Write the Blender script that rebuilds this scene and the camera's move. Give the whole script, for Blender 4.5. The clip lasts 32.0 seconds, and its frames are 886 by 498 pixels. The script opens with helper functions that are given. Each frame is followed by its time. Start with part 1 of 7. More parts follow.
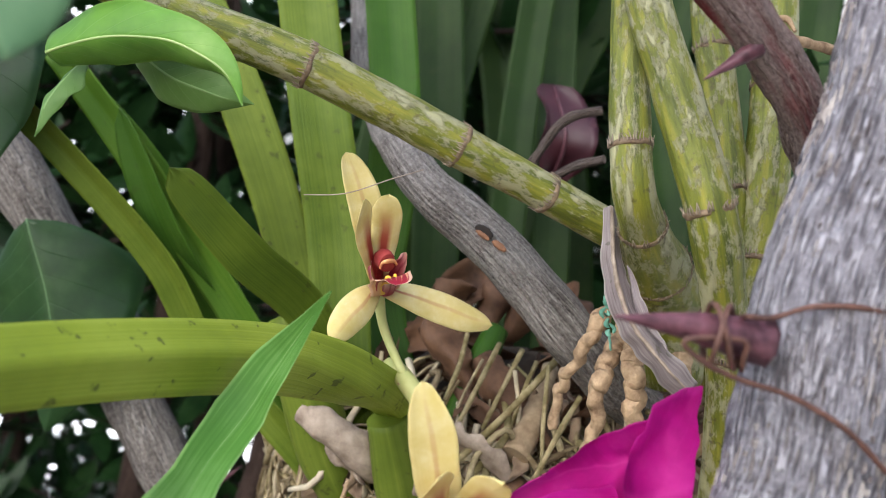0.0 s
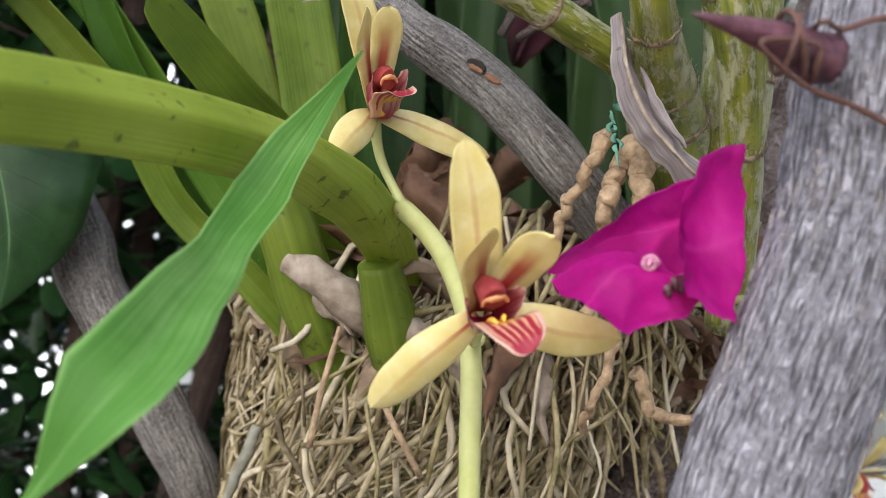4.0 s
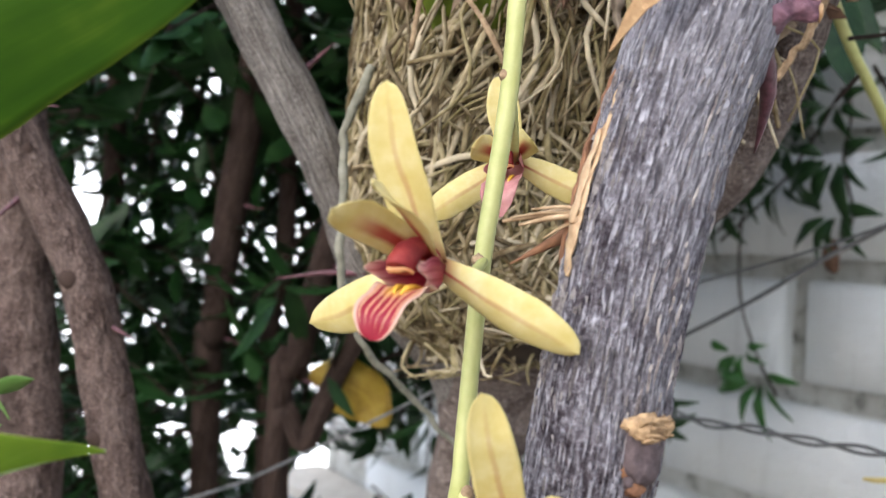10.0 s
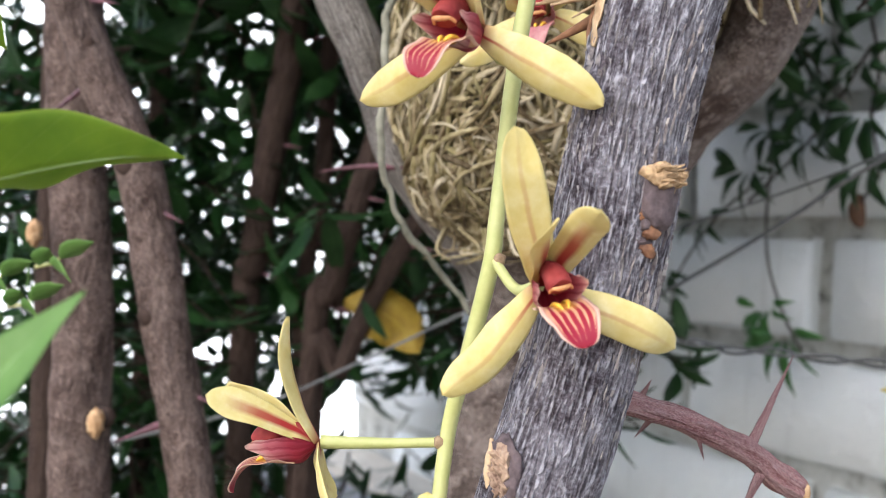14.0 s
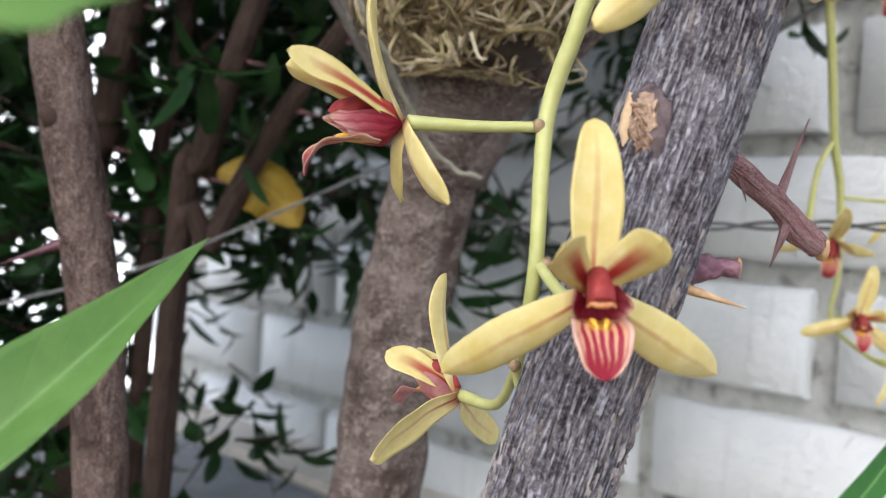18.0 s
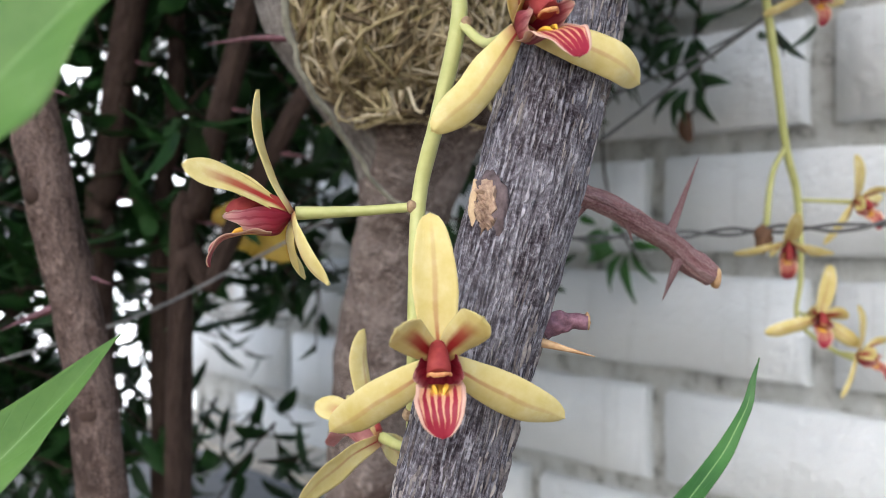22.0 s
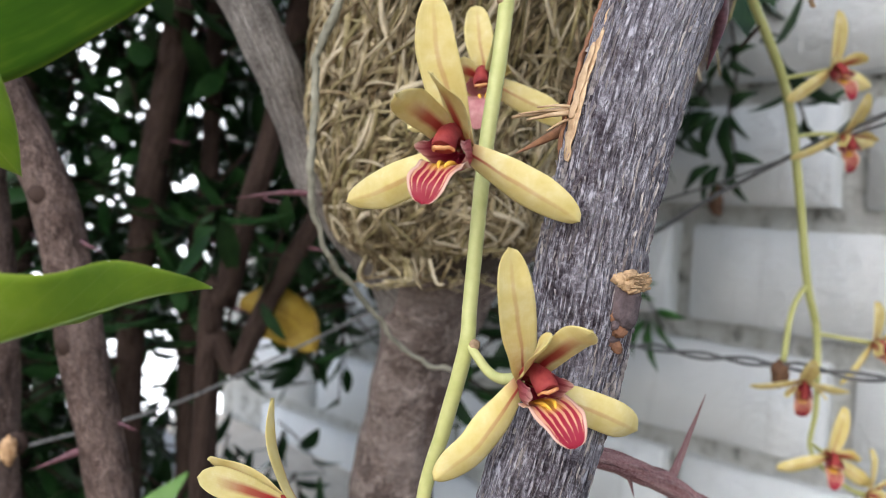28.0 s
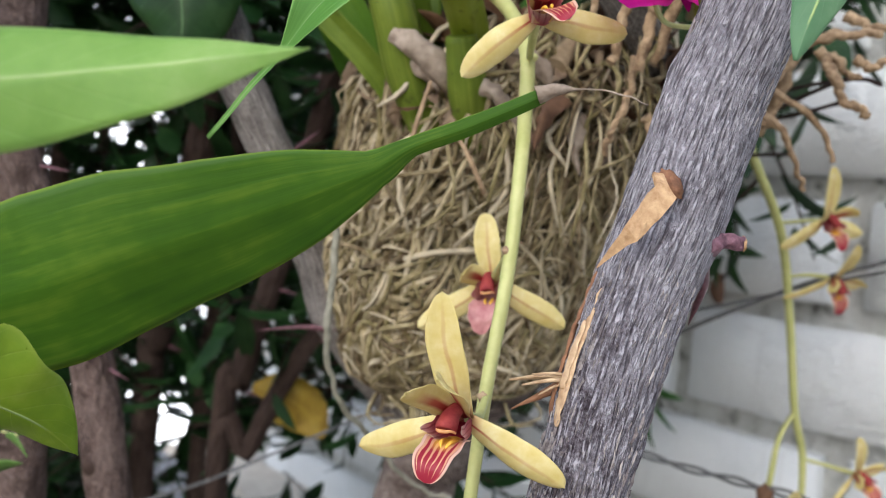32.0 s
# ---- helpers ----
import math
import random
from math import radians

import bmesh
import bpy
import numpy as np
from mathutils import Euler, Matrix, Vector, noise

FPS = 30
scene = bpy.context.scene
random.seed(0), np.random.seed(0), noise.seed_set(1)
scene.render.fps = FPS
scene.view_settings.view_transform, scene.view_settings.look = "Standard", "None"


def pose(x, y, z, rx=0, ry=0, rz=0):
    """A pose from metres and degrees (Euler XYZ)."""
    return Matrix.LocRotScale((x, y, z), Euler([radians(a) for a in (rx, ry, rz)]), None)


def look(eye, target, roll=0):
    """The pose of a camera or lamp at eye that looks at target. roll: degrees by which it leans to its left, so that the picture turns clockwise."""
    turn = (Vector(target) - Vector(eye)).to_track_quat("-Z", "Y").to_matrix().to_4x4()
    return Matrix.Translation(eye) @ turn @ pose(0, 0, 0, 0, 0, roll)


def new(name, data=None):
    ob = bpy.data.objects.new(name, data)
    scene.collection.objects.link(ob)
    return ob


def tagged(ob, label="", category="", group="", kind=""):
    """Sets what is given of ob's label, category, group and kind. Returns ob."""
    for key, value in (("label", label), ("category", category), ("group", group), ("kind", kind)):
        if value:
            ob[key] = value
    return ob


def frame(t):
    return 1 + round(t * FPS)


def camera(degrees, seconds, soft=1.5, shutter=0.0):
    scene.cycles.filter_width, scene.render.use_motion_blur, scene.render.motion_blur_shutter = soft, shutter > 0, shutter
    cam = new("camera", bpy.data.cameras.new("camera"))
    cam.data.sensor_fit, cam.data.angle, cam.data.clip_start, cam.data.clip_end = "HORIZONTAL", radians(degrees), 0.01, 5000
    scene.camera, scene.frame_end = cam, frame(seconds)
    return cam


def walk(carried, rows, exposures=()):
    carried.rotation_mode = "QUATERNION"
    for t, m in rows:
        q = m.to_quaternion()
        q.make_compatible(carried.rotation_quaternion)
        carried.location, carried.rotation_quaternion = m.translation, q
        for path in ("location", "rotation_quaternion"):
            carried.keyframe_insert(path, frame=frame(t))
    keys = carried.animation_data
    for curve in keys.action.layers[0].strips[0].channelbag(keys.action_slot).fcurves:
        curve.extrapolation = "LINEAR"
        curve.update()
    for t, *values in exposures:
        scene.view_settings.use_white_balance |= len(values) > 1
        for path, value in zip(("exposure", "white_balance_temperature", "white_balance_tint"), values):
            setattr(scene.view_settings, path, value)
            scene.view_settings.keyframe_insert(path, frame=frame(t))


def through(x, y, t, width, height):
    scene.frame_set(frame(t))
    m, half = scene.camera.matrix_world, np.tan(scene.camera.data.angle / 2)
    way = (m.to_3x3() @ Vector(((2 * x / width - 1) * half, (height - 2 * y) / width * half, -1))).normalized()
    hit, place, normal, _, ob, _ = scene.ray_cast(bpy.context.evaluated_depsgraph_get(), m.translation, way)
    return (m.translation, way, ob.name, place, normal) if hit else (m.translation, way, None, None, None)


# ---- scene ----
# Camera and its path
cam = camera(48.64, 32.0, soft=0.7)
cam.data.dof.use_dof, cam.data.dof.focus_distance, cam.data.dof.aperture_fstop = True, 0.2, 23.0
PATH = [
    (0, 0.05114, 0.06983, 1.54042, 2.50, 0.50, 3.28),
    (0.5, 0.05184, 0.06736, 1.54054, 2.23, 0.32, 2.90),
    (1, 0.05514, 0.06631, 1.54125, 2.34, 0.32, 2.65),
    (1.5, 0.05573, 0.06501, 1.53991, 2.01, 0.51, 2.43),
    (2, 0.05414, 0.06631, 1.54211, 1.60, 0.37, 2.07),
    (2.5, 0.04491, 0.06456, 1.53874, -1.99, 0.01, 1.94),
    (3, 0.03994, 0.07055, 1.52089, -3.00, -0.25, 1.71),
    (3.2, 0.03645, 0.07599, 1.51348, -3.03, -0.11, 1.91),
    (3.5, 0.03123, 0.07762, 1.50826, -3.05, -0.25, 2.12),
    (5.5, 0.03978, 0.06703, 1.49696, -2.41, 0.55, 1.32),
    (6, 0.04429, 0.06168, 1.49143, -0.85, 0.29, 1.05),
    (6.5, 0.05185, 0.05918, 1.48413, 1.23, 0.26, 0.89),
    (7, 0.05385, 0.05904, 1.47086, 2.54, 0.19, 1.23),
    (7.4, 0.05366, 0.05242, 1.44917, 3.54, -0.07, 0.73),
    (7.7, 0.05671, 0.05446, 1.43737, 4.03, -0.27, 0.58),
    (8, 0.05587, 0.05672, 1.43200, 4.69, -0.59, 0.23),
    (8.5, 0.05050, 0.05105, 1.41495, 5.27, -0.75, 0.77),
    (9, 0.04762, 0.04824, 1.39883, 5.92, -0.95, 1.13),
    (9.5, 0.05095, 0.04565, 1.40755, 5.98, -1.23, 1.06),
    (10, 0.05297, 0.04522, 1.40575, 6.16, -1.19, 1.11),
    (10.5, 0.05018, 0.04710, 1.40783, 6.08, -1.22, 1.25),
    (11, 0.04115, 0.04624, 1.40488, 6.17, -1.19, 1.66),
    (11.5, 0.04287, 0.04874, 1.40526, 6.19, -1.17, 1.61),
    (12, 0.04204, 0.04609, 1.40401, 6.20, -1.20, 1.61),
    (12.5, 0.04623, 0.04006, 1.40178, 6.38, -1.10, 1.56),
    (13, 0.04923, 0.02281, 1.38465, 6.96, -0.98, 1.24),
    (13.5, 0.05599, 0.02395, 1.37309, 7.68, -0.86, 1.75),
    (15.5, 0.04504, 0.03352, 1.32675, 7.65, -0.76, 2.52),
    (16, 0.04322, 0.02992, 1.31151, 6.80, -0.94, 2.89),
    (16.5, 0.03840, 0.03026, 1.30324, 6.22, -1.38, 2.83),
    (17, 0.01855, 0.03949, 1.29927, 2.44, -1.66, 3.31),
    (17.5, 0.00037, 0.04328, 1.30019, -3.04, -1.41, 3.95),
    (18, -0.00425, 0.04368, 1.30299, -5.40, -1.30, 3.89),
    (18.5, -0.00286, 0.04915, 1.30732, -5.46, -1.06, 3.52),
    (19, -0.00417, 0.05180, 1.30820, -5.41, -1.04, 3.19),
    (19.5, -0.00560, 0.05060, 1.30641, -6.19, -1.03, 3.04),
    (20, -0.00191, 0.04787, 1.30746, -7.48, -0.98, 2.71),
    (20.6, 0.01641, 0.03280, 1.31323, -6.74, -1.11, 1.68),
    (21, 0.02409, 0.02066, 1.32032, -4.81, -1.06, 0.70),
    (21.5, 0.02747, 0.01596, 1.32071, -3.50, -1.12, 0.03),
    (22, 0.02429, 0.01539, 1.31908, -2.97, -1.54, -0.35),
    (22.5, 0.01871, 0.01369, 1.32213, -2.71, -1.86, -0.49),
    (23, 0.01492, 0.01364, 1.33315, -2.31, -1.95, -0.44),
    (23.5, 0.01279, 0.01577, 1.34142, -2.10, -2.02, -0.07),
    (24, 0.01279, 0.01252, 1.34078, -2.06, -2.07, 0.01),
    (24.5, 0.01258, 0.00257, 1.34191, -2.11, -2.12, -0.21),
    (25, 0.01641, 0.00257, 1.34640, -1.95, -2.24, -0.31),
    (25.2, 0.02052, 0.00450, 1.34662, -2.32, -2.12, -0.30),
    (25.5, 0.02510, -0.00159, 1.34980, -1.85, -2.32, 0.35),
    (27.5, 0.03267, 0.00675, 1.37857, -1.14, -2.85, 0.59),
    (28, 0.02861, 0.01027, 1.39191, -1.06, -3.39, 1.94),
    (28.5, 0.03256, 0.01293, 1.40080, -0.63, -3.83, 3.07),
    (29, 0.03321, 0.00655, 1.43317, -0.62, -4.02, 3.12),
    (29.5, 0.03261, 0.00471, 1.42691, -0.39, -3.86, 3.58),
    (30, 0.03194, 0.00460, 1.41134, -0.30, -3.73, 4.31),
    (30.5, 0.03337, 0.00134, 1.41304, -0.39, -3.03, 4.41),
    (31, 0.03795, -0.00058, 1.41426, -0.33, -2.86, 4.28),
    (31.5, 0.03564, -0.00469, 1.42299, -0.36, -2.74, 4.06),
    (32, 0.02650, -0.01073, 1.44720, -0.40, -3.06, 4.46),
]
walk(cam, [(t, pose(x, y, z, 90 + pitch, 0, yaw) @ pose(0, 0, 0, 0, 0, roll)) for t, x, y, z, yaw, pitch, roll in PATH],
     exposures=[(0.0, 0.98, 5950, 10), (3.0, 0.88, 5950, 10), (7.0, 0.88, 5950, 10), (9.0, 0.96, 5950, 10), (13.0, 1.05, 5950, 10), (16.0, 1.16, 5950, 10), (18.0, 0.84, 5950, 10), (20.0, 0.80, 5950, 10), (25.0, 0.70, 5950, 10), (28.0, 0.76, 5950, 10), (32.0, 0.72, 5950, 10)])

# Sky and soft sun: bright haze
world = bpy.data.worlds.new("world")
scene.world = world
world.use_nodes = True
sky = world.node_tree.nodes.new("ShaderNodeTexSky")
sky.sky_type, sky.sun_disc = "NISHITA", False
sky.sun_elevation, sky.sun_rotation = radians(38), radians(207)
sky.air_density, sky.dust_density, sky.ozone_density = 1.0, 3.0, 1.0
world.node_tree.links.new(sky.outputs[0], world.node_tree.nodes["Background"].inputs[0])
world.node_tree.nodes["Background"].inputs[1].default_value = 0.14
sun = new("sun", bpy.data.lights.new("sun", "SUN"))
sun.data.energy, sun.data.angle, sun.data.color = 1.3, radians(80), (1.0, 0.97, 0.92)
sun.matrix_world = look((-1.29, -2.53, 3.62), (0, 0, 1.4))


# Node helpers
def shader(name, rough=0.5, gloss=0.5):
    m = bpy.data.materials.new(name)
    m.use_nodes = True
    b = m.node_tree.nodes["Principled BSDF"]
    b.inputs["Roughness"].default_value = rough
    b.inputs["Specular IOR Level"].default_value = gloss
    return m, b


def nd(m, kind, out=0, **given):
    n = m.node_tree.nodes.new("ShaderNode" + kind)
    for key, value in given.items():
        slot = n.inputs[int(key[1:])] if key[0] == "i" and key[1:].isdigit() else n.inputs[key.replace("_", " ").capitalize() if key.lower() == key else key]
        if isinstance(value, bpy.types.NodeSocket):
            m.node_tree.links.new(value, slot)
        else:
            slot.default_value = value
    return n.outputs[out]


def coords(m, which="UV", scale=(1, 1, 1)):
    t = m.node_tree.nodes.new("ShaderNodeTexCoord")
    return nd(m, "Mapping", i0=t.outputs[which], i3=scale)


def grain(m, vec, scale=5.0, detail=4.0, rough=0.6, col=False):
    n = m.node_tree.nodes.new("ShaderNodeTexNoise")
    m.node_tree.links.new(vec, n.inputs["Vector"])
    n.inputs["Scale"].default_value, n.inputs["Detail"].default_value, n.inputs["Roughness"].default_value = scale, detail, rough
    return n.outputs[1 if col else 0]


def ramp(m, fac, stops):
    n = m.node_tree.nodes.new("ShaderNodeValToRGB")
    while len(n.color_ramp.elements) < len(stops):
        n.color_ramp.elements.new(0.5)
    for e, (p, c) in zip(n.color_ramp.elements, stops):
        e.position = p
        e.color = (*c, 1) if len(c) == 3 else c
    m.node_tree.links.new(fac, n.inputs[0])
    return n.outputs[0]


def grey(v):
    return (v, v, v)


def mix(m, fac, a, b, mode="MIX"):
    n = m.node_tree.nodes.new("ShaderNodeMix")
    n.data_type, n.blend_type = "RGBA", mode
    for slot, value in ((0, fac), (6, a), (7, b)):
        if isinstance(value, bpy.types.NodeSocket):
            m.node_tree.links.new(value, n.inputs[slot])
        elif slot == 0:
            n.inputs[slot].default_value = value
        else:
            n.inputs[slot].default_value = (*value, 1)
    return n.outputs[2]


def calc(m, op, a, b=0.0):
    n = m.node_tree.nodes.new("ShaderNodeMath")
    n.operation = op
    for slot, value in ((0, a), (1, b)):
        if isinstance(value, bpy.types.NodeSocket):
            m.node_tree.links.new(value, n.inputs[slot])
        else:
            n.inputs[slot].default_value = value
    return n.outputs[0]


def axis(m, vec, which):
    n = m.node_tree.nodes.new("ShaderNodeSeparateXYZ")
    m.node_tree.links.new(vec, n.inputs[0])
    return n.outputs[which]


def chance(m):
    return m.node_tree.nodes.new("ShaderNodeObjectInfo").outputs["Random"]


def island(m):
    return m.node_tree.nodes.new("ShaderNodeNewGeometry").outputs["Random Per Island"]


def finish(m, b, colour, height=None, depth=0.0005, strength=0.6, through=0.0, shine=None):
    m.node_tree.links.new(colour, b.inputs["Base Color"])
    normal = None
    if height is not None:
        n = m.node_tree.nodes.new("ShaderNodeBump")
        n.inputs["Strength"].default_value, n.inputs["Distance"].default_value = strength, depth
        m.node_tree.links.new(height, n.inputs["Height"])
        normal = n.outputs[0]
        m.node_tree.links.new(normal, b.inputs["Normal"])
    if shine is not None:
        m.node_tree.links.new(shine, b.inputs["Roughness"])
    if through:
        t = m.node_tree.nodes.new("ShaderNodeBsdfTranslucent")
        m.node_tree.links.new(colour, t.inputs[0])
        x = m.node_tree.nodes.new("ShaderNodeMixShader")
        x.inputs[0].default_value = through
        m.node_tree.links.new(b.outputs[0], x.inputs[1])
        m.node_tree.links.new(t.outputs[0], x.inputs[2])
        m.node_tree.links.new(x.outputs[0], m.node_tree.nodes["Material Output"].inputs[0])
    return m


# Materials
def bark(name, dark, mid, pale, streak, lines_at=(60, 105), rough=0.85, cut=0.53, bleach=0.0, tint=None, split=0.35):
    """Bark along a tube: u runs round it, v along it in metres. Broken pale ridges over blotched bark; bleach pales its first stretch."""
    m, b = shader(name, rough, 0.15)
    v = coords(m, "UV", (1, 1, 1))
    fine = grain(m, nd(m, "Mapping", i0=v, i3=(60, 900, 1)), 1.0, 7, 0.75)
    lines = grain(m, nd(m, "Mapping", i0=v, i3=(lines_at[0], lines_at[1], 1)), 1.0, 2, 0.5)
    broken = grain(m, nd(m, "Mapping", i0=v, i3=(60, 380, 1)), 1.0, 3, 0.6)
    wide = grain(m, nd(m, "Mapping", i0=v, i3=(5, 45, 1)), 1.0, 5, 0.7)
    c = ramp(m, fine, [(0.36, dark), (0.5, mid), (0.68, pale)])
    lift = wide
    if bleach:
        lift = calc(m, "ADD", wide, ramp(m, axis(m, v, 1), [(0.1, grey(bleach)), (0.34, grey(0))]))
    c = mix(m, calc(m, "MULTIPLY", ramp(m, lift, [(0.42, grey(0)), (0.68, grey(1))]), 0.5), c, pale)
    c = mix(m, calc(m, "MULTIPLY", ramp(m, wide, [(0.3, grey(1)), (0.45, grey(0))]), 0.55), c, dark)
    if tint:
        patch = grain(m, nd(m, "Mapping", i0=v, i3=(2.2, 14, 1)), 1.0, 4, 0.6)
        c = mix(m, calc(m, "MULTIPLY", ramp(m, patch, [(0.52, grey(0)), (0.6, grey(1))]), 0.8), c, tint)
    gap = ramp(m, lines, [(cut - 0.16, grey(1)), (cut - 0.05, grey(0))])
    c = mix(m, calc(m, "MULTIPLY", gap, min(0.92, split * streak)), c, tuple(0.6 * k for k in dark))
    ridge = calc(m, "MULTIPLY", ramp(m, lines, [(cut - 0.005, grey(0)), (cut + 0.045, grey(1))]), ramp(m, broken, [(0.42, grey(0.1)), (0.54, grey(1))]))
    c = mix(m, calc(m, "MULTIPLY", ridge, streak), c, tuple(min(1, 1.6 * k) for k in pale))
    h = calc(m, "SUBTRACT", calc(m, "ADD", calc(m, "MULTIPLY", fine, 0.6), ridge), calc(m, "MULTIPLY", gap, 0.6))
    return finish(m, b, c, h, 0.0012, 0.9)


def leaf_mat(name, base, deep, pale, veins=14.0, through=0.25, rough=0.4, spots=0.0, rib=0.5):
    """Blade: u in -1..1 across, v along 0..1."""
    m, b = shader(name, rough, 0.28)
    v = coords(m, "UV")
    u, s = axis(m, v, 0), axis(m, v, 1)
    au = calc(m, "ABSOLUTE", u)
    ob = coords(m, "Object")
    cloud = grain(m, ob, 70.0, 5)
    c = ramp(m, cloud, [(0.3, deep), (0.55, base), (0.8, pale)])
    vein = calc(m, "ABSOLUTE", calc(m, "SINE", calc(m, "MULTIPLY", calc(m, "SUBTRACT", s, calc(m, "MULTIPLY", au, 0.22)), veins * 3.1416)))
    vein = ramp(m, vein, [(0.0, grey(1)), (0.12, grey(0))])
    c = mix(m, calc(m, "MULTIPLY", vein, 0.35 * rib), c, pale)
    c = mix(m, calc(m, "MULTIPLY", ramp(m, au, [(0.0, grey(1)), (0.07, grey(0))]), rib), c, pale)
    c = mix(m, calc(m, "MULTIPLY", ramp(m, au, [(0.93, grey(0)), (1.0, grey(1))]), 0.5), c, pale)
    if spots:
        dots = grain(m, ob, 420.0, 2)
        c = mix(m, calc(m, "MULTIPLY", ramp(m, dots, [(0.66, grey(0)), (0.72, grey(1))]), spots), c, (0.05, 0.045, 0.02))
    h = calc(m, "ADD", calc(m, "MULTIPLY", vein, -0.4), calc(m, "MULTIPLY", cloud, 0.6))
    return finish(m, b, c, h, 0.0006, 0.35, through)


def strap_mat(name, base, deep, pale, through=0.2, rough=0.4, specks=0.5, lined=(18, 1.2), rim=0.9):
    """Strap leaf with fine lengthwise lines and dark specks."""
    m, b = shader(name, rough + 0.08, 0.16)
    v = coords(m, "UV")
    lines = grain(m, nd(m, "Mapping", i0=v, i3=(*lined, 1)), 1.0, 4)
    ob = coords(m, "Object")
    cloud = grain(m, ob, 35.0, 4)
    c = ramp(m, calc(m, "ADD", calc(m, "MULTIPLY", lines, 0.45), calc(m, "MULTIPLY", cloud, 0.55)), [(0.3, deep), (0.5, base), (0.72, pale)])
    dots = grain(m, ob, 260.0, 3)
    c = mix(m, calc(m, "MULTIPLY", ramp(m, dots, [(0.63, grey(0)), (0.68, grey(1))]), specks), c, (0.04, 0.045, 0.015))
    au = calc(m, "ABSOLUTE", axis(m, v, 0))
    c = mix(m, calc(m, "MULTIPLY", ramp(m, au, [(rim, grey(0)), (1.0, grey(1))]), 0.4 if rim == 0.9 else 0.9), c, pale)
    return finish(m, b, c, lines, 0.0006, 0.3, through)


def petal_mat(name, stripe, strong):
    """Yellow sepal or petal: a maroon line along its middle, stronger at the base."""
    m, b = shader(name, 0.45, 0.35)
    v = coords(m, "UV")
    au, s = calc(m, "ABSOLUTE", axis(m, v, 0)), axis(m, v, 1)
    ob = coords(m, "Object")
    cloud = grain(m, ob, 180.0, 4)
    c = ramp(m, cloud, [(0.3, (0.67, 0.55, 0.185)), (0.55, (0.73, 0.625, 0.27)), (0.75, (0.79, 0.71, 0.39))])
    c = mix(m, calc(m, "MULTIPLY", ramp(m, au, [(0.72, grey(0)), (1.0, grey(1))]), 0.35), c, (0.78, 0.68, 0.3))
    soft = calc(m, "ADD", au, calc(m, "MULTIPLY", calc(m, "SUBTRACT", cloud, 0.5), 0.12))
    band = ramp(m, soft, [(stripe * 0.3, grey(1)), (stripe * 0.8, grey(0))])
    fade = ramp(m, s, [(0.05, grey(1)), (0.3, grey(strong)), (0.5, grey(strong * 0.85)), (0.8, grey(0))] if strong > 0.7 else [(0.05, grey(1)), (0.3, grey(strong)), (0.85, grey(strong * 0.3)), (0.95, grey(0))])
    c = mix(m, calc(m, "MULTIPLY", band, fade), c, (0.38, 0.03, 0.03))
    c = mix(m, ramp(m, calc(m, "ADD", s, calc(m, "MULTIPLY", au, 0.06)), [(0.02, grey(0.9)), (0.18, grey(0))]), c, (0.3, 0.025, 0.03))
    lines = grain(m, nd(m, "Mapping", i0=v, i3=(9, 1.5, 1)), 1.0, 4)
    return finish(m, b, c, lines, 0.0003, 0.25, 0.22)


def plain_mat(name, lo, hi, scale=60.0, rough=0.6, bump=0.0004, through=0.0, gloss=0.4):
    m, b = shader(name, rough, gloss)
    ob = coords(m, "Object")
    n = grain(m, ob, scale, 6)
    big = grain(m, ob, scale * 0.2, 3)
    c = ramp(m, calc(m, "ADD", calc(m, "MULTIPLY", n, 0.6), calc(m, "MULTIPLY", big, 0.4)), [(0.33, lo), (0.67, hi)])
    return finish(m, b, c, n, bump, 0.6, through)


BARK_MAIN = bark("weathered violet grey bark", (0.022, 0.014, 0.018), (0.118, 0.10, 0.116), (0.42, 0.41, 0.45), 0.5, (110, 170), cut=0.52, bleach=0.8, split=1.25)
BARK_STEM = bark("brown bark of bare stems", (0.02, 0.012, 0.010), (0.094, 0.063, 0.053), (0.25, 0.188, 0.163), 0.3, (16, 130), tint=(0.042, 0.028, 0.023))
BARK_TREE = bark("mottled brown grey bark", (0.022, 0.015, 0.013), (0.10, 0.074, 0.063), (0.29, 0.245, 0.22), 0.35, (16, 130), tint=(0.055, 0.035, 0.028))
BARK_GREY = bark("grey branch bark", (0.045, 0.038, 0.034), (0.185, 0.165, 0.15), (0.38, 0.36, 0.335), 0.3, (40, 60), split=1.0)
BARK_DARK = bark("dark stem bark", (0.016, 0.010, 0.008), (0.042, 0.027, 0.022), (0.09, 0.062, 0.048), 0.2, (14, 60))
BARK_RED = bark("reddish thorny bark", (0.11, 0.04, 0.042), (0.30, 0.145, 0.145), (0.50, 0.36, 0.345), 0.3, (14, 60))
BARK_CRIMSON = bark("brown bark with crimson streaks", (0.05, 0.03, 0.027), (0.2, 0.14, 0.13), (0.38, 0.31, 0.29), 0.15, (14, 60), tint=(0.17, 0.012, 0.02))
BARK_KNOT = plain_mat("grey purple knotted bark", (0.035, 0.024, 0.025), (0.18, 0.135, 0.14), 480, 0.85, 0.0012)
THORN = plain_mat("maroon thorn", (0.026, 0.007, 0.011), (0.175, 0.07, 0.09), 480, 0.42, 0.0006)
THORN_DRY = plain_mat("shrivelled purple thorn", (0.035, 0.008, 0.018), (0.27, 0.14, 0.18), 620, 0.6, 0.0012)
WOOD = plain_mat("torn pale wood", (0.30, 0.155, 0.065), (0.66, 0.46, 0.26), 450, 0.8, 0.0008)
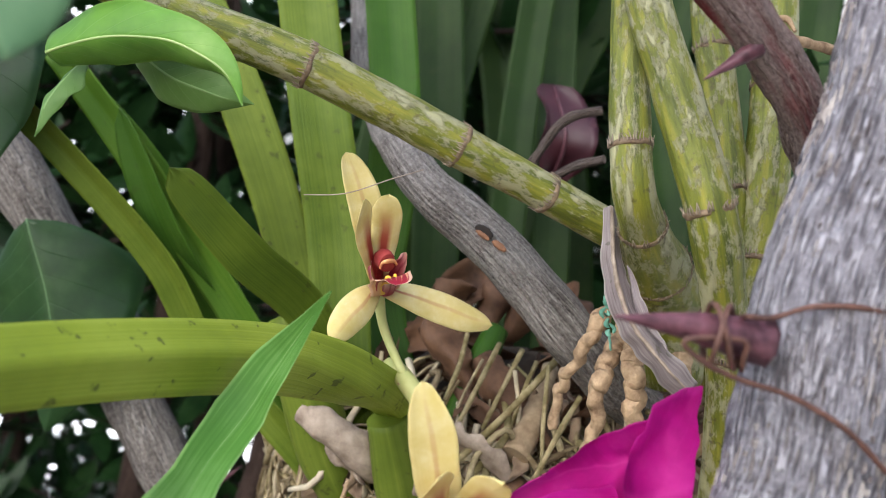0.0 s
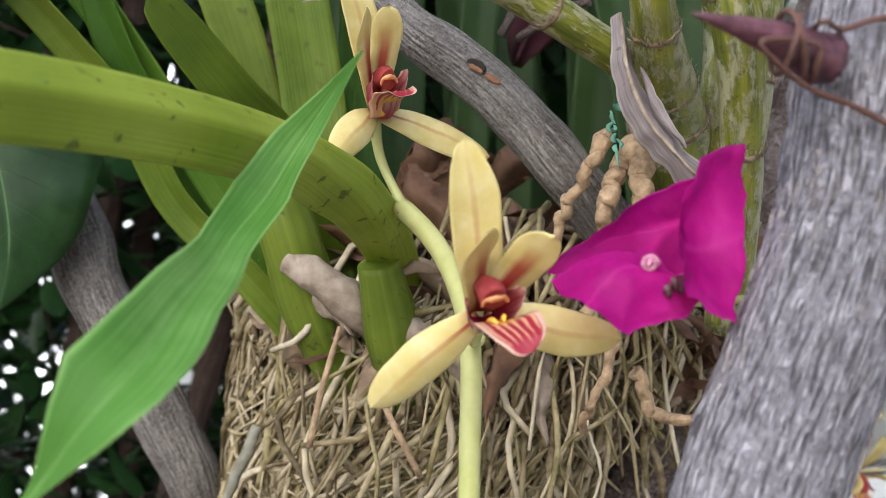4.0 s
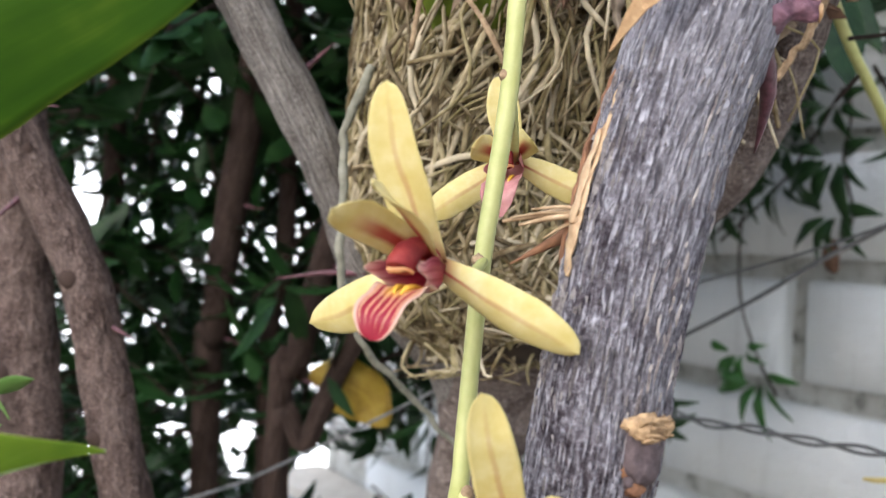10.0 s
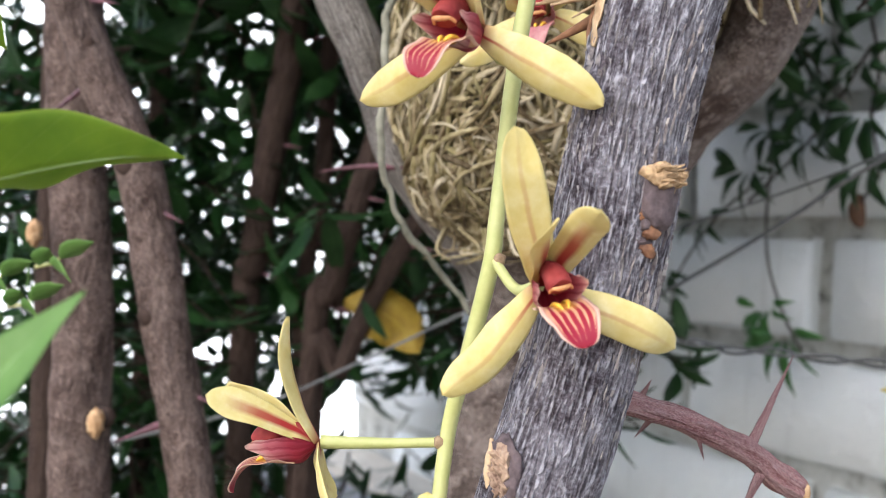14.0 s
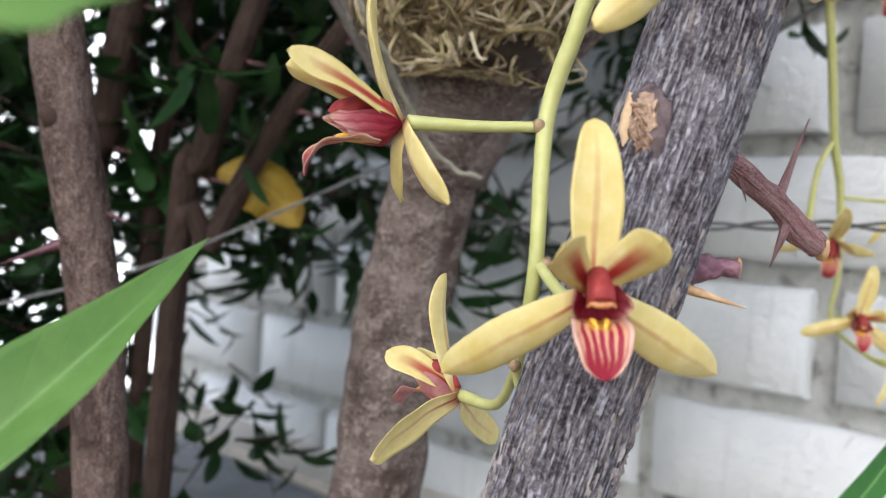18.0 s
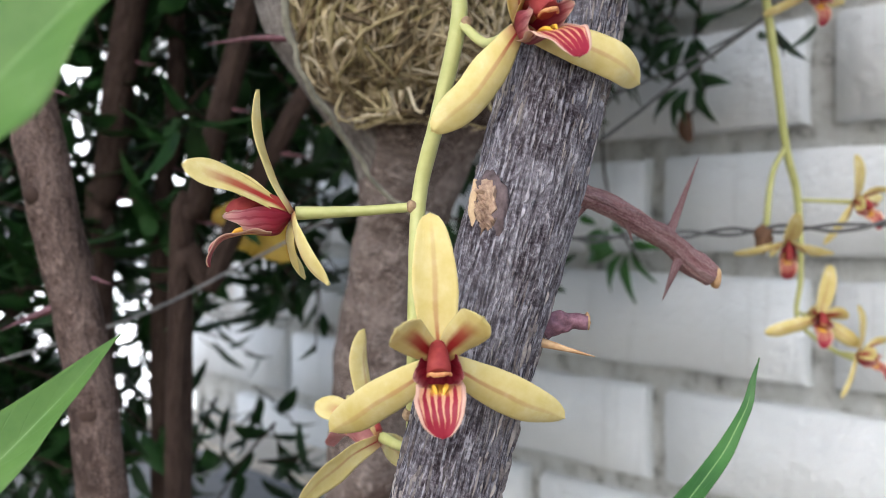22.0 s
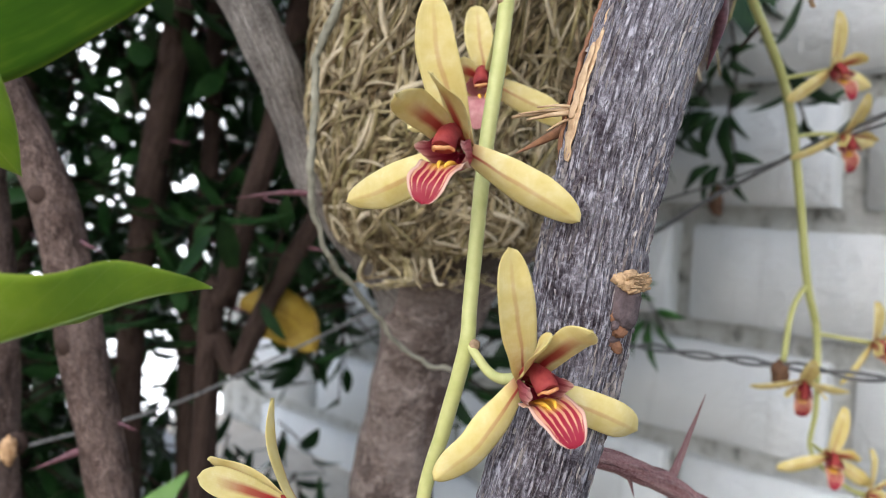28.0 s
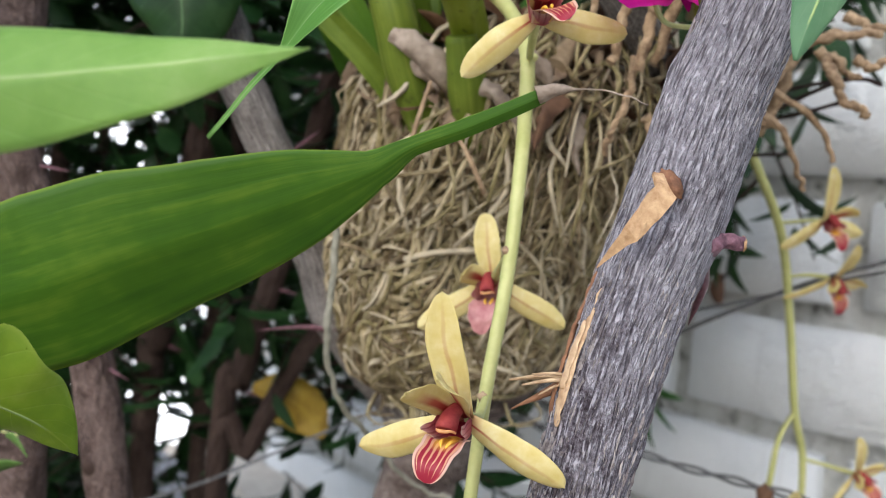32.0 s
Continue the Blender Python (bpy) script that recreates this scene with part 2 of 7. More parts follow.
WOOD_DARK = plain_mat("torn brown wood", (0.1, 0.045, 0.025), (0.33, 0.16, 0.08), 500, 0.8)
SEPAL = petal_mat("yellow sepal", 0.20, 0.42)
PETAL = petal_mat("yellow petal with maroon flare", 0.64, 1.0)
STALK = plain_mat("pale green flower stalk", (0.42, 0.445, 0.145), (0.57, 0.57, 0.245), 220, 0.42, 0.0002, 0.1)
CALLUS = plain_mat("golden callus", (0.75, 0.4, 0.03), (0.85, 0.55, 0.08), 900, 0.5, 0.0001)
COLUMN = plain_mat("maroon column", (0.17, 0.012, 0.02), (0.40, 0.07, 0.06), 300, 0.62, 0.0003, 0.1, 0.2)
CAP = plain_mat("orange anther cap", (0.55, 0.20, 0.08), (0.72, 0.42, 0.18), 900, 0.4, 0.0001)


def lobe_mat():
    """Lip tube: maroon base, mauve pink towards its front, darker lengthwise lines."""
    m, b = shader("mauve red lip tube", 0.45, 0.35)
    v = coords(m, "UV")
    u, s = axis(m, v, 0), axis(m, v, 1)
    warp = grain(m, coords(m, "Object"), 260, 3)
    c = ramp(m, s, [(0.0, (0.28, 0.012, 0.035)), (0.35, (0.48, 0.05, 0.085)), (0.7, (0.60, 0.19, 0.22)), (0.92, (0.76, 0.46, 0.42)), (1.0, (0.80, 0.60, 0.48))])
    w = calc(m, "SINE", calc(m, "ADD", calc(m, "MULTIPLY", u, 34.0), calc(m, "MULTIPLY", warp, 4.0)))
    c = mix(m, calc(m, "MULTIPLY", ramp(m, w, [(0.45, grey(0)), (0.75, grey(1))]), 0.5), c, (0.32, 0.015, 0.04))
    return finish(m, b, c, w, 0.0002, 0.3, 0.18)


def lip_mat():
    """Cream midlobe: crimson lines that widen and merge at the tip, a golden base, a pale margin."""
    m, b = shader("striped lip", 0.45, 0.35)
    v = coords(m, "UV")
    u, s = axis(m, v, 0), axis(m, v, 1)
    au = calc(m, "ABSOLUTE", u)
    warp = grain(m, coords(m, "Object"), 330, 3)
    w = calc(m, "COSINE", calc(m, "ADD", calc(m, "MULTIPLY", u, 21.0), calc(m, "MULTIPLY", calc(m, "SUBTRACT", warp, 0.5), 2.0)))
    grow = calc(m, "ADD", w, calc(m, "MULTIPLY", calc(m, "SUBTRACT", s, 0.44), 3.2))
    grow = calc(m, "ADD", grow, calc(m, "MULTIPLY", calc(m, "SUBTRACT", warp, 0.5), 1.2))
    c = mix(m, ramp(m, grow, [(-0.35, grey(0)), (0.45, grey(1))]), (0.64, 0.34, 0.20), (0.30, 0.014, 0.035))
    c = mix(m, calc(m, "MULTIPLY", ramp(m, au, [(0.28, grey(1)), (0.5, grey(0))]), ramp(m, s, [(0.35, grey(1)), (0.55, grey(0))])), c, (0.85, 0.52, 0.06))
    c = mix(m, ramp(m, calc(m, "ADD", au, calc(m, "MULTIPLY", warp, 0.08)), [(0.84, grey(0)), (0.92, grey(0.9))]), c, (0.74, 0.50, 0.38))
    return finish(m, b, c, warp, 0.0002, 0.3, 0.2)


LIP_OUT, LIP = lobe_mat(), lip_mat()
LIP_BACK = plain_mat("pale mauve underside of a lip", (0.42, 0.13, 0.15), (0.72, 0.42, 0.38), 260, 0.5, 0.0002, 0.2)
MAGENTA = leaf_mat("magenta bract", (0.60, 0.010, 0.33), (0.42, 0.005, 0.22), (0.74, 0.06, 0.47), 9, 0.35, 0.55)
ROOT = plain_mat("tan scaly root", (0.12, 0.068, 0.035), (0.54, 0.39, 0.235), 420, 0.85, 0.0016)
DRY = plain_mat("dry grey sheath", (0.12, 0.085, 0.058), (0.40, 0.33, 0.26), 300, 0.75, 0.0006)
STRIP = strap_mat("withered grey strip", (0.24, 0.205, 0.20), (0.07, 0.05, 0.055), (0.42, 0.38, 0.36), 0.05, 0.6, 0.5, (7, 3.0), 0.8)
RUST = plain_mat("rust brown dead leaf", (0.045, 0.02, 0.011), (0.19, 0.10, 0.052), 200, 0.7, 0.0006, 0.1)
WIRE = plain_mat("rusty wire", (0.05, 0.022, 0.016), (0.15, 0.07, 0.05), 700, 0.6, 0.0002)
STEEL = plain_mat("dull galvanised wire", (0.06, 0.065, 0.07), (0.2, 0.2, 0.2), 300, 0.5, 0.0002)
THREAD = plain_mat("sea green net thread", (0.06, 0.2, 0.14), (0.2, 0.42, 0.32), 300, 0.5)
YELLOWLEAF = leaf_mat("yellowing leaf", (0.33, 0.22, 0.025), (0.17, 0.10, 0.016), (0.45, 0.33, 0.05), 10, 0.3, 0.5, 0.6)
LEAF_BIG = strap_mat("deep green long leaf", (0.056, 0.135, 0.010), (0.028, 0.085, 0.008), (0.16, 0.25, 0.022), 0.2, 0.38, 0.0, (5.0, 3.0), 0.96)
LEAF_CREEPER = leaf_mat("green creeper leaf", (0.045, 0.14, 0.03), (0.028, 0.095, 0.02), (0.08, 0.2, 0.05), 8, 0.2, 0.4)
LEAF_CURL = strap_mat("mid green twisted leaf", (0.09, 0.225, 0.038), (0.065, 0.17, 0.026), (0.24, 0.42, 0.13), 0.25, 0.42, 0.0, (9, 2.0), 0.88)
LEAF_LIME = leaf_mat("lime green leaf", (0.26, 0.39, 0.03), (0.18, 0.31, 0.022), (0.40, 0.5, 0.08), 9, 0.4, 0.4)
LEAF_SOFT = leaf_mat("soft green leaf", (0.115, 0.225, 0.05), (0.08, 0.175, 0.034), (0.17, 0.29, 0.085), 9, 0.25, 0.5, 0.0, 0.3)
LEAF_FRESH = leaf_mat("fresh green folded leaf", (0.15, 0.33, 0.045), (0.10, 0.25, 0.03), (0.26, 0.45, 0.1), 9, 0.3, 0.4, 0.0, 0.4)
LEAF_GREYGREEN = leaf_mat("grey green leaf", (0.13, 0.26, 0.13), (0.09, 0.21, 0.1), (0.22, 0.36, 0.2), 8, 0.3, 0.45)
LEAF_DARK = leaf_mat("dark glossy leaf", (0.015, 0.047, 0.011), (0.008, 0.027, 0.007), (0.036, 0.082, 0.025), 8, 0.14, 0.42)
LEAF_PALE = leaf_mat("pale fresh green leaf", (0.24, 0.42, 0.09), (0.17, 0.33, 0.06), (0.36, 0.52, 0.17), 9, 0.35, 0.42)
RIB_PALE = plain_mat("pale leaf rib", (0.25, 0.38, 0.12), (0.36, 0.48, 0.18), 200, 0.5)
RIB_SOFT = plain_mat("soft leaf rib", (0.13, 0.25, 0.065), (0.19, 0.32, 0.1), 200, 0.5)
RIB_DARK = plain_mat("dark leaf rib", (0.05, 0.11, 0.04), (0.09, 0.17, 0.06), 200, 0.5)
STRAP = strap_mat("olive strap leaf", (0.11, 0.155, 0.017), (0.055, 0.085, 0.009), (0.21, 0.26, 0.036), 0.1, 0.4, 0.55)
SCRAP = plain_mat("dry tan cane", (0.13, 0.085, 0.045), (0.42, 0.32, 0.2), 260, 0.8, 0.0008)
STRAP_ARCH = strap_mat("lime strap leaf with black specks", (0.23, 0.30, 0.028), (0.14, 0.19, 0.017), (0.34, 0.41, 0.06), 0.1, 0.38, 0.7)
STRAP_PALE = strap_mat("pale lime strap leaf", (0.085, 0.132, 0.011), (0.038, 0.072, 0.006), (0.165, 0.22, 0.027), 0.12, 0.4, 0.4)
LEAF_STRAP = strap_mat("glossy mid green strap leaf", (0.075, 0.165, 0.014), (0.04, 0.10, 0.009), (0.14, 0.24, 0.03), 0.12, 0.38, 0.2)
# Strap green with the shade behind the canes put into its colour
STRAP_SHADE = strap_mat("tall strap leaf darkened for shade", (0.015, 0.036, 0.005), (0.008, 0.02, 0.003), (0.03, 0.06, 0.009), 0.1, 0.45, 0.3)
STRAP_DEEP = strap_mat("deep green strap leaf", (0.035, 0.095, 0.008), (0.016, 0.05, 0.005), (0.075, 0.155, 0.018), 0.12, 0.4, 0.2)


def cane_mat():
    """Green jointed cane with whitish papery patches."""
    m, b = shader("green cane with papery bloom", 0.45, 0.4)
    v = coords(m, "UV")
    ob = coords(m, "Object")
    n = grain(m, nd(m, "Mapping", i0=v, i3=(14, 40, 1)), 1.0, 6, 0.65)
    p = grain(m, nd(m, "Mapping", i0=v, i3=(9, 130, 1)), 1.0, 7, 0.72)
    big = grain(m, nd(m, "Mapping", i0=v, i3=(3, 22, 1)), 1.0, 3)
    c = ramp(m, n, [(0.32, (0.036, 0.055, 0.005)), (0.5, (0.15, 0.168, 0.014)), (0.68, (0.28, 0.265, 0.03))])
    flake = calc(m, "ADD", calc(m, "MULTIPLY", p, 0.65), calc(m, "MULTIPLY", big, 0.35))
    c = mix(m, calc(m, "MULTIPLY", ramp(m, flake, [(0.485, grey(0)), (0.525, grey(1))]), 0.65), c, (0.44, 0.42, 0.27))
    spots = grain(m, ob, 420, 4, 0.7)
    c = mix(m, calc(m, "MULTIPLY", ramp(m, spots, [(0.58, grey(0)), (0.66, grey(1))]), 0.65), c, (0.06, 0.05, 0.02))
    return finish(m, b, c, calc(m, "ADD", p, ramp(m, flake, [(0.5, grey(0)), (0.545, grey(0.6))])), 0.0011, 0.7, 0.0)


CANE = cane_mat()
CANE_RING = plain_mat("brown cane joint", (0.05, 0.024, 0.015), (0.27, 0.2, 0.12), 500, 0.7)


def straw_mat(single=False):
    m, b = shader("bleached root fibre", 0.8, 0.2)
    r = chance(m) if single else island(m)
    c = ramp(m, r, [(0.0, (0.045, 0.028, 0.013)), (0.2, (0.14, 0.095, 0.045)), (0.4, (0.25, 0.215, 0.085)), (0.7, (0.43, 0.355, 0.215)), (1.0, (0.70, 0.62, 0.46))])
    n = grain(m, coords(m, "Object"), 200, 5)
    c = mix(m, 0.4, c, ramp(m, n, [(0.4, (0.05, 0.033, 0.016)), (0.64, (0.52, 0.44, 0.28))]))
    return finish(m, b, c, n, 0.0006, 0.6)


STRAW, STRAW_ONE = straw_mat(), straw_mat(True)
# Core fibre coloured near black: the shade between the roots is in the colour
CORE = plain_mat("packed fibre darkened as shaded gaps", (0.014, 0.009, 0.006), (0.06, 0.04, 0.023), 160, 0.9, 0.003)


def brick_mat():
    m, b = shader("white painted brick", 0.55, 0.35)
    g = coords(m, "Object")
    big, n, fine = grain(m, g, 9, 4), grain(m, g, 60, 5), grain(m, g, 330, 4)
    c = ramp(m, big, [(0.3, (0.67, 0.70, 0.705)), (0.7, (0.76, 0.78, 0.775))])
    c = mix(m, calc(m, "MULTIPLY", ramp(m, fine, [(0.66, grey(0)), (0.75, grey(1))]), 0.3), c, (0.5, 0.5, 0.47))
    h = calc(m, "ADD", n, calc(m, "MULTIPLY", fine, 0.35))
    drips = grain(m, nd(m, "Mapping", i0=g, i3=(90, 90, 6)), 1.0, 3)
    c = mix(m, calc(m, "MULTIPLY", ramp(m, drips, [(0.6, grey(0)), (0.72, grey(1))]), 0.25), c, (0.46, 0.47, 0.46))
    return finish(m, b, c, h, 0.006, 0.9)


def mortar_mat():
    m, b = shader("rough painted mortar", 0.8, 0.2)
    g = coords(m, "Object")
    n, fine = grain(m, g, 45, 8, 0.7), grain(m, g, 240, 4)
    c = ramp(m, n, [(0.33, (0.16, 0.155, 0.14)), (0.46, (0.56, 0.57, 0.54)), (0.7, (0.73, 0.745, 0.725))])
    return finish(m, b, c, calc(m, "ADD", n, calc(m, "MULTIPLY", fine, 0.3)), 0.012, 1.0)


BRICK, MORTAR = brick_mat(), mortar_mat()
CONCRETE = plain_mat("dark grey cement", (0.14, 0.15, 0.165), (0.24, 0.25, 0.265), 25, 0.7, 0.002)
SAND = plain_mat("pale dusty sand", (0.48, 0.43, 0.36), (0.7, 0.66, 0.58), 60, 0.9, 0.002)
SOIL = plain_mat("dry garden soil", (0.12, 0.085, 0.055), (0.3, 0.24, 0.17), 9, 0.95, 0.02)
# Near-black colour that stands for the shade inside a hollow
HOLLOW = plain_mat("painted dark hollow", (0.01, 0.008, 0.006), (0.03, 0.022, 0.016), 200, 0.95)


# Geometry helpers
def smooth_path(pts, steps):
    """A Catmull-Rom curve through points (any length of tuple)."""
    p = [np.array(q, float) for q in pts]
    p = [2 * p[0] - p[1]] + p + [2 * p[-1] - p[-2]]
    out = []
    for i in range(1, len(p) - 2):
        for k in range(steps):
            t = k / steps
            a, b, c, d = p[i - 1:i + 3]
            out.append(0.5 * (2 * b + (c - a) * t + (2 * a - 5 * b + 4 * c - d) * t * t + (3 * b - a - 3 * c + d) * t ** 3))
    out.append(p[-2])
    return np.array(out)


def tube(pts, radius, steps=6, sides=10, rough=0.0, bumps=40.0, bm=None, cap=True, relief=None):
    """A tube along pts; radius a number or one for each point. u runs round, v in metres."""
    bm = bm or bmesh.new()
    uv = bm.loops.layers.uv.verify()
    r = list(radius) if hasattr(radius, "__len__") else [radius] * len(pts)
    c = smooth_path([(*p, q) for p, q in zip(pts, r)], steps)
    n = len(c)
    tan = np.gradient(c[:, :3], axis=0)
    tan /= np.linalg.norm(tan, axis=1)[:, None] + 1e-12
    side = np.cross(tan[0], (0.3, 0.9, 0.2) if abs(tan[0][1]) < 0.8 else (1, 0, 0))
    side /= np.linalg.norm(side)
    rings, lengths, run = [], [], 0.0
    for i in range(n):
        if i:
            run += np.linalg.norm(c[i, :3] - c[i - 1, :3])
            side = side - tan[i] * side.dot(tan[i])
            side /= np.linalg.norm(side)
        up = np.cross(tan[i], side)
        ring = []
        for k in range(sides):
            a = 2 * math.pi * k / sides
            d = math.cos(a) * side + math.sin(a) * up
            q = max(c[i, 3], 1e-5)
            if rough:
                q *= 1 + rough * noise.noise(Vector((c[i, :3] + d * q) * bumps))
            if relief:
                q += relief(a, run, c[i, :3] + d * q)
            ring.append(bm.verts.new(c[i, :3] + d * q))
        rings.append(ring)
        lengths.append(run)
    for i in range(n - 1):
        for k in range(sides):
            f = bm.faces.new((rings[i][k], rings[i][(k + 1) % sides], rings[i + 1][(k + 1) % sides], rings[i + 1][k]))
            f.smooth = True
            for loop, (a, b) in zip(f.loops, ((k, i), (k + 1, i), (k + 1, i + 1), (k, i + 1))):
                loop[uv].uv = (a / sides, lengths[b])
    if cap:
        bm.faces.new(rings[0][::-1])
        bm.faces.new(rings[-1])
    return bm


def blade(pts, width, across, steps=6, cells=8, thick=0.0005, cup=0.0, shape=None, wave=0.0, waves=3.0, keel=0.0, bm=None, seed=0.0):
    """A leaf along pts: width (largest) and shape(s), across: side vectors at the points. cup bends it, keel folds it. u in -1..1, v 0..1."""
    bm = bm or bmesh.new()
    uv = bm.loops.layers.uv.verify()
    if not hasattr(across[0], "__len__"):
        across = [across] * len(pts)
    c = smooth_path([(*p, *a) for p, a in zip(pts, across)], steps)
    n = len(c)
    tan = np.gradient(c[:, :3], axis=0)
    tan /= np.linalg.norm(tan, axis=1)[:, None] + 1e-12
    rows = []
    for i in range(n):
        s = i / (n - 1)
        side = c[i, 3:6] - tan[i] * c[i, 3:6].dot(tan[i])
        side /= np.linalg.norm(side) + 1e-12
        nor = np.cross(side, tan[i])
        w = width * (shape(s) if shape else math.sin(math.pi * min(1, max(0, s))) ** 0.7) / 2
        row = []
        for k in range(cells + 1):
            u = 2 * k / cells - 1
            lift = cup * w * u * u + keel * w * abs(u) + wave * math.sin(waves * 6.283 * s + seed + (1.5 if u > 0 else 0)) * u * u * w
            base = c[i, :3] + side * u * w + nor * lift
            row.append((base, nor, u, s))
        rows.append(row)
    top = [[bm.verts.new(b + nor * thick * 0.5 * (1.15 - abs(u))) for b, nor, u, s in row] for row in rows]
    low = [[bm.verts.new(b - nor * thick * 0.5 * (1.15 - abs(u))) for b, nor, u, s in row] for row in rows]
    def quad(vs, uvs):
        f = bm.faces.new(vs)
        f.smooth = True
        for loop, q in zip(f.loops, uvs):
            loop[uv].uv = q
    for i in range(n - 1):
        for k in range(cells):
            q = [(i, k), (i, k + 1), (i + 1, k + 1), (i + 1, k)]
            uvs = [rows[a][b][2:4] for a, b in q]
            quad([top[a][b] for a, b in q], uvs)
            quad([low[a][b] for a, b in q][::-1], uvs[::-1])
        for k in (0, cells):
            q = [top[i][k], top[i + 1][k], low[i + 1][k], low[i][k]]
            uvs = [rows[i][k][2:4], rows[i + 1][k][2:4]] * 2
            quad(q if k == 0 else q[::-1], [uvs[0], uvs[1], uvs[1], uvs[0]] if k == 0 else [uvs[0], uvs[1], uvs[1], uvs[0]][::-1])
    for i in (0, n - 1):
        for k in range(cells):
            q = [top[i][k], low[i][k], low[i][k + 1], top[i][k + 1]]
            uvs = [rows[i][k][2:4], rows[i][k][2:4], rows[i][k + 1][2:4], rows[i][k + 1][2:4]]
            quad(q if i == 0 else q[::-1], uvs if i == 0 else uvs[::-1])
    return bm


def lump(centre, size, noise_amount=0.2, freq=3.0, level=2, bm=None):
    bm = bm or bmesh.new()
    new_verts = bmesh.ops.create_icosphere(bm, subdivisions=level, radius=1.0)["verts"]
    for v in new_verts:
        k = 1 + noise_amount * noise.noise(v.co * freq + Vector(centre) * 37)
        v.co = Vector((v.co.x * size[0], v.co.y * size[1], v.co.z * size[2])) * k + Vector(centre)
    for f in bm.faces:
        f.smooth = True
    return bm


def crumple(bm, amount, freq, seed=0.0):
    """Uneven, lightly folded surface."""
    for v in bm.verts:
        v.co += noise.noise_vector(v.co * freq + Vector((seed, seed * 2, 0))) * amount
    return bm


def patch(centre, out, along, size, noise_amount=0.35, freq=3.0):
    """A flattened lump lying on a surface: out is the surface's normal."""
    bm = lump((0, 0, 0), size, noise_amount, freq, 3)
    z = Vector(out).normalized()
    y = (Vector(along) - z * z.dot(Vector(along))).normalized()
    m = Matrix((y.cross(z), y, z)).transposed().to_4x4()
    m.translation = Vector(centre)
    bmesh.ops.transform(bm, matrix=m, verts=bm.verts)
    return bm


def gnarled(pts, r, seed, wander=0.0009):
    """A knobbly root."""
    rnd = random.Random(seed)
    c = smooth_path(pts, 5)
    q = [tuple(p + v3(*[rnd.gauss(0, wander) for _ in range(3)])) for p in c]
    return crumple(tube(q, [r * rnd.uniform(0.9, 1.1) * (1 - 0.45 * i / len(q)) for i in range(len(q))], 4, 14, 0.16, 420), 0.0004, 600, seed)


def part(name, bm, material, parent=None, label=""):
    me = bpy.data.meshes.new(name)
    bm.to_mesh(me)
    bm.free()
    me.materials.append(material)
    ob = new(name, me)
    if parent is not None:
        ob.parent = parent
    return tagged(ob, label)


def thing(name, label, category, group="", kind="", at=(0, 0, 0)):
    ob = new(name)
    ob.empty_display_size = 0.01
    ob.location = at
    bpy.context.view_layer.update()
    return tagged(ob, label, category, group, kind)


def solo(name, bm, material, label, category, group="", kind=""):
    return tagged(part(name, bm, material), label, category, group, kind)


def v3(*a):
    return np.array(a, float)


def taper(s, blunt=0.35):
    """Widths of a pointed leaf."""
    return min(1.0, (s / 0.3) ** 0.6 if s < 0.3 else 1.0) * max(0.0, 1 - max(0.0, (s - 0.35) / 0.65) ** (1.3 + blunt))


# Ground, ledge and the white brick wall
bm = bmesh.new()
bmesh.ops.create_grid(bm, x_segments=60, y_segments=60, size=1500)
for v in bm.verts:
    v.co.x, v.co.y = v.co.x * abs(v.co.x) / 1500, v.co.y * abs(v.co.y) / 1500
solo("ground", bm, SOIL, "dry brown garden soil", "ground", kind="structure")

WALL_AT, WALL_ALONG, WALL_OUT = v3(0.2515, 0.8125, 0), v3(0.607, -0.794, 0), v3(-0.794, -0.607, 0)
COURSE, BRICK_RUN, TOP_COURSE = 0.0955, 0.29, 1.3713
WALL_END = -0.885


def wall_point(s, out, z):
    p = WALL_AT + WALL_ALONG * s + WALL_OUT * out
    return (p[0], p[1], z)


def box_on_wall(bm, s0, s1, o0, o1, z0, z1):
    vs = [bm.verts.new(wall_point(s, o, z)) for s in (s0, s1) for o in (o0, o1) for z in (z0, z1)]
    for f in ((0, 1, 3, 2), (4, 6, 7, 5), (0, 4, 5, 1), (2, 3, 7, 6), (0, 2, 6, 4), (1, 5, 7, 3)):
        bm.faces.new([vs[i] for i in f])
    return bm


bm = bmesh.new()
nx, nz = 100, 90
grid = [[None] * (nz + 1) for _ in range(nx + 1)]
for i in range(nx + 1):
    for k in range(nz + 1):
        s, z = WALL_END + (1.3 - WALL_END) * i / nx, 2.2 * k / nz
        o = -0.008 + 0.0035 * noise.noise(Vector((s * 40, z * 40, 3))) + 0.003 * noise.noise(Vector((s * 11, z * 11, 8)))
        grid[i][k] = bm.verts.new(wall_point(s, o, z))
for i in range(nx):
    for k in range(nz):
        bm.faces.new((grid[i][k], grid[i + 1][k], grid[i + 1][k + 1], grid[i][k + 1])).smooth = True
back = [bm.verts.new(wall_point(s, -0.14, z)) for s, z in ((WALL_END, 0), (1.3, 0), (1.3, 2.2), (WALL_END, 2.2))]
bm.faces.new(back)
bm.faces.new((grid[0][nz], grid[nx][nz], back[2], back[3]))
bm.faces.new((grid[0][0], grid[0][nz], back[3], back[0]))
bm.faces.new((grid[nx][nz], grid[nx][0], back[1], back[2]))
wall = solo("wall_east", bm, MORTAR, "white painted brick wall with rough raked mortar joints", "wall", kind="structure")

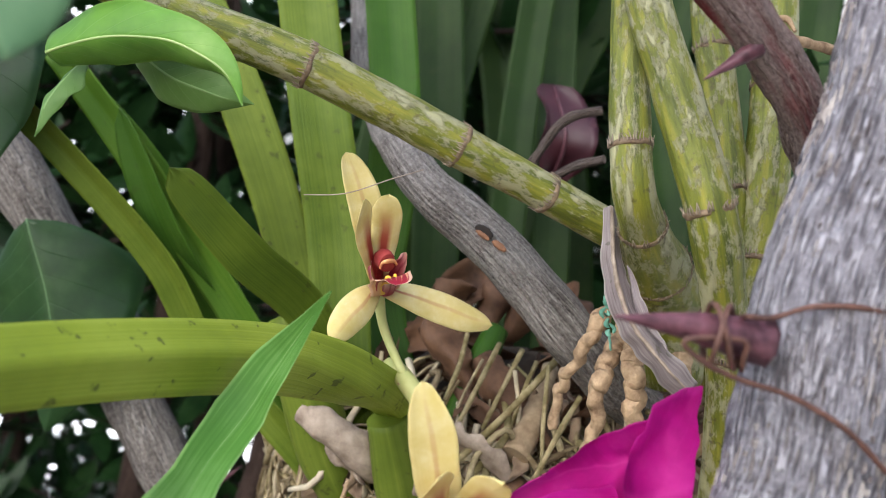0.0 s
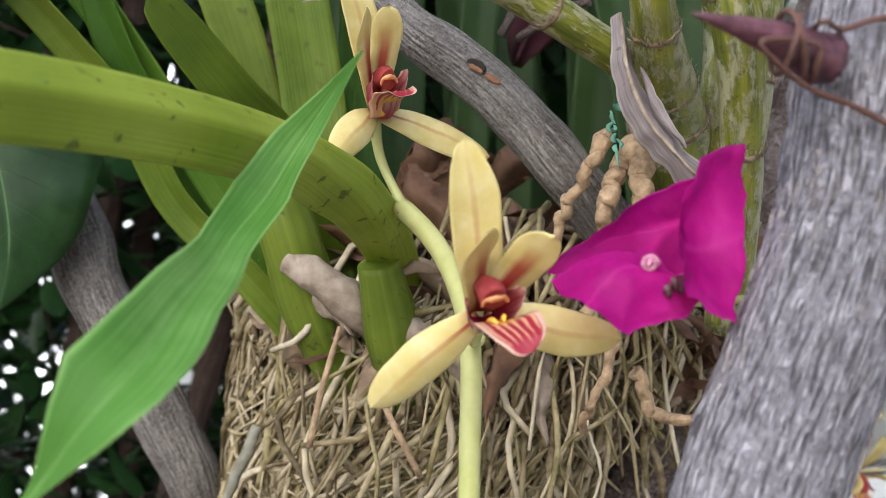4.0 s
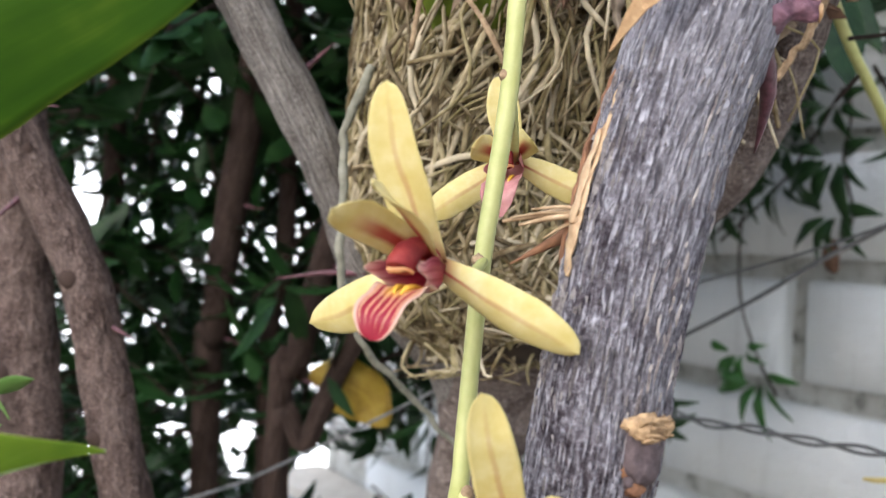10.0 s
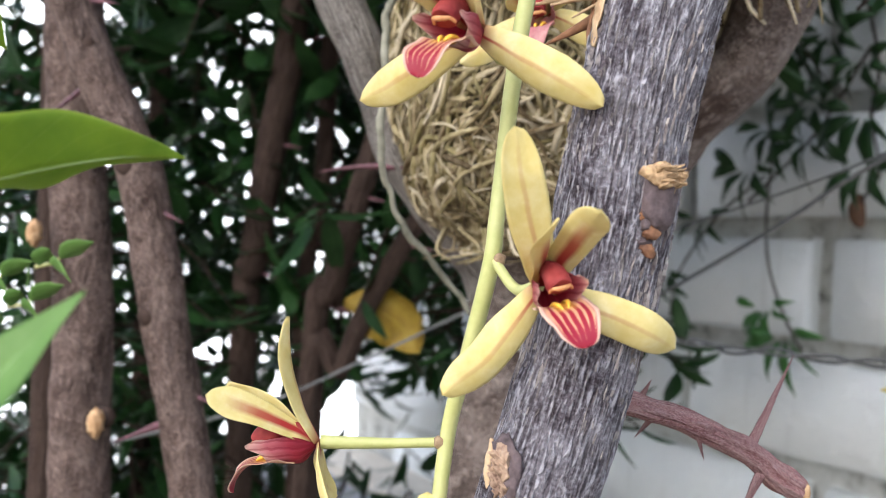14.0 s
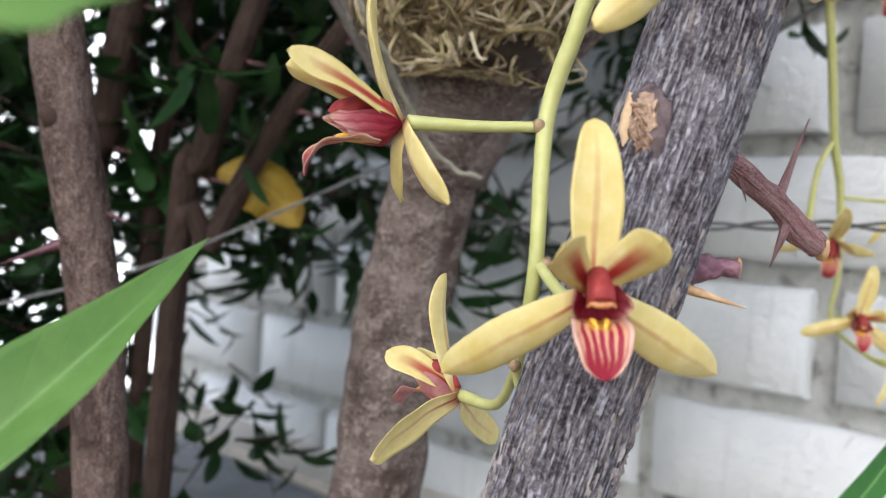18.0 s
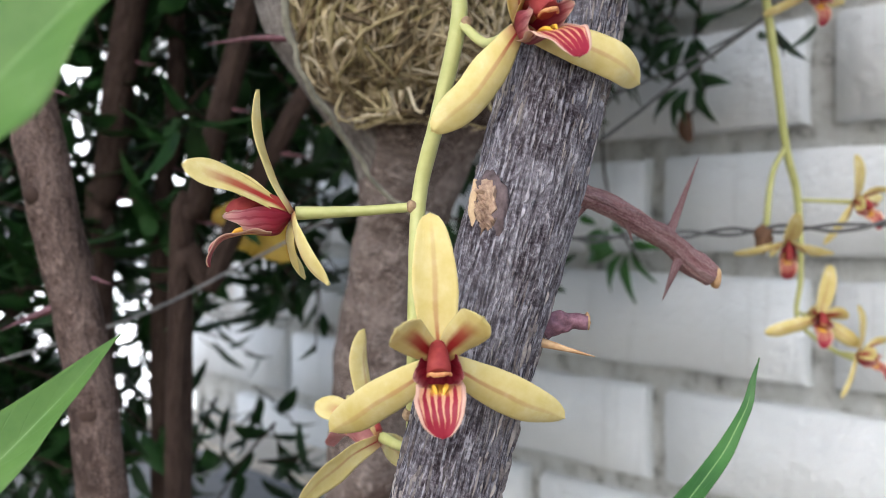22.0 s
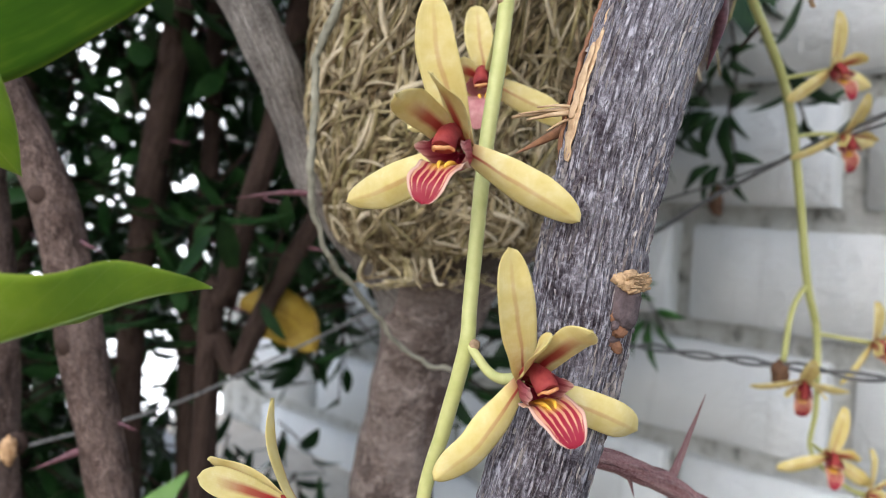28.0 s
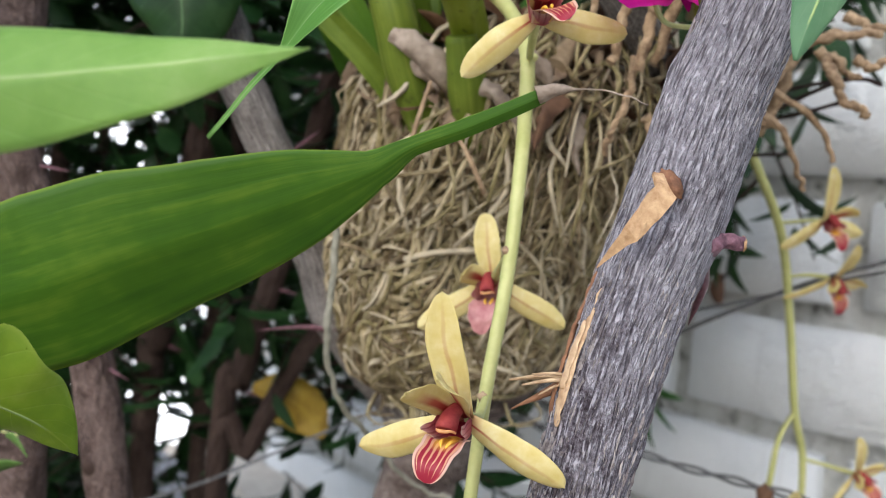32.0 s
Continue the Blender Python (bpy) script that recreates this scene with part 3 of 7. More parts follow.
# Ledge along the foot of the wall, tree bed
for name, near, far, top, mt, label in (("sandy_ledge", 0.0, 0.10, 1.043, SAND, "pale sandy ledge at the foot of the wall"), ("grey_step", 0.10, 0.30, 1.036, CONCRETE, "dark grey cement step below the wall")):
    bm = box_on_wall(bmesh.new(), WALL_END, 1.3, near, far, 0.0, top)
    bmesh.ops.bevel(bm, geom=bm.edges[:], offset=0.006, segments=3, affect="EDGES")
    solo(name, bm, mt, label, "ledge", kind="structure")

# Glowing white sheet, added to give bright specks beyond the end of the wall
m, b = shader("glowing white backdrop", 1.0, 0.0)
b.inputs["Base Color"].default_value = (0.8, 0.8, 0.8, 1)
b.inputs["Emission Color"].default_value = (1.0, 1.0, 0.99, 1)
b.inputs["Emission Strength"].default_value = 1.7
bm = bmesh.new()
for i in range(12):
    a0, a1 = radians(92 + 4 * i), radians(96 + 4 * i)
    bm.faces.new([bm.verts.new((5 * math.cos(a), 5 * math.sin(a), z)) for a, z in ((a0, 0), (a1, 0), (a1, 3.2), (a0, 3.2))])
solo("backdrop", bm, m, "added glowing white sheet standing in for bright distance beyond the garden", "backdrop", kind="structure")

# The thick grey branch with its thorns and cuts
BRANCH = [(0.136, 0.224, 1.72), (0.1215, 0.218, 1.625), (0.1118, 0.216, 1.570), (0.1026, 0.215, 1.538), (0.0985, 0.216, 1.508), (0.0882, 0.217, 1.475), (0.0805, 0.2155, 1.4476),
          (0.071, 0.211, 1.4195), (0.0638, 0.208, 1.3882), (0.0587, 0.209, 1.3547), (0.0482, 0.21, 1.3141), (0.0369, 0.212, 1.2720), (0.028, 0.215, 1.235), (0.01, 0.22, 1.17), (-0.02, 0.23, 1.05), (-0.04, 0.25, 0.9), (-0.05, 0.27, 0.0)]
BRANCH_R = [0.0110, 0.0110, 0.0110, 0.0112, 0.0113, 0.0113, 0.0115, 0.0112, 0.0108, 0.0106, 0.0106, 0.0108, 0.011, 0.0115, 0.012, 0.0125, 0.014]


def branch_relief(a, run, p):
    q = Vector((math.cos(a) * 14, math.sin(a) * 14, run * 110))
    ridge = noise.noise(q)
    fine = noise.noise(Vector((math.cos(a) * 24, math.sin(a) * 24, run * 170)))
    return 0.0003 * noise.noise(Vector(p) * 120) + 0.00045 * max(0, ridge - 0.05) * 2.4 + 0.0003 * fine + 0.0007 * noise.noise(Vector(p) * 30)


branch = thing("thorny_branch", "thick grey fissured branch with cut thorns and pale streaks", "branch")
part("bark", tube(BRANCH, BRANCH_R, 34, 72, relief=branch_relief), BARK_MAIN, branch)


def bark_flakes(seed, top, low):
    """Short pale raised flakes in broken lines along the branch, on the side that is seen."""
    rnd = random.Random(seed)
    c = smooth_path([(*p, r) for p, r in zip(BRANCH, BRANCH_R)], 34)
    c = c[(c[:, 2] < top) & (c[:, 2] > low)]
    tan = np.gradient(c[:, :3], axis=0)
    tan /= np.linalg.norm(tan, axis=1)[:, None]
    bm = bmesh.new()
    for column in range(40):
        a0, run = -math.pi * 1.08 + column * math.pi * 1.16 / 40, rnd.uniform(0, 0.008)
        step = np.linalg.norm(c[1, :3] - c[0, :3])
        while run / step < len(c) - 12:
            L, w = rnd.choice((0.002, 0.003, 0.004, 0.006, 0.009, 0.013)) * rnd.uniform(0.8, 1.2), rnd.uniform(0.00013, 0.00032)
            a1 = a0 + rnd.gauss(0, 0.03) + 0.05 * math.sin(run * 60 + column)
            rows = []
            for f, wide, lift in ((0.0, 0.15, -0.0002), (0.3, 1.0, 0.00026), (0.65, 0.8, 0.00022), (1.0, 0.1, -0.0002)):
                i = min(len(c) - 1, int((run + L * f) / step))
                t = tan[i]
                side = np.cross(t, (0, 1, 0))
                side /= np.linalg.norm(side)
                back = np.cross(t, side)
                a = a1 + rnd.gauss(0, 0.012)
                out = math.cos(a) * side + math.sin(a) * (back if back[1] > 0 else -back)
                tang = np.cross(t, out)
                p = c[i, :3] + out * (c[i, 3] + 0.0002)
                rows.append([bm.verts.new(p - tang * w * wide - out * 0.0005), bm.verts.new(p + out * lift + tang * w * 0.3 * wide), bm.verts.new(p + tang * w * wide - out * 0.0005)])
            for q, r in zip(rows, rows[1:]):
                bm.faces.new((q[0], q[1], r[1], r[0]))
                bm.faces.new((q[1], q[2], r[2], r[1]))
            run += L + rnd.choice((0.001, 0.003, 0.006, 0.012, 0.02))
    return bm


def flake_mat():
    m, b = shader("pale bark flakes", 0.85, 0.15)
    c = ramp(m, island(m), [(0.0, (0.09, 0.075, 0.08)), (0.45, (0.2, 0.18, 0.18)), (0.8, (0.33, 0.305, 0.295)), (1.0, (0.47, 0.435, 0.41))])
    n = grain(m, coords(m, "Object"), 900, 3)
    return finish(m, b, mix(m, 0.3, c, ramp(m, n, [(0.4, (0.05, 0.04, 0.042)), (0.62, (0.48, 0.43, 0.4))])), n, 0.0003, 0.5)


part("bark_flake", bark_flakes(31, 1.63, 1.20), flake_mat(), branch, "broken lines of pale raised bark")["kind"] = "stuff"


def spike(root, tip, r, bend=(0, 0, 0), bm=None, sides=8):
    a, b = v3(*root), v3(*tip)
    mid = (a + b) / 2 + v3(*bend)
    return tube([a, (a * 2 + mid) / 3 + (mid - a) * 0.0, mid, b], [r, r * 0.85, r * 0.55, r * 0.06], 5, sides, 0.12, 400, bm)


part("thorn", spike((0.0897, 0.2060, 1.5314), (0.0680, 0.1960, 1.5342), 0.0037, (0, 0, 0.0004)), THORN, branch, "long maroon thorn wound with wire")
part("cut_thorn", crumple(tube([(0.0872, 0.2095, 1.4410), (0.0912, 0.2095, 1.4420), (0.0952, 0.2092, 1.4418)], [0.0030, 0.0019, 0.0016], 9, 18, 0.3, 500), 0.0006, 480), THORN_DRY, branch, "cut purple thorn stub")
part("cut_thorn", crumple(tube([(0.0545, 0.2105, 1.2982), (0.0592, 0.2095, 1.2992), (0.0630, 0.2090, 1.2992)], [0.0030, 0.0018, 0.0015], 9, 18, 0.3, 500), 0.0006, 480), THORN_DRY, branch, "cut purple thorn stub")
part("cut_face", crumple(patch((0.0954, 0.2091, 1.4418), (1, -0.1, 0.1), (0, 0, 1), (0.0013, 0.0017, 0.0005), 0.4, 5), 0.0003, 700), WOOD, branch, "pale cut end of a thorn")
part("cut_face", crumple(patch((0.0632, 0.2089, 1.2992), (1, -0.1, 0.1), (0, 0, 1), (0.0012, 0.0016, 0.0005), 0.4, 5), 0.0003, 700), WOOD, branch, "pale cut end of a thorn")
part("thorn", spike((0.0525, 0.2085, 1.2955), (0.0640, 0.206, 1.2925), 0.0011), WOOD, branch, "thin straw coloured thorn")
part("thorn", spike((0.0872, 0.216, 1.4405), (0.0897, 0.2285, 1.4205), 0.0026, (0.002, 0, 0)), THORN, branch, "flat dark drooping thorn")
part("thorn", spike((0.0635, 0.2130, 1.4105), (0.0465, 0.2115, 1.4000), 0.0021, (0, 0, -0.0006)), WOOD_DARK, branch, "dark split thorn")


WOOD_TORN = plain_mat("torn tan wood", (0.13, 0.07, 0.035), (0.58, 0.40, 0.22), 650, 0.85, 0.001)
WOOD_RUSTY = plain_mat("rusty tan wood", (0.10, 0.045, 0.035), (0.58, 0.42, 0.29), 700, 0.85, 0.001)
WOOD_PALE = plain_mat("fresh cream wood", (0.34, 0.21, 0.11), (0.68, 0.52, 0.33), 420, 0.75)


def shard(edges, thick, rough):
    """A torn flat piece of wood between two ragged edges."""
    bm = bmesh.new()
    rows = []
    for (l, r), (l2, r2) in zip(edges, edges[1:]):
        for f in (0.0, 0.34, 0.67):
            p, q = v3(*l) * (1 - f) + v3(*l2) * f, v3(*r) * (1 - f) + v3(*r2) * f
            rows.append([bm.verts.new(p * (1 - g) + q * g) for g in (0, 0.35, 0.7, 1)])
    rows.append([bm.verts.new(v3(*edges[-1][0]) * (1 - g) + v3(*edges[-1][1]) * g) for g in (0, 0.35, 0.7, 1)])
    for a, b in zip(rows, rows[1:]):
        for k in range(3):
            bm.faces.new((a[k], a[k + 1], b[k + 1], b[k]))
    crumple(bm, rough, 600)
    bmesh.ops.recalc_face_normals(bm, faces=bm.faces[:])
    bmesh.ops.solidify(bm, geom=bm.faces[:], thickness=thick)
    return bm


part("peeled_strip", shard([((0.0724, 0.2030, 1.4563), (0.0746, 0.2030, 1.4560)), ((0.0722, 0.1985, 1.4534), (0.0752, 0.1990, 1.4530)), ((0.0707, 0.1975, 1.4513), (0.0769, 0.1985, 1.4508)), ((0.0690, 0.1968, 1.4482), (0.0737, 0.1978, 1.4464)),
                            ((0.0662, 0.1965, 1.4440), (0.0690, 0.1970, 1.4410)), ((0.0650, 0.1980, 1.4416), (0.0668, 0.1980, 1.4397)), ((0.0617, 0.2030, 1.4344), (0.0619, 0.2030, 1.4342))], 0.0011, 0.0003), WOOD, branch, "torn strip of pale orange wood")
part("peel_scar", patch((0.0774, 0.2050, 1.4466), (-0.3, -0.95, 0.1), (-0.3, 0.1, 1), (0.0027, 0.0052, 0.0010), 0.4, 5), WOOD_DARK, branch, "brown hollow where the bark is torn")
part("peel_scar", crumple(patch((0.0768, 0.2040, 1.4538), (-0.3, -0.95, 0.2), (-0.5, 0.1, 1), (0.0019, 0.0036, 0.0012), 0.5, 5), 0.0005, 600), WOOD_DARK, branch, "brown fibres under the torn bark")
bm = bmesh.new()
for a, b, r in (((0.0620, 0.2085, 1.4090), (0.0452, 0.2085, 1.4072), 0.0008), ((0.0610, 0.2075, 1.4083), (0.0480, 0.2065, 1.4066), 0.0006), ((0.0600, 0.208, 1.4080), (0.0520, 0.2075, 1.4045), 0.0004), ((0.0605, 0.2078, 1.4086), (0.0465, 0.2076, 1.4078), 0.0004), ((0.0600, 0.2074, 1.4090), (0.0500, 0.2066, 1.4092), 0.0004)):
    tube([a, tuple((v3(*a) + v3(*b)) / 2 + v3(0, 0, 0.0006)), b], [r, r * 0.9, r * 0.4], 4, 5, 0.2, 600, bm)
part("splinter_tuft", bm, WOOD_PALE, branch, "pale frayed splinters")["kind"] = "stuff"
ragged = lambda s: (0.9 - 0.55 * s) * (0.75 + 0.2 * math.sin(23 * s) + 0.12 * math.sin(51 * s)) * min(1.0, 0.2 + 6 * s)
TORN = smooth_path([(0.056, 0.204, 1.3985), (0.0565, 0.2042, 1.404), (0.0578, 0.2047, 1.41), (0.0598, 0.2056, 1.417), (0.0624, 0.2068, 1.425), (0.0653, 0.2081, 1.433)], 6)
for k, (a, b, w) in enumerate(((0, 10, 0.0026), (4, 16, 0.0030), (9, 22, 0.0024), (14, 26, 0.0020), (18, 30, 0.0014))):
    shift = v3(0.0005 * math.sin(k * 2.3), -0.0004 - 0.0003 * (k % 2), 0)
    part("torn_edge", crumple(blade([tuple(TORN[a + (b - a) * n // 4] + shift) for n in range(5)], w, (0.44, -0.9, 0.15 * math.sin(k * 1.9)), 7, 5, 0.0008, 0.15, lambda s: 0.35 + 0.65 * math.sin(3.14 * s) ** 0.6), 0.0004, 450, k), WOOD_PALE, branch, "pale torn bark edge")
part("torn_edge", crumple(blade([(0.0553, 0.2079, 1.3985), (0.0557, 0.2084, 1.405), (0.0572, 0.2091, 1.412), (0.0592, 0.2099, 1.42), (0.0626, 0.2115, 1.43), (0.0665, 0.2131, 1.44)], 0.0034, (0.1, -0.99, 0.0), 9, 6, 0.0010, 0.2, ragged), 0.0005, 500), WOOD_DARK, branch, "brown lifted bark rim")
# knots with broken wood
for out, at, size, core, up, lead, n in (((0.66, -0.75, 0.0), (0.0613, 0.2083, 1.3720), (0.0040, 0.0062, 0.0018), (0.0040, 0.0025, 0.0020), 0.0034, (0.9, -0.35, 0.15), 80), ((-0.66, -0.75, 0.0), (0.0497, 0.2099, 1.3210), (0.0044, 0.0080, 0.0011), (0.0024, 0.0052, 0.0006), 0.0008, (-0.5, -0.3, 0.5), 70)):
    o = v3(*out)
    side = np.cross(o, (0, 0, 1))
    spot = v3(*at) + o * 0.0106
    rim = patch(tuple(spot), out, (0.1, 0, 1), size, 0.22, 4)
    part("knot", crumple(rim, 0.0006, 500), BARK_KNOT, branch, "purplish swollen knot")
    spot = spot + v3(0, 0, up) + o * 0.0008
    bm = crumple(patch(tuple(spot), out, (0.1, 0, 1), core, 0.6, 6), 0.0005, 700)
    for k in range(n):
        p = spot + side * random.uniform(-0.7, 0.7) * core[0] + v3(0, 0, random.uniform(-0.7, 0.7)) * core[1] + o * core[2] * random.uniform(0.4, 1.0)
        way = v3(*lead) * random.uniform(0.0014, 0.0032) + v3(random.gauss(0, 0.0002), 0, random.gauss(0, 0.0003))
        r = random.uniform(0.0002, 0.00045)
        tube([p - way * 0.5, p, p + way * 0.5], [r, r, r * 0.6], 1, 4, 0.4, 900, bm)
    part("broken_wood", bm, WOOD_TORN if n > 75 else WOOD_RUSTY, branch, "frayed tan wood core")["kind"] = "stuff"
for k in range(5):
    o = v3(0.55, -0.83, 0)
    part("knot", crumple(patch(tuple(v3(0.0606, 0.2080, 1.3660) + o * 0.0108 + v3(0.0007 * (k % 3 - 1), 0.0002 * k, -0.0016 * k + 0.003)), tuple(o), (0.4 * (k - 2), 0, 1), (0.0016, 0.0012, 0.0008), 0.5, 4), 0.0004, 600), BARK_KNOT if k % 2 else WOOD_DARK, branch, "small bark whorl")

part("torn_edge", crumple(blade([(0.0405, 0.2040, 1.3275), (0.0398, 0.2036, 1.3245), (0.0396, 0.2037, 1.3210), (0.0400, 0.2042, 1.3170)], 0.0022, (0.5, -0.8, 0.2), 6, 5, 0.0008, 0.2, lambda s: 0.3 + 0.7 * math.sin(3.14 * s) ** 0.6), 0.0004, 500), WOOD_PALE, branch, "pale torn bark edge")

# Rusty wire round the branch and thorn
coil = [(0.1121, 0.2075, 1.5361), (0.1054, 0.2045, 1.5365), (0.0999, 0.2035, 1.5370), (0.0947, 0.2035, 1.5365), (0.0903, 0.2035, 1.5349), (0.0863, 0.2000, 1.5350)]
axis_a, axis_b = v3(0.0863, 0.2035, 1.5318), v3(0.0808, 0.2010, 1.5324)
for k in range(22):
    a = 0.9 + k * 0.78
    coil.append(tuple(axis_a + (axis_b - axis_a) * (0.5 - 0.5 * math.cos(k * 0.33)) + v3(0.0006 * math.sin(a), 0.0041 * math.sin(a), 0.0041 * math.cos(a))))
coil += [(0.0774, 0.1975, 1.5316), (0.0801, 0.1985, 1.5289), (0.0857, 0.2015, 1.5265), (0.0929, 0.2030, 1.5245), (0.1007, 0.2032, 1.5204), (0.1064, 0.2042, 1.5151), (0.1129, 0.2080, 1.5104)]
solo("binding_wire", tube(coil, 0.00042, 5, 6, 0.3, 700), WIRE, "rusty twisted wire wound round a thorn and branch", "wire")

# Flower stalk
STEM = [(0.030, 0.305, 1.5135), (0.0347, 0.292, 1.5120), (0.0429, 0.280, 1.5025), (0.0474, 0.264, 1.4885), (0.0472, 0.250, 1.4680), (0.0462, 0.2385, 1.4560), (0.0447, 0.2315, 1.4300), (0.0410, 0.2235, 1.3999), (0.0387, 0.2185, 1.3690),
        (0.0380, 0.2165, 1.3590), (0.0340, 0.2190, 1.3410), (0.0300, 0.2215, 1.3240), (0.0286, 0.2150, 1.2985), (0.0283, 0.219, 1.286), (0.0280, 0.2230, 1.2780), (0.0284, 0.2240, 1.2740)]
STEM_R = [0.0024, 0.0023, 0.0022, 0.0021, 0.00195, 0.0018, 0.0018, 0.0017, 0.0016, 0.0017, 0.0017, 0.0016, 0.0014, 0.0012, 0.001, 0.0005]
raceme = thing("flower_stalk", "hanging pale green orchid flower stalk", "flower stalk")
part("stalk", tube(STEM, STEM_R, 9, 14, 0.05, 300), STALK, raceme)
NODES = {"A": (0.0352, 0.2915, 1.5115), "B": (0.0480, 0.262, 1.4870), "C": (0.0413, 0.2230, 1.4000), "H": (0.0450, 0.233, 1.4350), "D": (0.0385, 0.2160, 1.3597), "F": (0.0295, 0.2215, 1.3225), "E": (0.0290, 0.2150, 1.2975), "G": (0.0282, 0.2225, 1.2785)}
for key, p in NODES.items():
    part("bract", lump((p[0] + (0.0012 if key in "BDE" else -0.0010), p[1] - 0.0008, p[2]), (0.0012, 0.0012, 0.0014), 0.3, 3, 2), ROOT if key != "B" else STALK, raceme, "small dry pinkish bract")

# Orchid flowers: local x to the right, y up, z out of the face
def egg(lo, peak, hi):
    return lambda s: (lo + (1 - lo) * math.sin(min(1, s / peak) * 1.5708)) if s < peak else math.sqrt(max(0.0, 1 - ((s - peak) / (1 - peak)) ** 2.0)) * (1 - hi) + hi * (1 if s < 0.999 else 0)


TIPS = {"top": (0, 32.5, 0), "left": (-28.5, -13.5, 0), "right": (28.5, -13.5, 0), "pl": (-10.8, 8.8, 14.2), "pr": (10.8, 8.8, 14.2), "lip": (0, -12.9, 17.2)}


def flower_meshes(tips, turn, wide=1.0):
    """One set of parts: the ends of three sepals, two petals and the lip in millimetres; turn varies the curl."""
    out = []
    sep = egg(0.45, 0.55, 0.0)
    bow = tips.get("bow", 2.2) / 1000
    end = {k: v3(*p) / 1000 for k, p in {**TIPS, **tips}.items() if k != "bow"}
    for name, k in (("top", 0), ("left", -1), ("right", 1)):
        p = end[name]
        ahead = p / np.linalg.norm(p)
        side = np.cross(ahead, (0, 0, 1))
        lift = v3(0, 0, bow if name == "right" else 0.0022)
        root = v3(0.0006 * k, 0.0005 if k == 0 else -0.0005, 0.0)
        line = [root, p * 0.33 + lift * 0.9 + side * 0.0005 * turn, p * 0.68 + lift + side * 0.0009 * turn, p]
        out.append(("sepal", crumple(blade(line, (0.0094 if k == 0 else 0.0090) * wide, side + v3(0, 0, 0.08 * turn), 12, 12, 0.0009, 0.28 if k == 0 else -0.26, sep, 0.05, 1.3), 0.0004, 130, turn + k), SEPAL))
    for name, k in (("pl", -1), ("pr", 1)):
        p = end[name]
        side = -np.cross((-0.56 * k, -0.42, 0.69), p / np.linalg.norm(p))
        line = [v3(0.0008 * k, 0.0012, 0.0012), p * 0.36 + v3(0.0006 * k, 0.0009, 0.0), p * 0.72 + v3(0.0005 * k, 0.0008, 0), p]
        out.append(("petal", crumple(blade(line, 0.0079 * wide, side, 8, 12, 0.0008, -0.14, egg(0.42, 0.66, 0.0), 0.16, 1.2, seed=turn), 0.0004, 150, turn - k), PETAL))
    lip = end["lip"]
    fore = min(1.12, max(0.8, lip[2] / 0.0205))
    tilt = min(0.35, max(0.0, (lip[1] + 0.0129) / lip[2]))
    tub = bmesh.new()
    uv = tub.loops.layers.uv.verify()
    rows = []
    for i in range(17):
        s = i / 16
        w = 0.0018 + 0.0027 * math.sin(min(1.0, s * 1.5) * 1.5708)
        low = -0.0010 - 0.0042 * math.sin(min(1.0, s / 0.4) * 1.5708) + 0.0006 * max(0.0, s - 0.7)
        high = 0.0002 + 0.0016 * math.sin(min(1.0, s * 1.2) * 3.0)
        row = []
        for k in range(25):
            q = k / 12 - 1
            a = q * (2.05 + 0.25 * s * s)
            z = 0.0005 + s * (0.0108 + 0.0042 * math.exp(-((abs(q) - 0.8) / 0.2) ** 2))
            flare = 1 + 0.22 * s ** 4 * abs(q)
            row.append((tub.verts.new((w * math.sin(a) * flare, low + (high - low) * (1 - math.cos(a)) / 1.46, z)), q, s))
        rows.append(row)
    for i in range(16):
        for k in range(24):
            four = (rows[i][k], rows[i][k + 1], rows[i + 1][k + 1], rows[i + 1][k])
            f = tub.faces.new([v[0] for v in four])
            f.smooth = True
            for loop, v in zip(f.loops, four):
                loop[uv].uv = v[1:]
    crumple(tub, 0.0004, 220, turn)
    bmesh.ops.solidify(tub, geom=tub.faces[:], thickness=0.0005)
    out.append(("lip", tub, LIP_OUT))
    hinge = v3(lip[0] * 0.45, -0.0046 + tilt * 0.0122 * fore, min(0.0122 * fore, lip[2] - 0.0035))
    line = [v3(lip[0] * 0.45 * f, -0.0046 + tilt * hinge[2] * f, hinge[2] * f) for f in (0.45, 0.72)] + [hinge]
    line += [hinge + v3((lip[0] - hinge[0]) * f, (lip[1] - hinge[1]) * (1 - math.cos(1.5708 * f)), (lip[2] - hinge[2]) * math.sin(1.5708 * f)) for f in (0.33, 0.66, 1.0)]
    out.append(("midlobe", crumple(blade(line, 0.0104, (1, 0, 0), 7, 18, 0.0007, -0.16, lambda s: 0.80 + 0.20 * math.sin(min(1.0, s / 0.52) * 1.5708) if s < 0.52 else math.sqrt(max(0.0, 1 - ((s - 0.52) / 0.48) ** 2.0)), 0.08, 2.5, seed=turn), 0.0004, 260, turn), LIP))
    cal = bmesh.new()
    for k in (-1, 1):
        tube([(0.0011 * k, -0.0042, 0.0075), (0.0013 * k, -0.0037, 0.0108), (0.0010 * k, -0.0040, 0.0130), (0.0006 * k, -0.0050, 0.0142)], [0.0003, 0.0005, 0.0005, 0.0002], 4, 7, 0.2, 700, bm=cal)
    out.append(("callus", cal, CALLUS))
    hood = tube([(0, 0.0012, 0.0006), (0, 0.0032, 0.0040), (0, 0.0034, 0.0072), (0, 0.0022, 0.0100), (0, 0.0006, 0.0120), (0, -0.0004, 0.0127)], [0.0013, 0.0016, 0.0019, 0.0023, 0.0026, 0.0024], 5, 16, 0.08, 300)
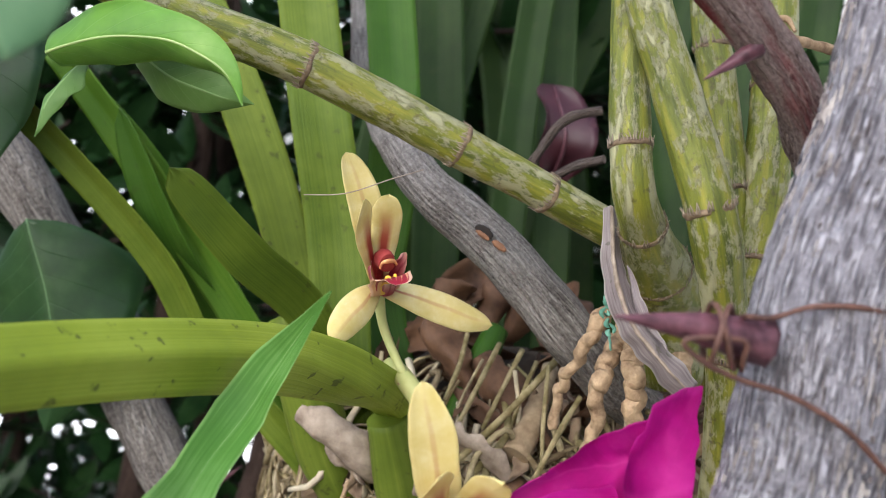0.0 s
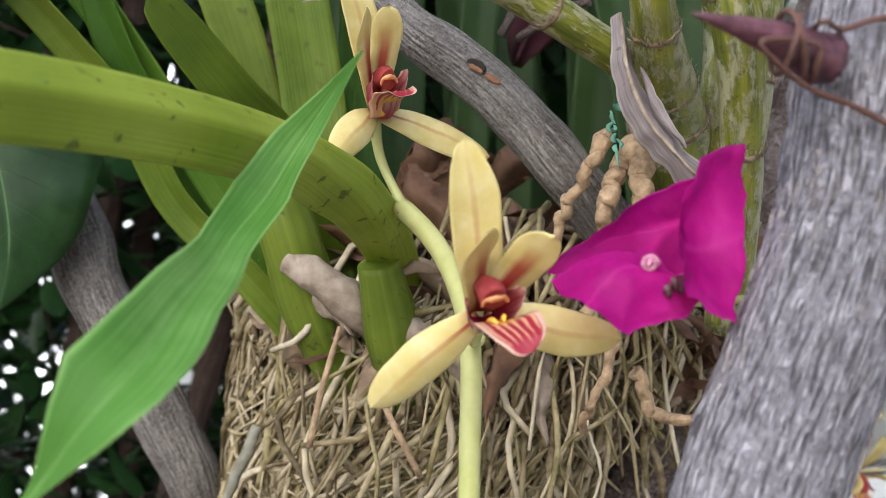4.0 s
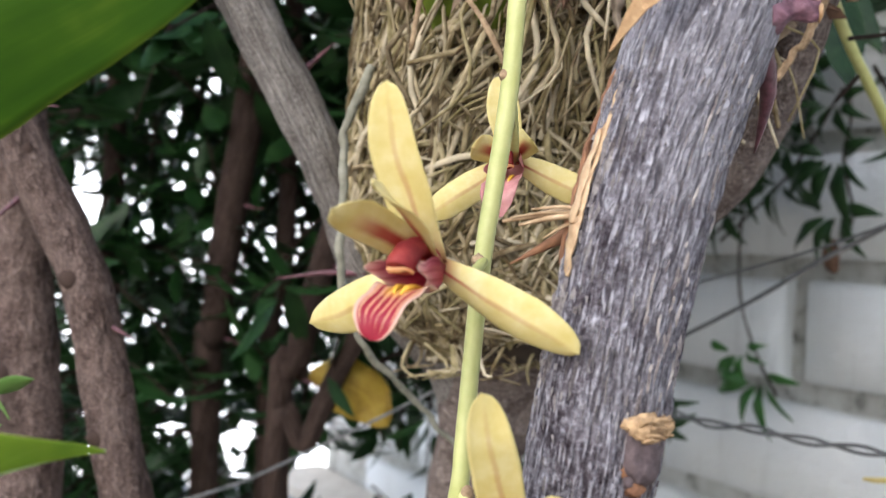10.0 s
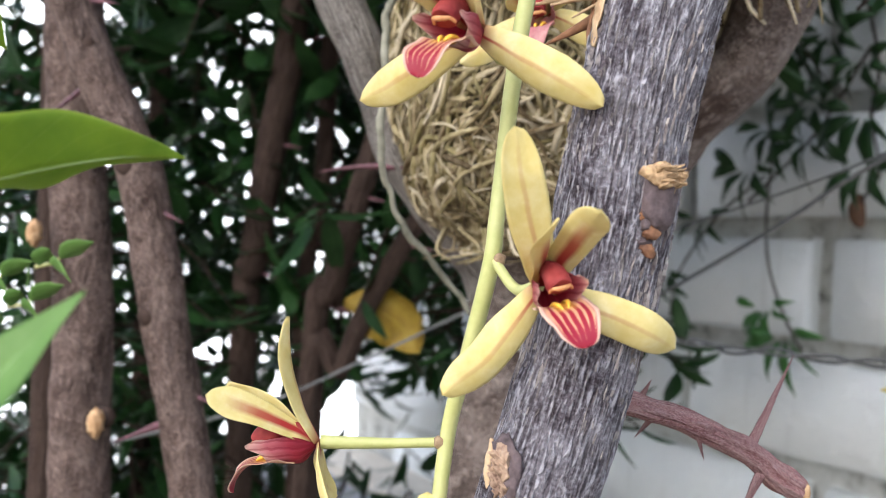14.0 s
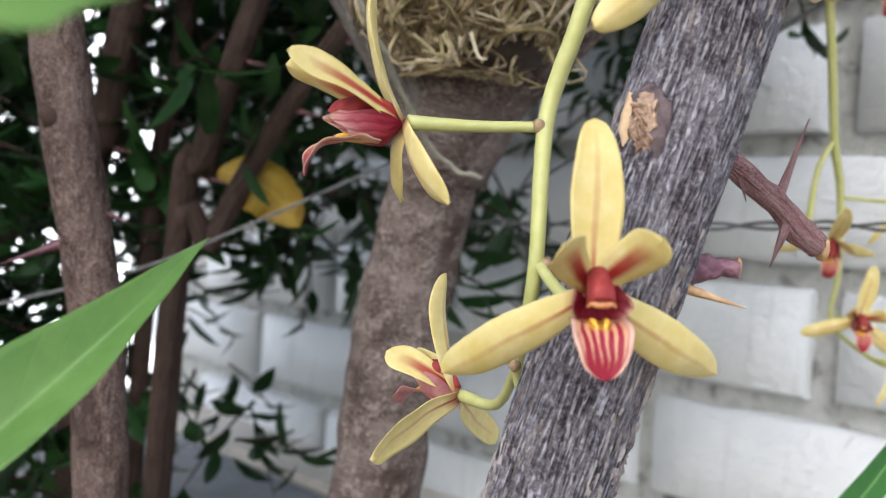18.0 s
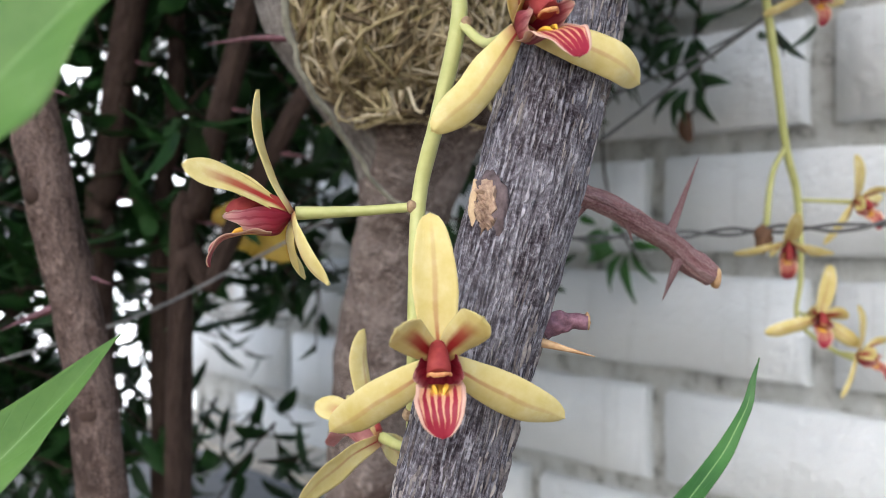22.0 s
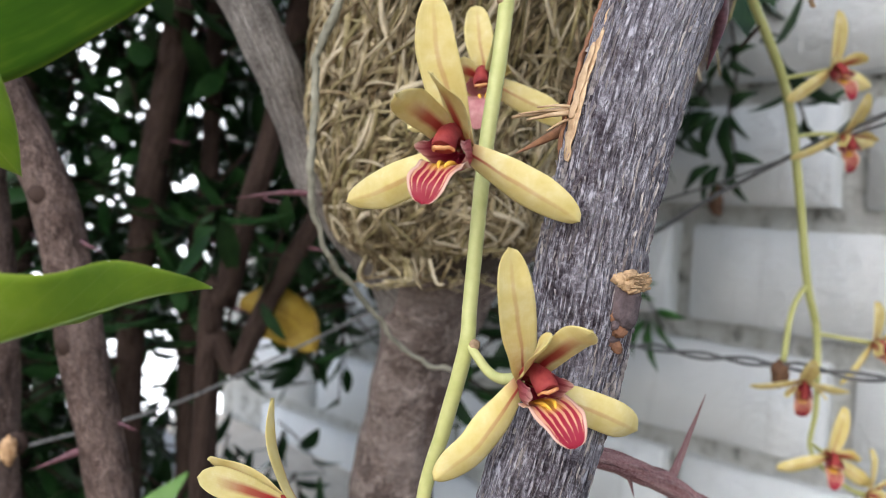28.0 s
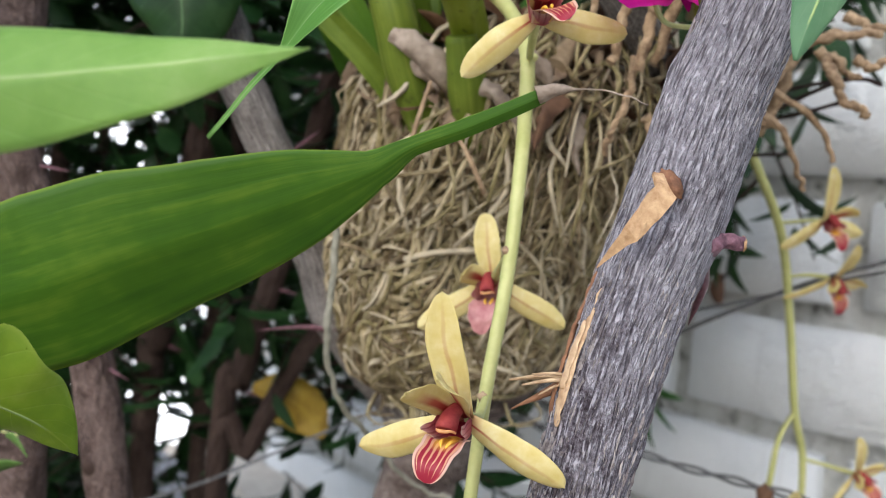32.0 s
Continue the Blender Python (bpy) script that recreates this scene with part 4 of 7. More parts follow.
    for v in hood.verts:
        v.co.y -= 60 * v.co.x ** 2 * max(0.0, v.co.z) / 0.012
    crumple(hood, 0.0003, 330, turn)
    out.append(("column", hood, COLUMN))
    out.append(("anther_cap", crumple(tube([(-0.0024, -0.0011, 0.0124), (-0.0016, -0.0004, 0.0136), (-0.0006, -0.0006, 0.0142), (0.0006, -0.0006, 0.0142), (0.0016, -0.0004, 0.0136), (0.0024, -0.0011, 0.0124)], [0.0003, 0.0004, 0.0005, 0.0005, 0.0004, 0.0003], 4, 8), 0.0003, 500), CAP))
    for name, bm, _ in out:
        if name in ("lip", "callus", "column", "anther_cap"):
            for v in bm.verts:
                v.co.z *= fore
                v.co.y += tilt * v.co.z
                v.co.x += lip[0] * 0.45 * max(0.0, v.co.z / lip[2])
    return out


FACES = {
    "A": (0.0275, 0.2896, 1.5333, 75.3, -14.8, 31.9, 0.85),
    "B": (0.0470, 0.2361, 1.4939, 96.1, -14.7, 0.9, 0.85),
    "C": (0.0357, 0.1981, 1.4000, 103.6, -0.6, -18.4, 0.85),
    "D": (0.0486, 0.1992, 1.3556, 98.9, -14.6, 16.7, 0.83),
    "E": (0.0327, 0.1898, 1.2945, 100.6, -3.4, -4.4, 0.85),
    "F": (0.0037, 0.2202, 1.3211, 98.8, 2.8, -83.7, 0.85),
    "G": (0.0211, 0.2530, 1.2670, 87.1, -8.5, -120.0, 0.85),
    "H": (0.0439, 0.2823, 1.4226, 99.1, -9.6, -4.5, 0.85),
}
LOOKS = {"A": "pale yellow orchid flower with maroon throat beside a thick leaf", "B": "yellow orchid flower with crimson striped lip beside a magenta bract", "C": "yellow orchid flower half turned, with striped lip, before the root mass",
         "D": "yellow orchid flower with striped lip in front of the grey branch", "E": "open yellow orchid flower seen full face with striped lip", "F": "yellow orchid flower in profile on a long stalk", "G": "pale yellow orchid flower low behind the branch", "H": "small yellow orchid flower half hidden behind the stalk"}
GROUP = "flowers on the hanging stalk"
SPREAD = {
    "A": {"top": (-3.5, 34.5, 10.8), "left": (-19.1, -11.1, 5.9), "right": (28.9, -18.4, 1.2), "pl": (-7.1, 19.0, 21.3), "pr": (0.9, 19.6, 19.2), "lip": (-4.4, -2.8, 19.1)},
    "B": {"top": (2.4, 33.3, 10.1), "left": (-24.9, -13.7, -1.7), "right": (24.5, -9.9, 4.6), "pl": (2.5, 17.1, 18.1), "pr": (13.6, 13.7, 17.4), "lip": (5.4, -3.7, 23.9)},
    "C": {"top": (-4.9, 34.6, 3.5), "right": (25.3, -16.8, -3.1), "left": (-30.5, -13.2, -1.5), "pl": (-7.6, 15.3, 22.2), "pr": (-0.3, 19.3, 21.0), "lip": (-3.8, -7.6, 21.1)},
    "D": {"top": (-1.8, 35.3, 8.0), "left": (-25.4, -17.9, -0.8), "right": (24.6, -18.3, 6.6), "bow": 6.6, "pl": (-1.3, 16.9, 21.5), "pr": (7.3, 18.3, 25.1), "lip": (0.2, -7.0, 24.7)},
    "E": {"top": (0.0, 30.8, -4.9), "left": (-26.6, -18.9, -10.9), "right": (26.6, -18.5, -9.8), "pl": (-7.4, 11.9, 15.4), "pr": (9.4, 12.5, 12.8), "lip": (-0.1, -11.0, 15.7)},
    "F": {"top": (0.0, 30.8, 3.4), "pr": (7.0, 15.6, 23.3), "pl": (-10.0, 14.6, 23.0), "right": (15.3, -16.9, -5.8), "left": (-12.0, -17.4, -0.5), "lip": (1.8, -9.5, 21.8)},
    "G": {"top": (0.0, 30.1, 9.6), "pr": (5.0, 7.5, 20.1), "right": (25.4, -17.5, 8.4), "lip": (-3.0, -5.4, 17.4), "left": (-27.0, -11.6, -2.5), "pl": (-8.0, 8.0, 18.0)},
    "H": {"top": (0.0, 24.0, -6.0), "left": (-26.5, -11.2, 10.2), "right": (24.3, -16.4, 6.5), "lip": (-5.2, -13.5, 17.5), "pl": (-9.8, 5.9, 9.4), "pr": (7.2, 5.2, 9.8)},
}
CURL = dict(zip("ABCDEFGH", (0.6, 0.7, -0.8, -1.2, 0.2, 0.0, 0.3, -0.3)))
for key, (x, y, z, rx, ry, rz, size) in FACES.items():
    m = pose(x, y, z, rx, ry, rz) @ Matrix.Diagonal((size, size, size, 1))
    flower = thing("orchid_flower", LOOKS[key], "flower", GROUP, at=(x, y, z))
    flower.matrix_world = m
    made = {}
    for name, bm, material in flower_meshes(SPREAD[key], CURL[key]):
        on = {"callus": made.get("midlobe"), "anther_cap": made.get("column")}.get(name) or flower
        if key in "GH" and material in (LIP, LIP_OUT):
            material = LIP_BACK
        made[name] = part(name, bm, material, on)
    n = m.inverted() @ Vector(NODES[key])
    far = n.length
    mid = (Vector((0, -0.001, -min(0.006, far * 0.35))) * 0.75 + n * 0.4)
    if key in "BCDEG":
        mid = mid + m.to_3x3().inverted() @ Vector((0, 0, -0.0028))
    part("pedicel", tube([tuple(n), tuple(mid), (0, 0, -0.0008)], [0.0012, 0.0013, 0.0017], 8, 9, 0.05, 300), STALK, flower, "slender pale green flower stem")

# Packed mass of roots round the fork of the tree
MASS = [(1.363, 0.032, 0.407, 0.018), (1.370, 0.033, 0.405, 0.034), (1.385, 0.035, 0.402, 0.044), (1.41, 0.039, 0.400, 0.053), (1.44, 0.045, 0.398, 0.060), (1.47, 0.055, 0.395, 0.067), (1.490, 0.062, 0.392, 0.074), (1.496, 0.066, 0.398, 0.052), (1.499, 0.068, 0.402, 0.025)]


def mass_at(z):
    for a, b in zip(MASS, MASS[1:]):
        if a[0] <= z <= b[0]:
            t = (z - a[0]) / (b[0] - a[0])
            return [p + (q - p) * t for p, q in zip(a, b)][1:]
    return MASS[0][1:] if z < MASS[0][0] else MASS[-1][1:]


def mass_point(a, z, out=0.0):
    x, y, r = mass_at(z)
    r = r * (1 + 0.12 * noise.noise(Vector((math.cos(a) * 1.5, math.sin(a) * 1.5, z * 25)))) + out
    return (x + math.cos(a) * r, y + math.sin(a) * r, z)


mass = thing("root_mass", "packed straw coloured mass of orchid roots round the tree fork", "roots")
# Inner body whose dark colour shows as shaded gaps between the fibres
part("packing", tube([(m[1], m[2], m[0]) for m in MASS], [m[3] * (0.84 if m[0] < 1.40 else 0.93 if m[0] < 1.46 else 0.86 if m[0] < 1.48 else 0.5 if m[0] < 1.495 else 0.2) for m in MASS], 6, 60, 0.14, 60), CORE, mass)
bm = bmesh.new()
for k in range(5200):
    a = random.uniform(-math.pi * 1.05, 0.05)
    z = random.uniform(1.360, 1.505)
    if z > 1.466 and random.random() < 0.72:
        continue
    combed = random.random() < (0.85 if z > 1.43 else 0.6)
    heading = random.gauss(1.45 + 0.5 * math.cos(a), 0.42) if combed else random.uniform(0, 6.28)
    pts, turn = [], random.gauss(0, 0.14 if combed else 0.5)
    length = random.uniform(0.016, 0.05) if combed else random.uniform(0.01, 0.035)
    r = random.choice((0.0003, 0.0004, 0.0005, 0.0006, 0.0008, 0.0011))
    lift = random.uniform(-0.002, 0.0045)
    rr = mass_at(z)[2]
    for i in range(5):
        pts.append(mass_point(a, z, lift + 0.0015 * math.sin(i * 1.3 + k)))
        a += math.cos(heading) * length / 4 / max(rr, 0.02)
        z += math.sin(heading) * length / 4
        z = min(max(z, 1.358), 1.508)
        heading += turn + random.gauss(0, 0.14 if combed else 0.3)
    if k % 20 == 0 and r > 0.00045:
        part("root_fibre", tube(pts, [r, r, r, r * 0.9, r * 0.5], 2, 5), STRAW_ONE, mass)
    else:
        tube(pts, [r, r, r, r * 0.9, r * 0.5], 2, 5, bm=bm)
for k in range(1700):
    a, r0 = random.uniform(-3.3, 0.2), 0.044 * math.sqrt(random.random())
    heading = random.uniform(0, 6.28)
    pts = []
    for i in range(5):
        x, y = math.cos(a) * r0, math.sin(a) * r0
        x, y = x + math.cos(heading) * 0.0045 * i, y + math.sin(heading) * 0.0045 * i
        d = min(1.0, math.hypot(x, y) / 0.046)
        x, y = (x, y) if math.hypot(x, y) < 0.043 else (x * 0.043 / math.hypot(x, y), y * 0.043 / math.hypot(x, y))
        pts.append((0.032 + x, 0.405 + y, 1.3625 + 0.028 * d ** 3 - random.uniform(0.0, 0.004)))
        heading += random.gauss(0, 0.3)
    r = random.choice((0.0004, 0.0006, 0.0009, 0.0012))
    tube(pts, [r, r, r, r, r * 0.5], 2, 5, bm=bm)
for k in range(26):
    a, r0 = random.uniform(-3.0, 0.0), random.uniform(0.02, 0.042)
    p = v3(0.032 + math.cos(a) * r0, 0.405 + math.sin(a) * r0, 1.367)
    tube([p, p + v3(random.gauss(0, 0.004), -0.003, -0.008), p + v3(random.gauss(0, 0.008), -0.004, random.uniform(-0.014, -0.006))], [0.0007, 0.0006, 0.0003], 3, 5, bm=bm)
for k in range(130):
    a = random.uniform(-2.45, -0.45)
    r0 = random.uniform(0.03, 0.06)
    base = v3(0.066 + math.cos(a) * r0, 0.375 + math.sin(a) * r0, random.uniform(1.488, 1.515))
    end = v3(0.056 + math.cos(a) * random.uniform(0.068, 0.082), 0.392 + math.sin(a) * random.uniform(0.07, 0.085), random.uniform(1.43, 1.48))
    pts = [base]
    for f in (0.25, 0.5, 0.75):
        pts.append(base + (end - base) * f + v3(random.gauss(0, 0.005), -0.005 + random.gauss(0, 0.002), random.gauss(0.003, 0.004)))
    pts.append(end + v3(random.gauss(0, 0.005), 0, 0))
    r = random.choice((0.0004, 0.0006, 0.0008, 0.0010))
    tube(pts, [r, r, r, r, r * 0.7], 3, 5, bm=bm)
part("root_tangle", bm, STRAW, mass, "tangle of bleached dry roots")["kind"] = "stuff"

# Tree trunk under the mass, its forks and the vine
tree = thing("tree_trunk", "brown grey forked tree trunk under the root mass", "tree")
part("trunk", tube([(0.040, 0.428, 1.40), (0.036, 0.43, 1.365), (0.031, 0.436, 1.338), (0.0262, 0.44, 1.315), (0.0215, 0.44, 1.289), (0.0180, 0.44, 1.262), (0.0150, 0.44, 1.237), (0.0130, 0.44, 1.21), (0.012, 0.44, 1.15), (0.01, 0.44, 0.9), (0.01, 0.44, 0.0)], [0.020, 0.024, 0.0215, 0.0175, 0.0178, 0.0185, 0.0182, 0.0185, 0.020, 0.025, 0.03], 10, 32, 0.14, 55), BARK_TREE, tree)
part("limb", tube([(-0.13, 0.36, 1.62), (-0.090, 0.365, 1.552), (-0.0650, 0.375, 1.5120), (-0.0550, 0.375, 1.4870), (-0.0310, 0.383, 1.4390), (-0.0235, 0.39, 1.4185), (-0.0125, 0.4, 1.3895), (0.0154, 0.425, 1.3521), (0.026, 0.435, 1.33)], [0.009, 0.009, 0.0092, 0.0092, 0.0088, 0.0085, 0.0085, 0.010, 0.012], 10, 18, 0.16, 60), BARK_GREY, tree, "smooth grey slanting limb")
part("limb", tube([(0.165, 0.35, 1.60), (0.145, 0.355, 1.53), (0.1324, 0.36, 1.489), (0.1218, 0.37, 1.4576), (0.1118, 0.38, 1.4311), (0.0955, 0.388, 1.4150), (0.0735, 0.41, 1.3850), (0.0475, 0.428, 1.3570), (0.034, 0.438, 1.325)], [0.012, 0.012, 0.012, 0.0125, 0.013, 0.013, 0.0135, 0.015, 0.016], 10, 20, 0.16, 60), BARK_TREE, tree, "brown limb behind the grey branch")
part("thorn", spike((-0.012, 0.392, 1.3895), (-0.0445, 0.389, 1.3865), 0.0017, (0, 0, 0.001)), THORN, tree)
part("thorn", spike((-0.0360, 0.385, 1.4590), (-0.0230, 0.383, 1.4700), 0.0016), THORN, tree)
part("vine", gnarled([(-0.002, 0.340, 1.455), (-0.0085, 0.338, 1.437), (-0.0092, 0.338, 1.4221), (-0.0100, 0.340, 1.3934), (-0.004, 0.352, 1.367), (0.0110, 0.375, 1.3449), (0.025, 0.390, 1.3268), (0.0411, 0.395, 1.3211)], 0.0015, 3, 0.0004), plain_mat("pale grey green root", (0.12, 0.115, 0.08), (0.34, 0.33, 0.26), 200, 0.75, 0.0006), tree, "pale grey clinging root")

# Bougainvillea stems with knots
def stem_plant(name, label, pts, radii, material, thorns=(), knots=()):
    t = thing(name, label, "stem", "tall bare stems")
    part("stem", tube(pts, radii, 10, 20, 0.14, 60), material, t)
    if not thorns:
        c = smooth_path(pts, 6)
        for k in (4, 9, 13):
            a, d = v3(*c[min(k, len(c) - 1)]), 1 if k % 2 else -1
            thorns = (*thorns, (a, a + v3(0.022 * d, -0.008, -0.004), 0.0015))
    for a, b, r in thorns:
        part("thorn", spike(a, b, r), THORN, t)
    for c, r in knots:
        part("knot", lump(c, (r, r * 0.7, r), 0.25, 3, 2), BARK_DARK, t)
    return t


stem_plant("bare_stem", "slanting brown grey stem with knots and thorns", [(-0.22, 0.36, 1.62), (-0.1788, 0.368, 1.52), (-0.1415, 0.372, 1.4561), (-0.1279, 0.375, 1.4226), (-0.1107, 0.378, 1.3846), (-0.1005, 0.38, 1.331), (-0.0895, 0.382, 1.2758), (-0.0845, 0.384, 1.2251), (-0.083, 0.39, 1.15), (-0.08, 0.4, 0.9), (-0.08, 0.4, 0.0)],
           [0.0085, 0.0085, 0.0085, 0.0086, 0.0088, 0.009, 0.0088, 0.009, 0.0095, 0.011, 0.013], BARK_STEM,
           [((-0.107, 0.377, 1.372), (-0.0905, 0.374, 1.3650), 0.0018), ((-0.095, 0.381, 1.303), (-0.0775, 0.379, 1.297), 0.0018), ((-0.138, 0.372, 1.448), (-0.1165, 0.37, 1.4455), 0.0015), ((-0.099, 0.38, 1.289), (-0.1180, 0.378, 1.281), 0.0018), ((-0.13, 0.375, 1.417), (-0.148, 0.37, 1.40), 0.0014)],
           [((-0.1125, 0.3705, 1.3862), 0.0042), ((-0.1030, 0.3725, 1.3301), 0.0040), ((-0.086, 0.376, 1.25), 0.0042), ((-0.128, 0.368, 1.43), 0.0035)])
stem_plant("bare_stem", "upright weathered brown stem", [(-0.165, 0.42, 1.75), (-0.160, 0.415, 1.55), (-0.1555, 0.41, 1.43), (-0.1480, 0.408, 1.3369), (-0.1450, 0.403, 1.28), (-0.1438, 0.402, 1.2395), (-0.143, 0.40, 1.1), (-0.14, 0.4, 0.0)],
           [0.0115, 0.0115, 0.0118, 0.012, 0.012, 0.0122, 0.0125, 0.015], BARK_STEM, [], [((-0.1290, 0.392, 1.2876), 0.0046), ((-0.152, 0.398, 1.347), 0.0044)])
for pts, r in (([(-0.10, 0.62, 1.75), (-0.125, 0.62, 1.5), (-0.15, 0.63, 1.35), (-0.16, 0.64, 1.2), (-0.17, 0.64, 0.0)], 0.012), ([(-0.02, 0.58, 1.66), (-0.055, 0.58, 1.45), (-0.085, 0.58, 1.33), (-0.098, 0.58, 1.2), (-0.11, 0.58, 0.0)], 0.0095),
               ([(0.06, 0.55, 1.5), (0.0, 0.55, 1.42), (-0.035, 0.56, 1.37), (-0.075, 0.57, 1.29), (-0.10, 0.575, 1.18), (-0.11, 0.58, 0.0)], 0.0075), ([(-0.11, 0.66, 1.7), (-0.115, 0.66, 1.4), (-0.128, 0.66, 1.2), (-0.13, 0.66, 0.0)], 0.008),
               ([(-0.24, 0.70, 1.75), (-0.25, 0.70, 1.4), (-0.255, 0.7, 1.2), (-0.25, 0.7, 0.0)], 0.010), ([(-0.20, 0.50, 1.7), (-0.215, 0.5, 1.45), (-0.22, 0.5, 0.0)], 0.009)):
    stem_plant("bare_stem", "slim dark brown shrub stem among foliage", pts, [r * 0.6] + [r * 0.76] * (len(pts) - 2) + [r], BARK_DARK)

solo("stem_scar", patch((-0.1566, 0.385, 1.3594), (0.1, -1, 0), (0.1, 0, 1), (0.0028, 0.0048, 0.0025), 0.6, 5), WOOD, "tan cut scar on the brown stem", "scar", "cut scars")
solo("stem_scar", patch((-0.1293, 0.386, 1.2861), (0.1, -1, 0), (0.1, 0, 1), (0.0031, 0.0054, 0.0025), 0.6, 5), WOOD, "tan cut scar on the brown stem", "scar", "cut scars")
solo("stem_scar", patch((-0.1455, 0.386, 1.2089), (0.1, -1, 0), (0.1, 0, 1), (0.0028, 0.0048, 0.0025), 0.6, 5), WOOD, "tan cut scar on the brown stem", "scar", "cut scars")

# Shrub foliage behind
def small_leaf(bm, at, along, side, length, width):
    a = v3(*at)
    d, s = v3(*along), v3(*side)
    nor = np.cross(d, s)
    uv = bm.loops.layers.uv.verify()
    rows = []
    for t, w in ((0, 0.12), (0.22, 0.8), (0.5, 1.0), (0.78, 0.65), (1.0, 0.04)):
        c = a + d * length * t - nor * length * 0.18 * t * t
        rows.append([bm.verts.new(c + s * width * w * u / 2 + nor * width * 0.12 * abs(u) * w) for u in (-1, 0, 1)])
    for i in range(4):
        for k in (0, 1):
            f = bm.faces.new((rows[i][k], rows[i][k + 1], rows[i + 1][k + 1], rows[i + 1][k]))
            f.smooth = True
            for loop, (p, q) in zip(f.loops, ((k, i), (k + 1, i), (k + 1, i + 1), (k, i + 1))):
                loop[uv].uv = (p - 1, q / 4)


def shrub(label, spots, count, size, material, seed, open_gap=True):
    rnd = random.Random(seed)
    t = thing("shrub", label, "shrub", "background shrubs", at=(spots[0][0], spots[0][1], 0))
    t.location = (0, 0, 0)
    leaves, twigs = bmesh.new(), bmesh.new()
    for k in range(count):
        x0, y0, z0, sx, sy, sz = spots[k % len(spots)]
        p = v3(rnd.gauss(x0, sx), rnd.gauss(y0, sy), rnd.gauss(z0, sz))
        if open_gap and p[2] < 1.375 - 0.14 * p[1] and p[0] > -0.01 - 0.17 * p[1] and rnd.random() < 0.95:
            continue  # a thin spot through which the wall shows
        head = v3(rnd.gauss(0, 1), rnd.gauss(-0.3, 0.7), rnd.gauss(-0.1, 0.6))
        head /= np.linalg.norm(head)
        reach = rnd.uniform(0.05, 0.1)
        tip = p + head * reach + v3(0, 0, -0.02)
        tube([p, (p + tip) / 2 + v3(0, 0, 0.006), tip], [0.0012, 0.001, 0.0005], 2, 4, bm=twigs, cap=False)
        n = rnd.randint(5, 9)
        for i in range(n):
            c = p + (tip - p) * (i + 0.6) / n
            d = head * 0.5 + v3(rnd.gauss(0, 0.6), rnd.gauss(0, 0.6), rnd.gauss(-0.1, 0.5))
            d /= np.linalg.norm(d)
            s = np.cross(d, v3(rnd.gauss(0, 0.4), rnd.gauss(0, 0.4), 1))
            s /= np.linalg.norm(s)
            L = rnd.uniform(0.7, 1.25) * size
            small_leaf(leaves, c, d, s, L, L * rnd.uniform(0.3, 0.42))
    part("foliage", leaves, material, t, "dark glossy small leaves")["kind"] = "stuff"
    part("twig_tangle", twigs, BARK_DARK, t, "thin dark twigs")["kind"] = "stuff"
    return t


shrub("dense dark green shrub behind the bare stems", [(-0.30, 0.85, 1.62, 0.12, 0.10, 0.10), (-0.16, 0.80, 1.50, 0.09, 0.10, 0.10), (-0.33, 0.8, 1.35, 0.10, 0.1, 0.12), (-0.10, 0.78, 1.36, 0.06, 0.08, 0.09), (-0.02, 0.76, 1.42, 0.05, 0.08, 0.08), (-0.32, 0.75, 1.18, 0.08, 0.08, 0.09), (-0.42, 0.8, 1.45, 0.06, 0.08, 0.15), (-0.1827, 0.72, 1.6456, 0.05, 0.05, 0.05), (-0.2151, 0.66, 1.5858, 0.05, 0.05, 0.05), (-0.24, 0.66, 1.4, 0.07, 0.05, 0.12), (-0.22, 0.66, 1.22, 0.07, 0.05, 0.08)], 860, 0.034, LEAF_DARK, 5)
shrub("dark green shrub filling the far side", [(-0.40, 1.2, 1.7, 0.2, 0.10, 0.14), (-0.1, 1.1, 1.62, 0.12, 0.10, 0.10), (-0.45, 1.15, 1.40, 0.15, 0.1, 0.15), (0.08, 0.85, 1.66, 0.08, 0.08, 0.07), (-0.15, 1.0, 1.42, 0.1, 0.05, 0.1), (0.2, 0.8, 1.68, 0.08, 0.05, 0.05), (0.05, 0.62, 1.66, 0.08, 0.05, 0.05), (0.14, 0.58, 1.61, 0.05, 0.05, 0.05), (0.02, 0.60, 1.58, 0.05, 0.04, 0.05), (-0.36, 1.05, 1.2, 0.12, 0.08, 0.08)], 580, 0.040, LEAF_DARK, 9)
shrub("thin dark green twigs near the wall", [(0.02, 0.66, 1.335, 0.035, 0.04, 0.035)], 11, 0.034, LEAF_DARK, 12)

# Creeper on the wall: stems with leaflets, each its own blade
crnd = random.Random(21)
creeper = thing("creeper", "green creeper with dark drooping leaflets against the white wall", "creeper")
for run in ([(0.03, 1.62), (0.04, 1.55), (0.047, 1.495), (0.05, 1.458), (0.05, 1.42), (0.044, 1.398)], [(-0.05, 1.62), (-0.03, 1.53), (-0.012, 1.49), (-0.03, 1.455), (-0.05, 1.42), (-0.04, 1.36), (-0.03, 1.314), (-0.006, 1.285)], [(-0.05, 1.42), (-0.10, 1.385), (-0.15, 1.335), (-0.145, 1.30)], [(0.044, 1.51), (0.0, 1.45), (-0.07, 1.40)]):
    part("stem", tube([wall_point(p, 0.028 + 0.006 * math.sin(9 * i), z) for i, (p, z) in enumerate(run)], 0.0011, 6, 6, 0.3, 200), BARK_DARK, creeper)
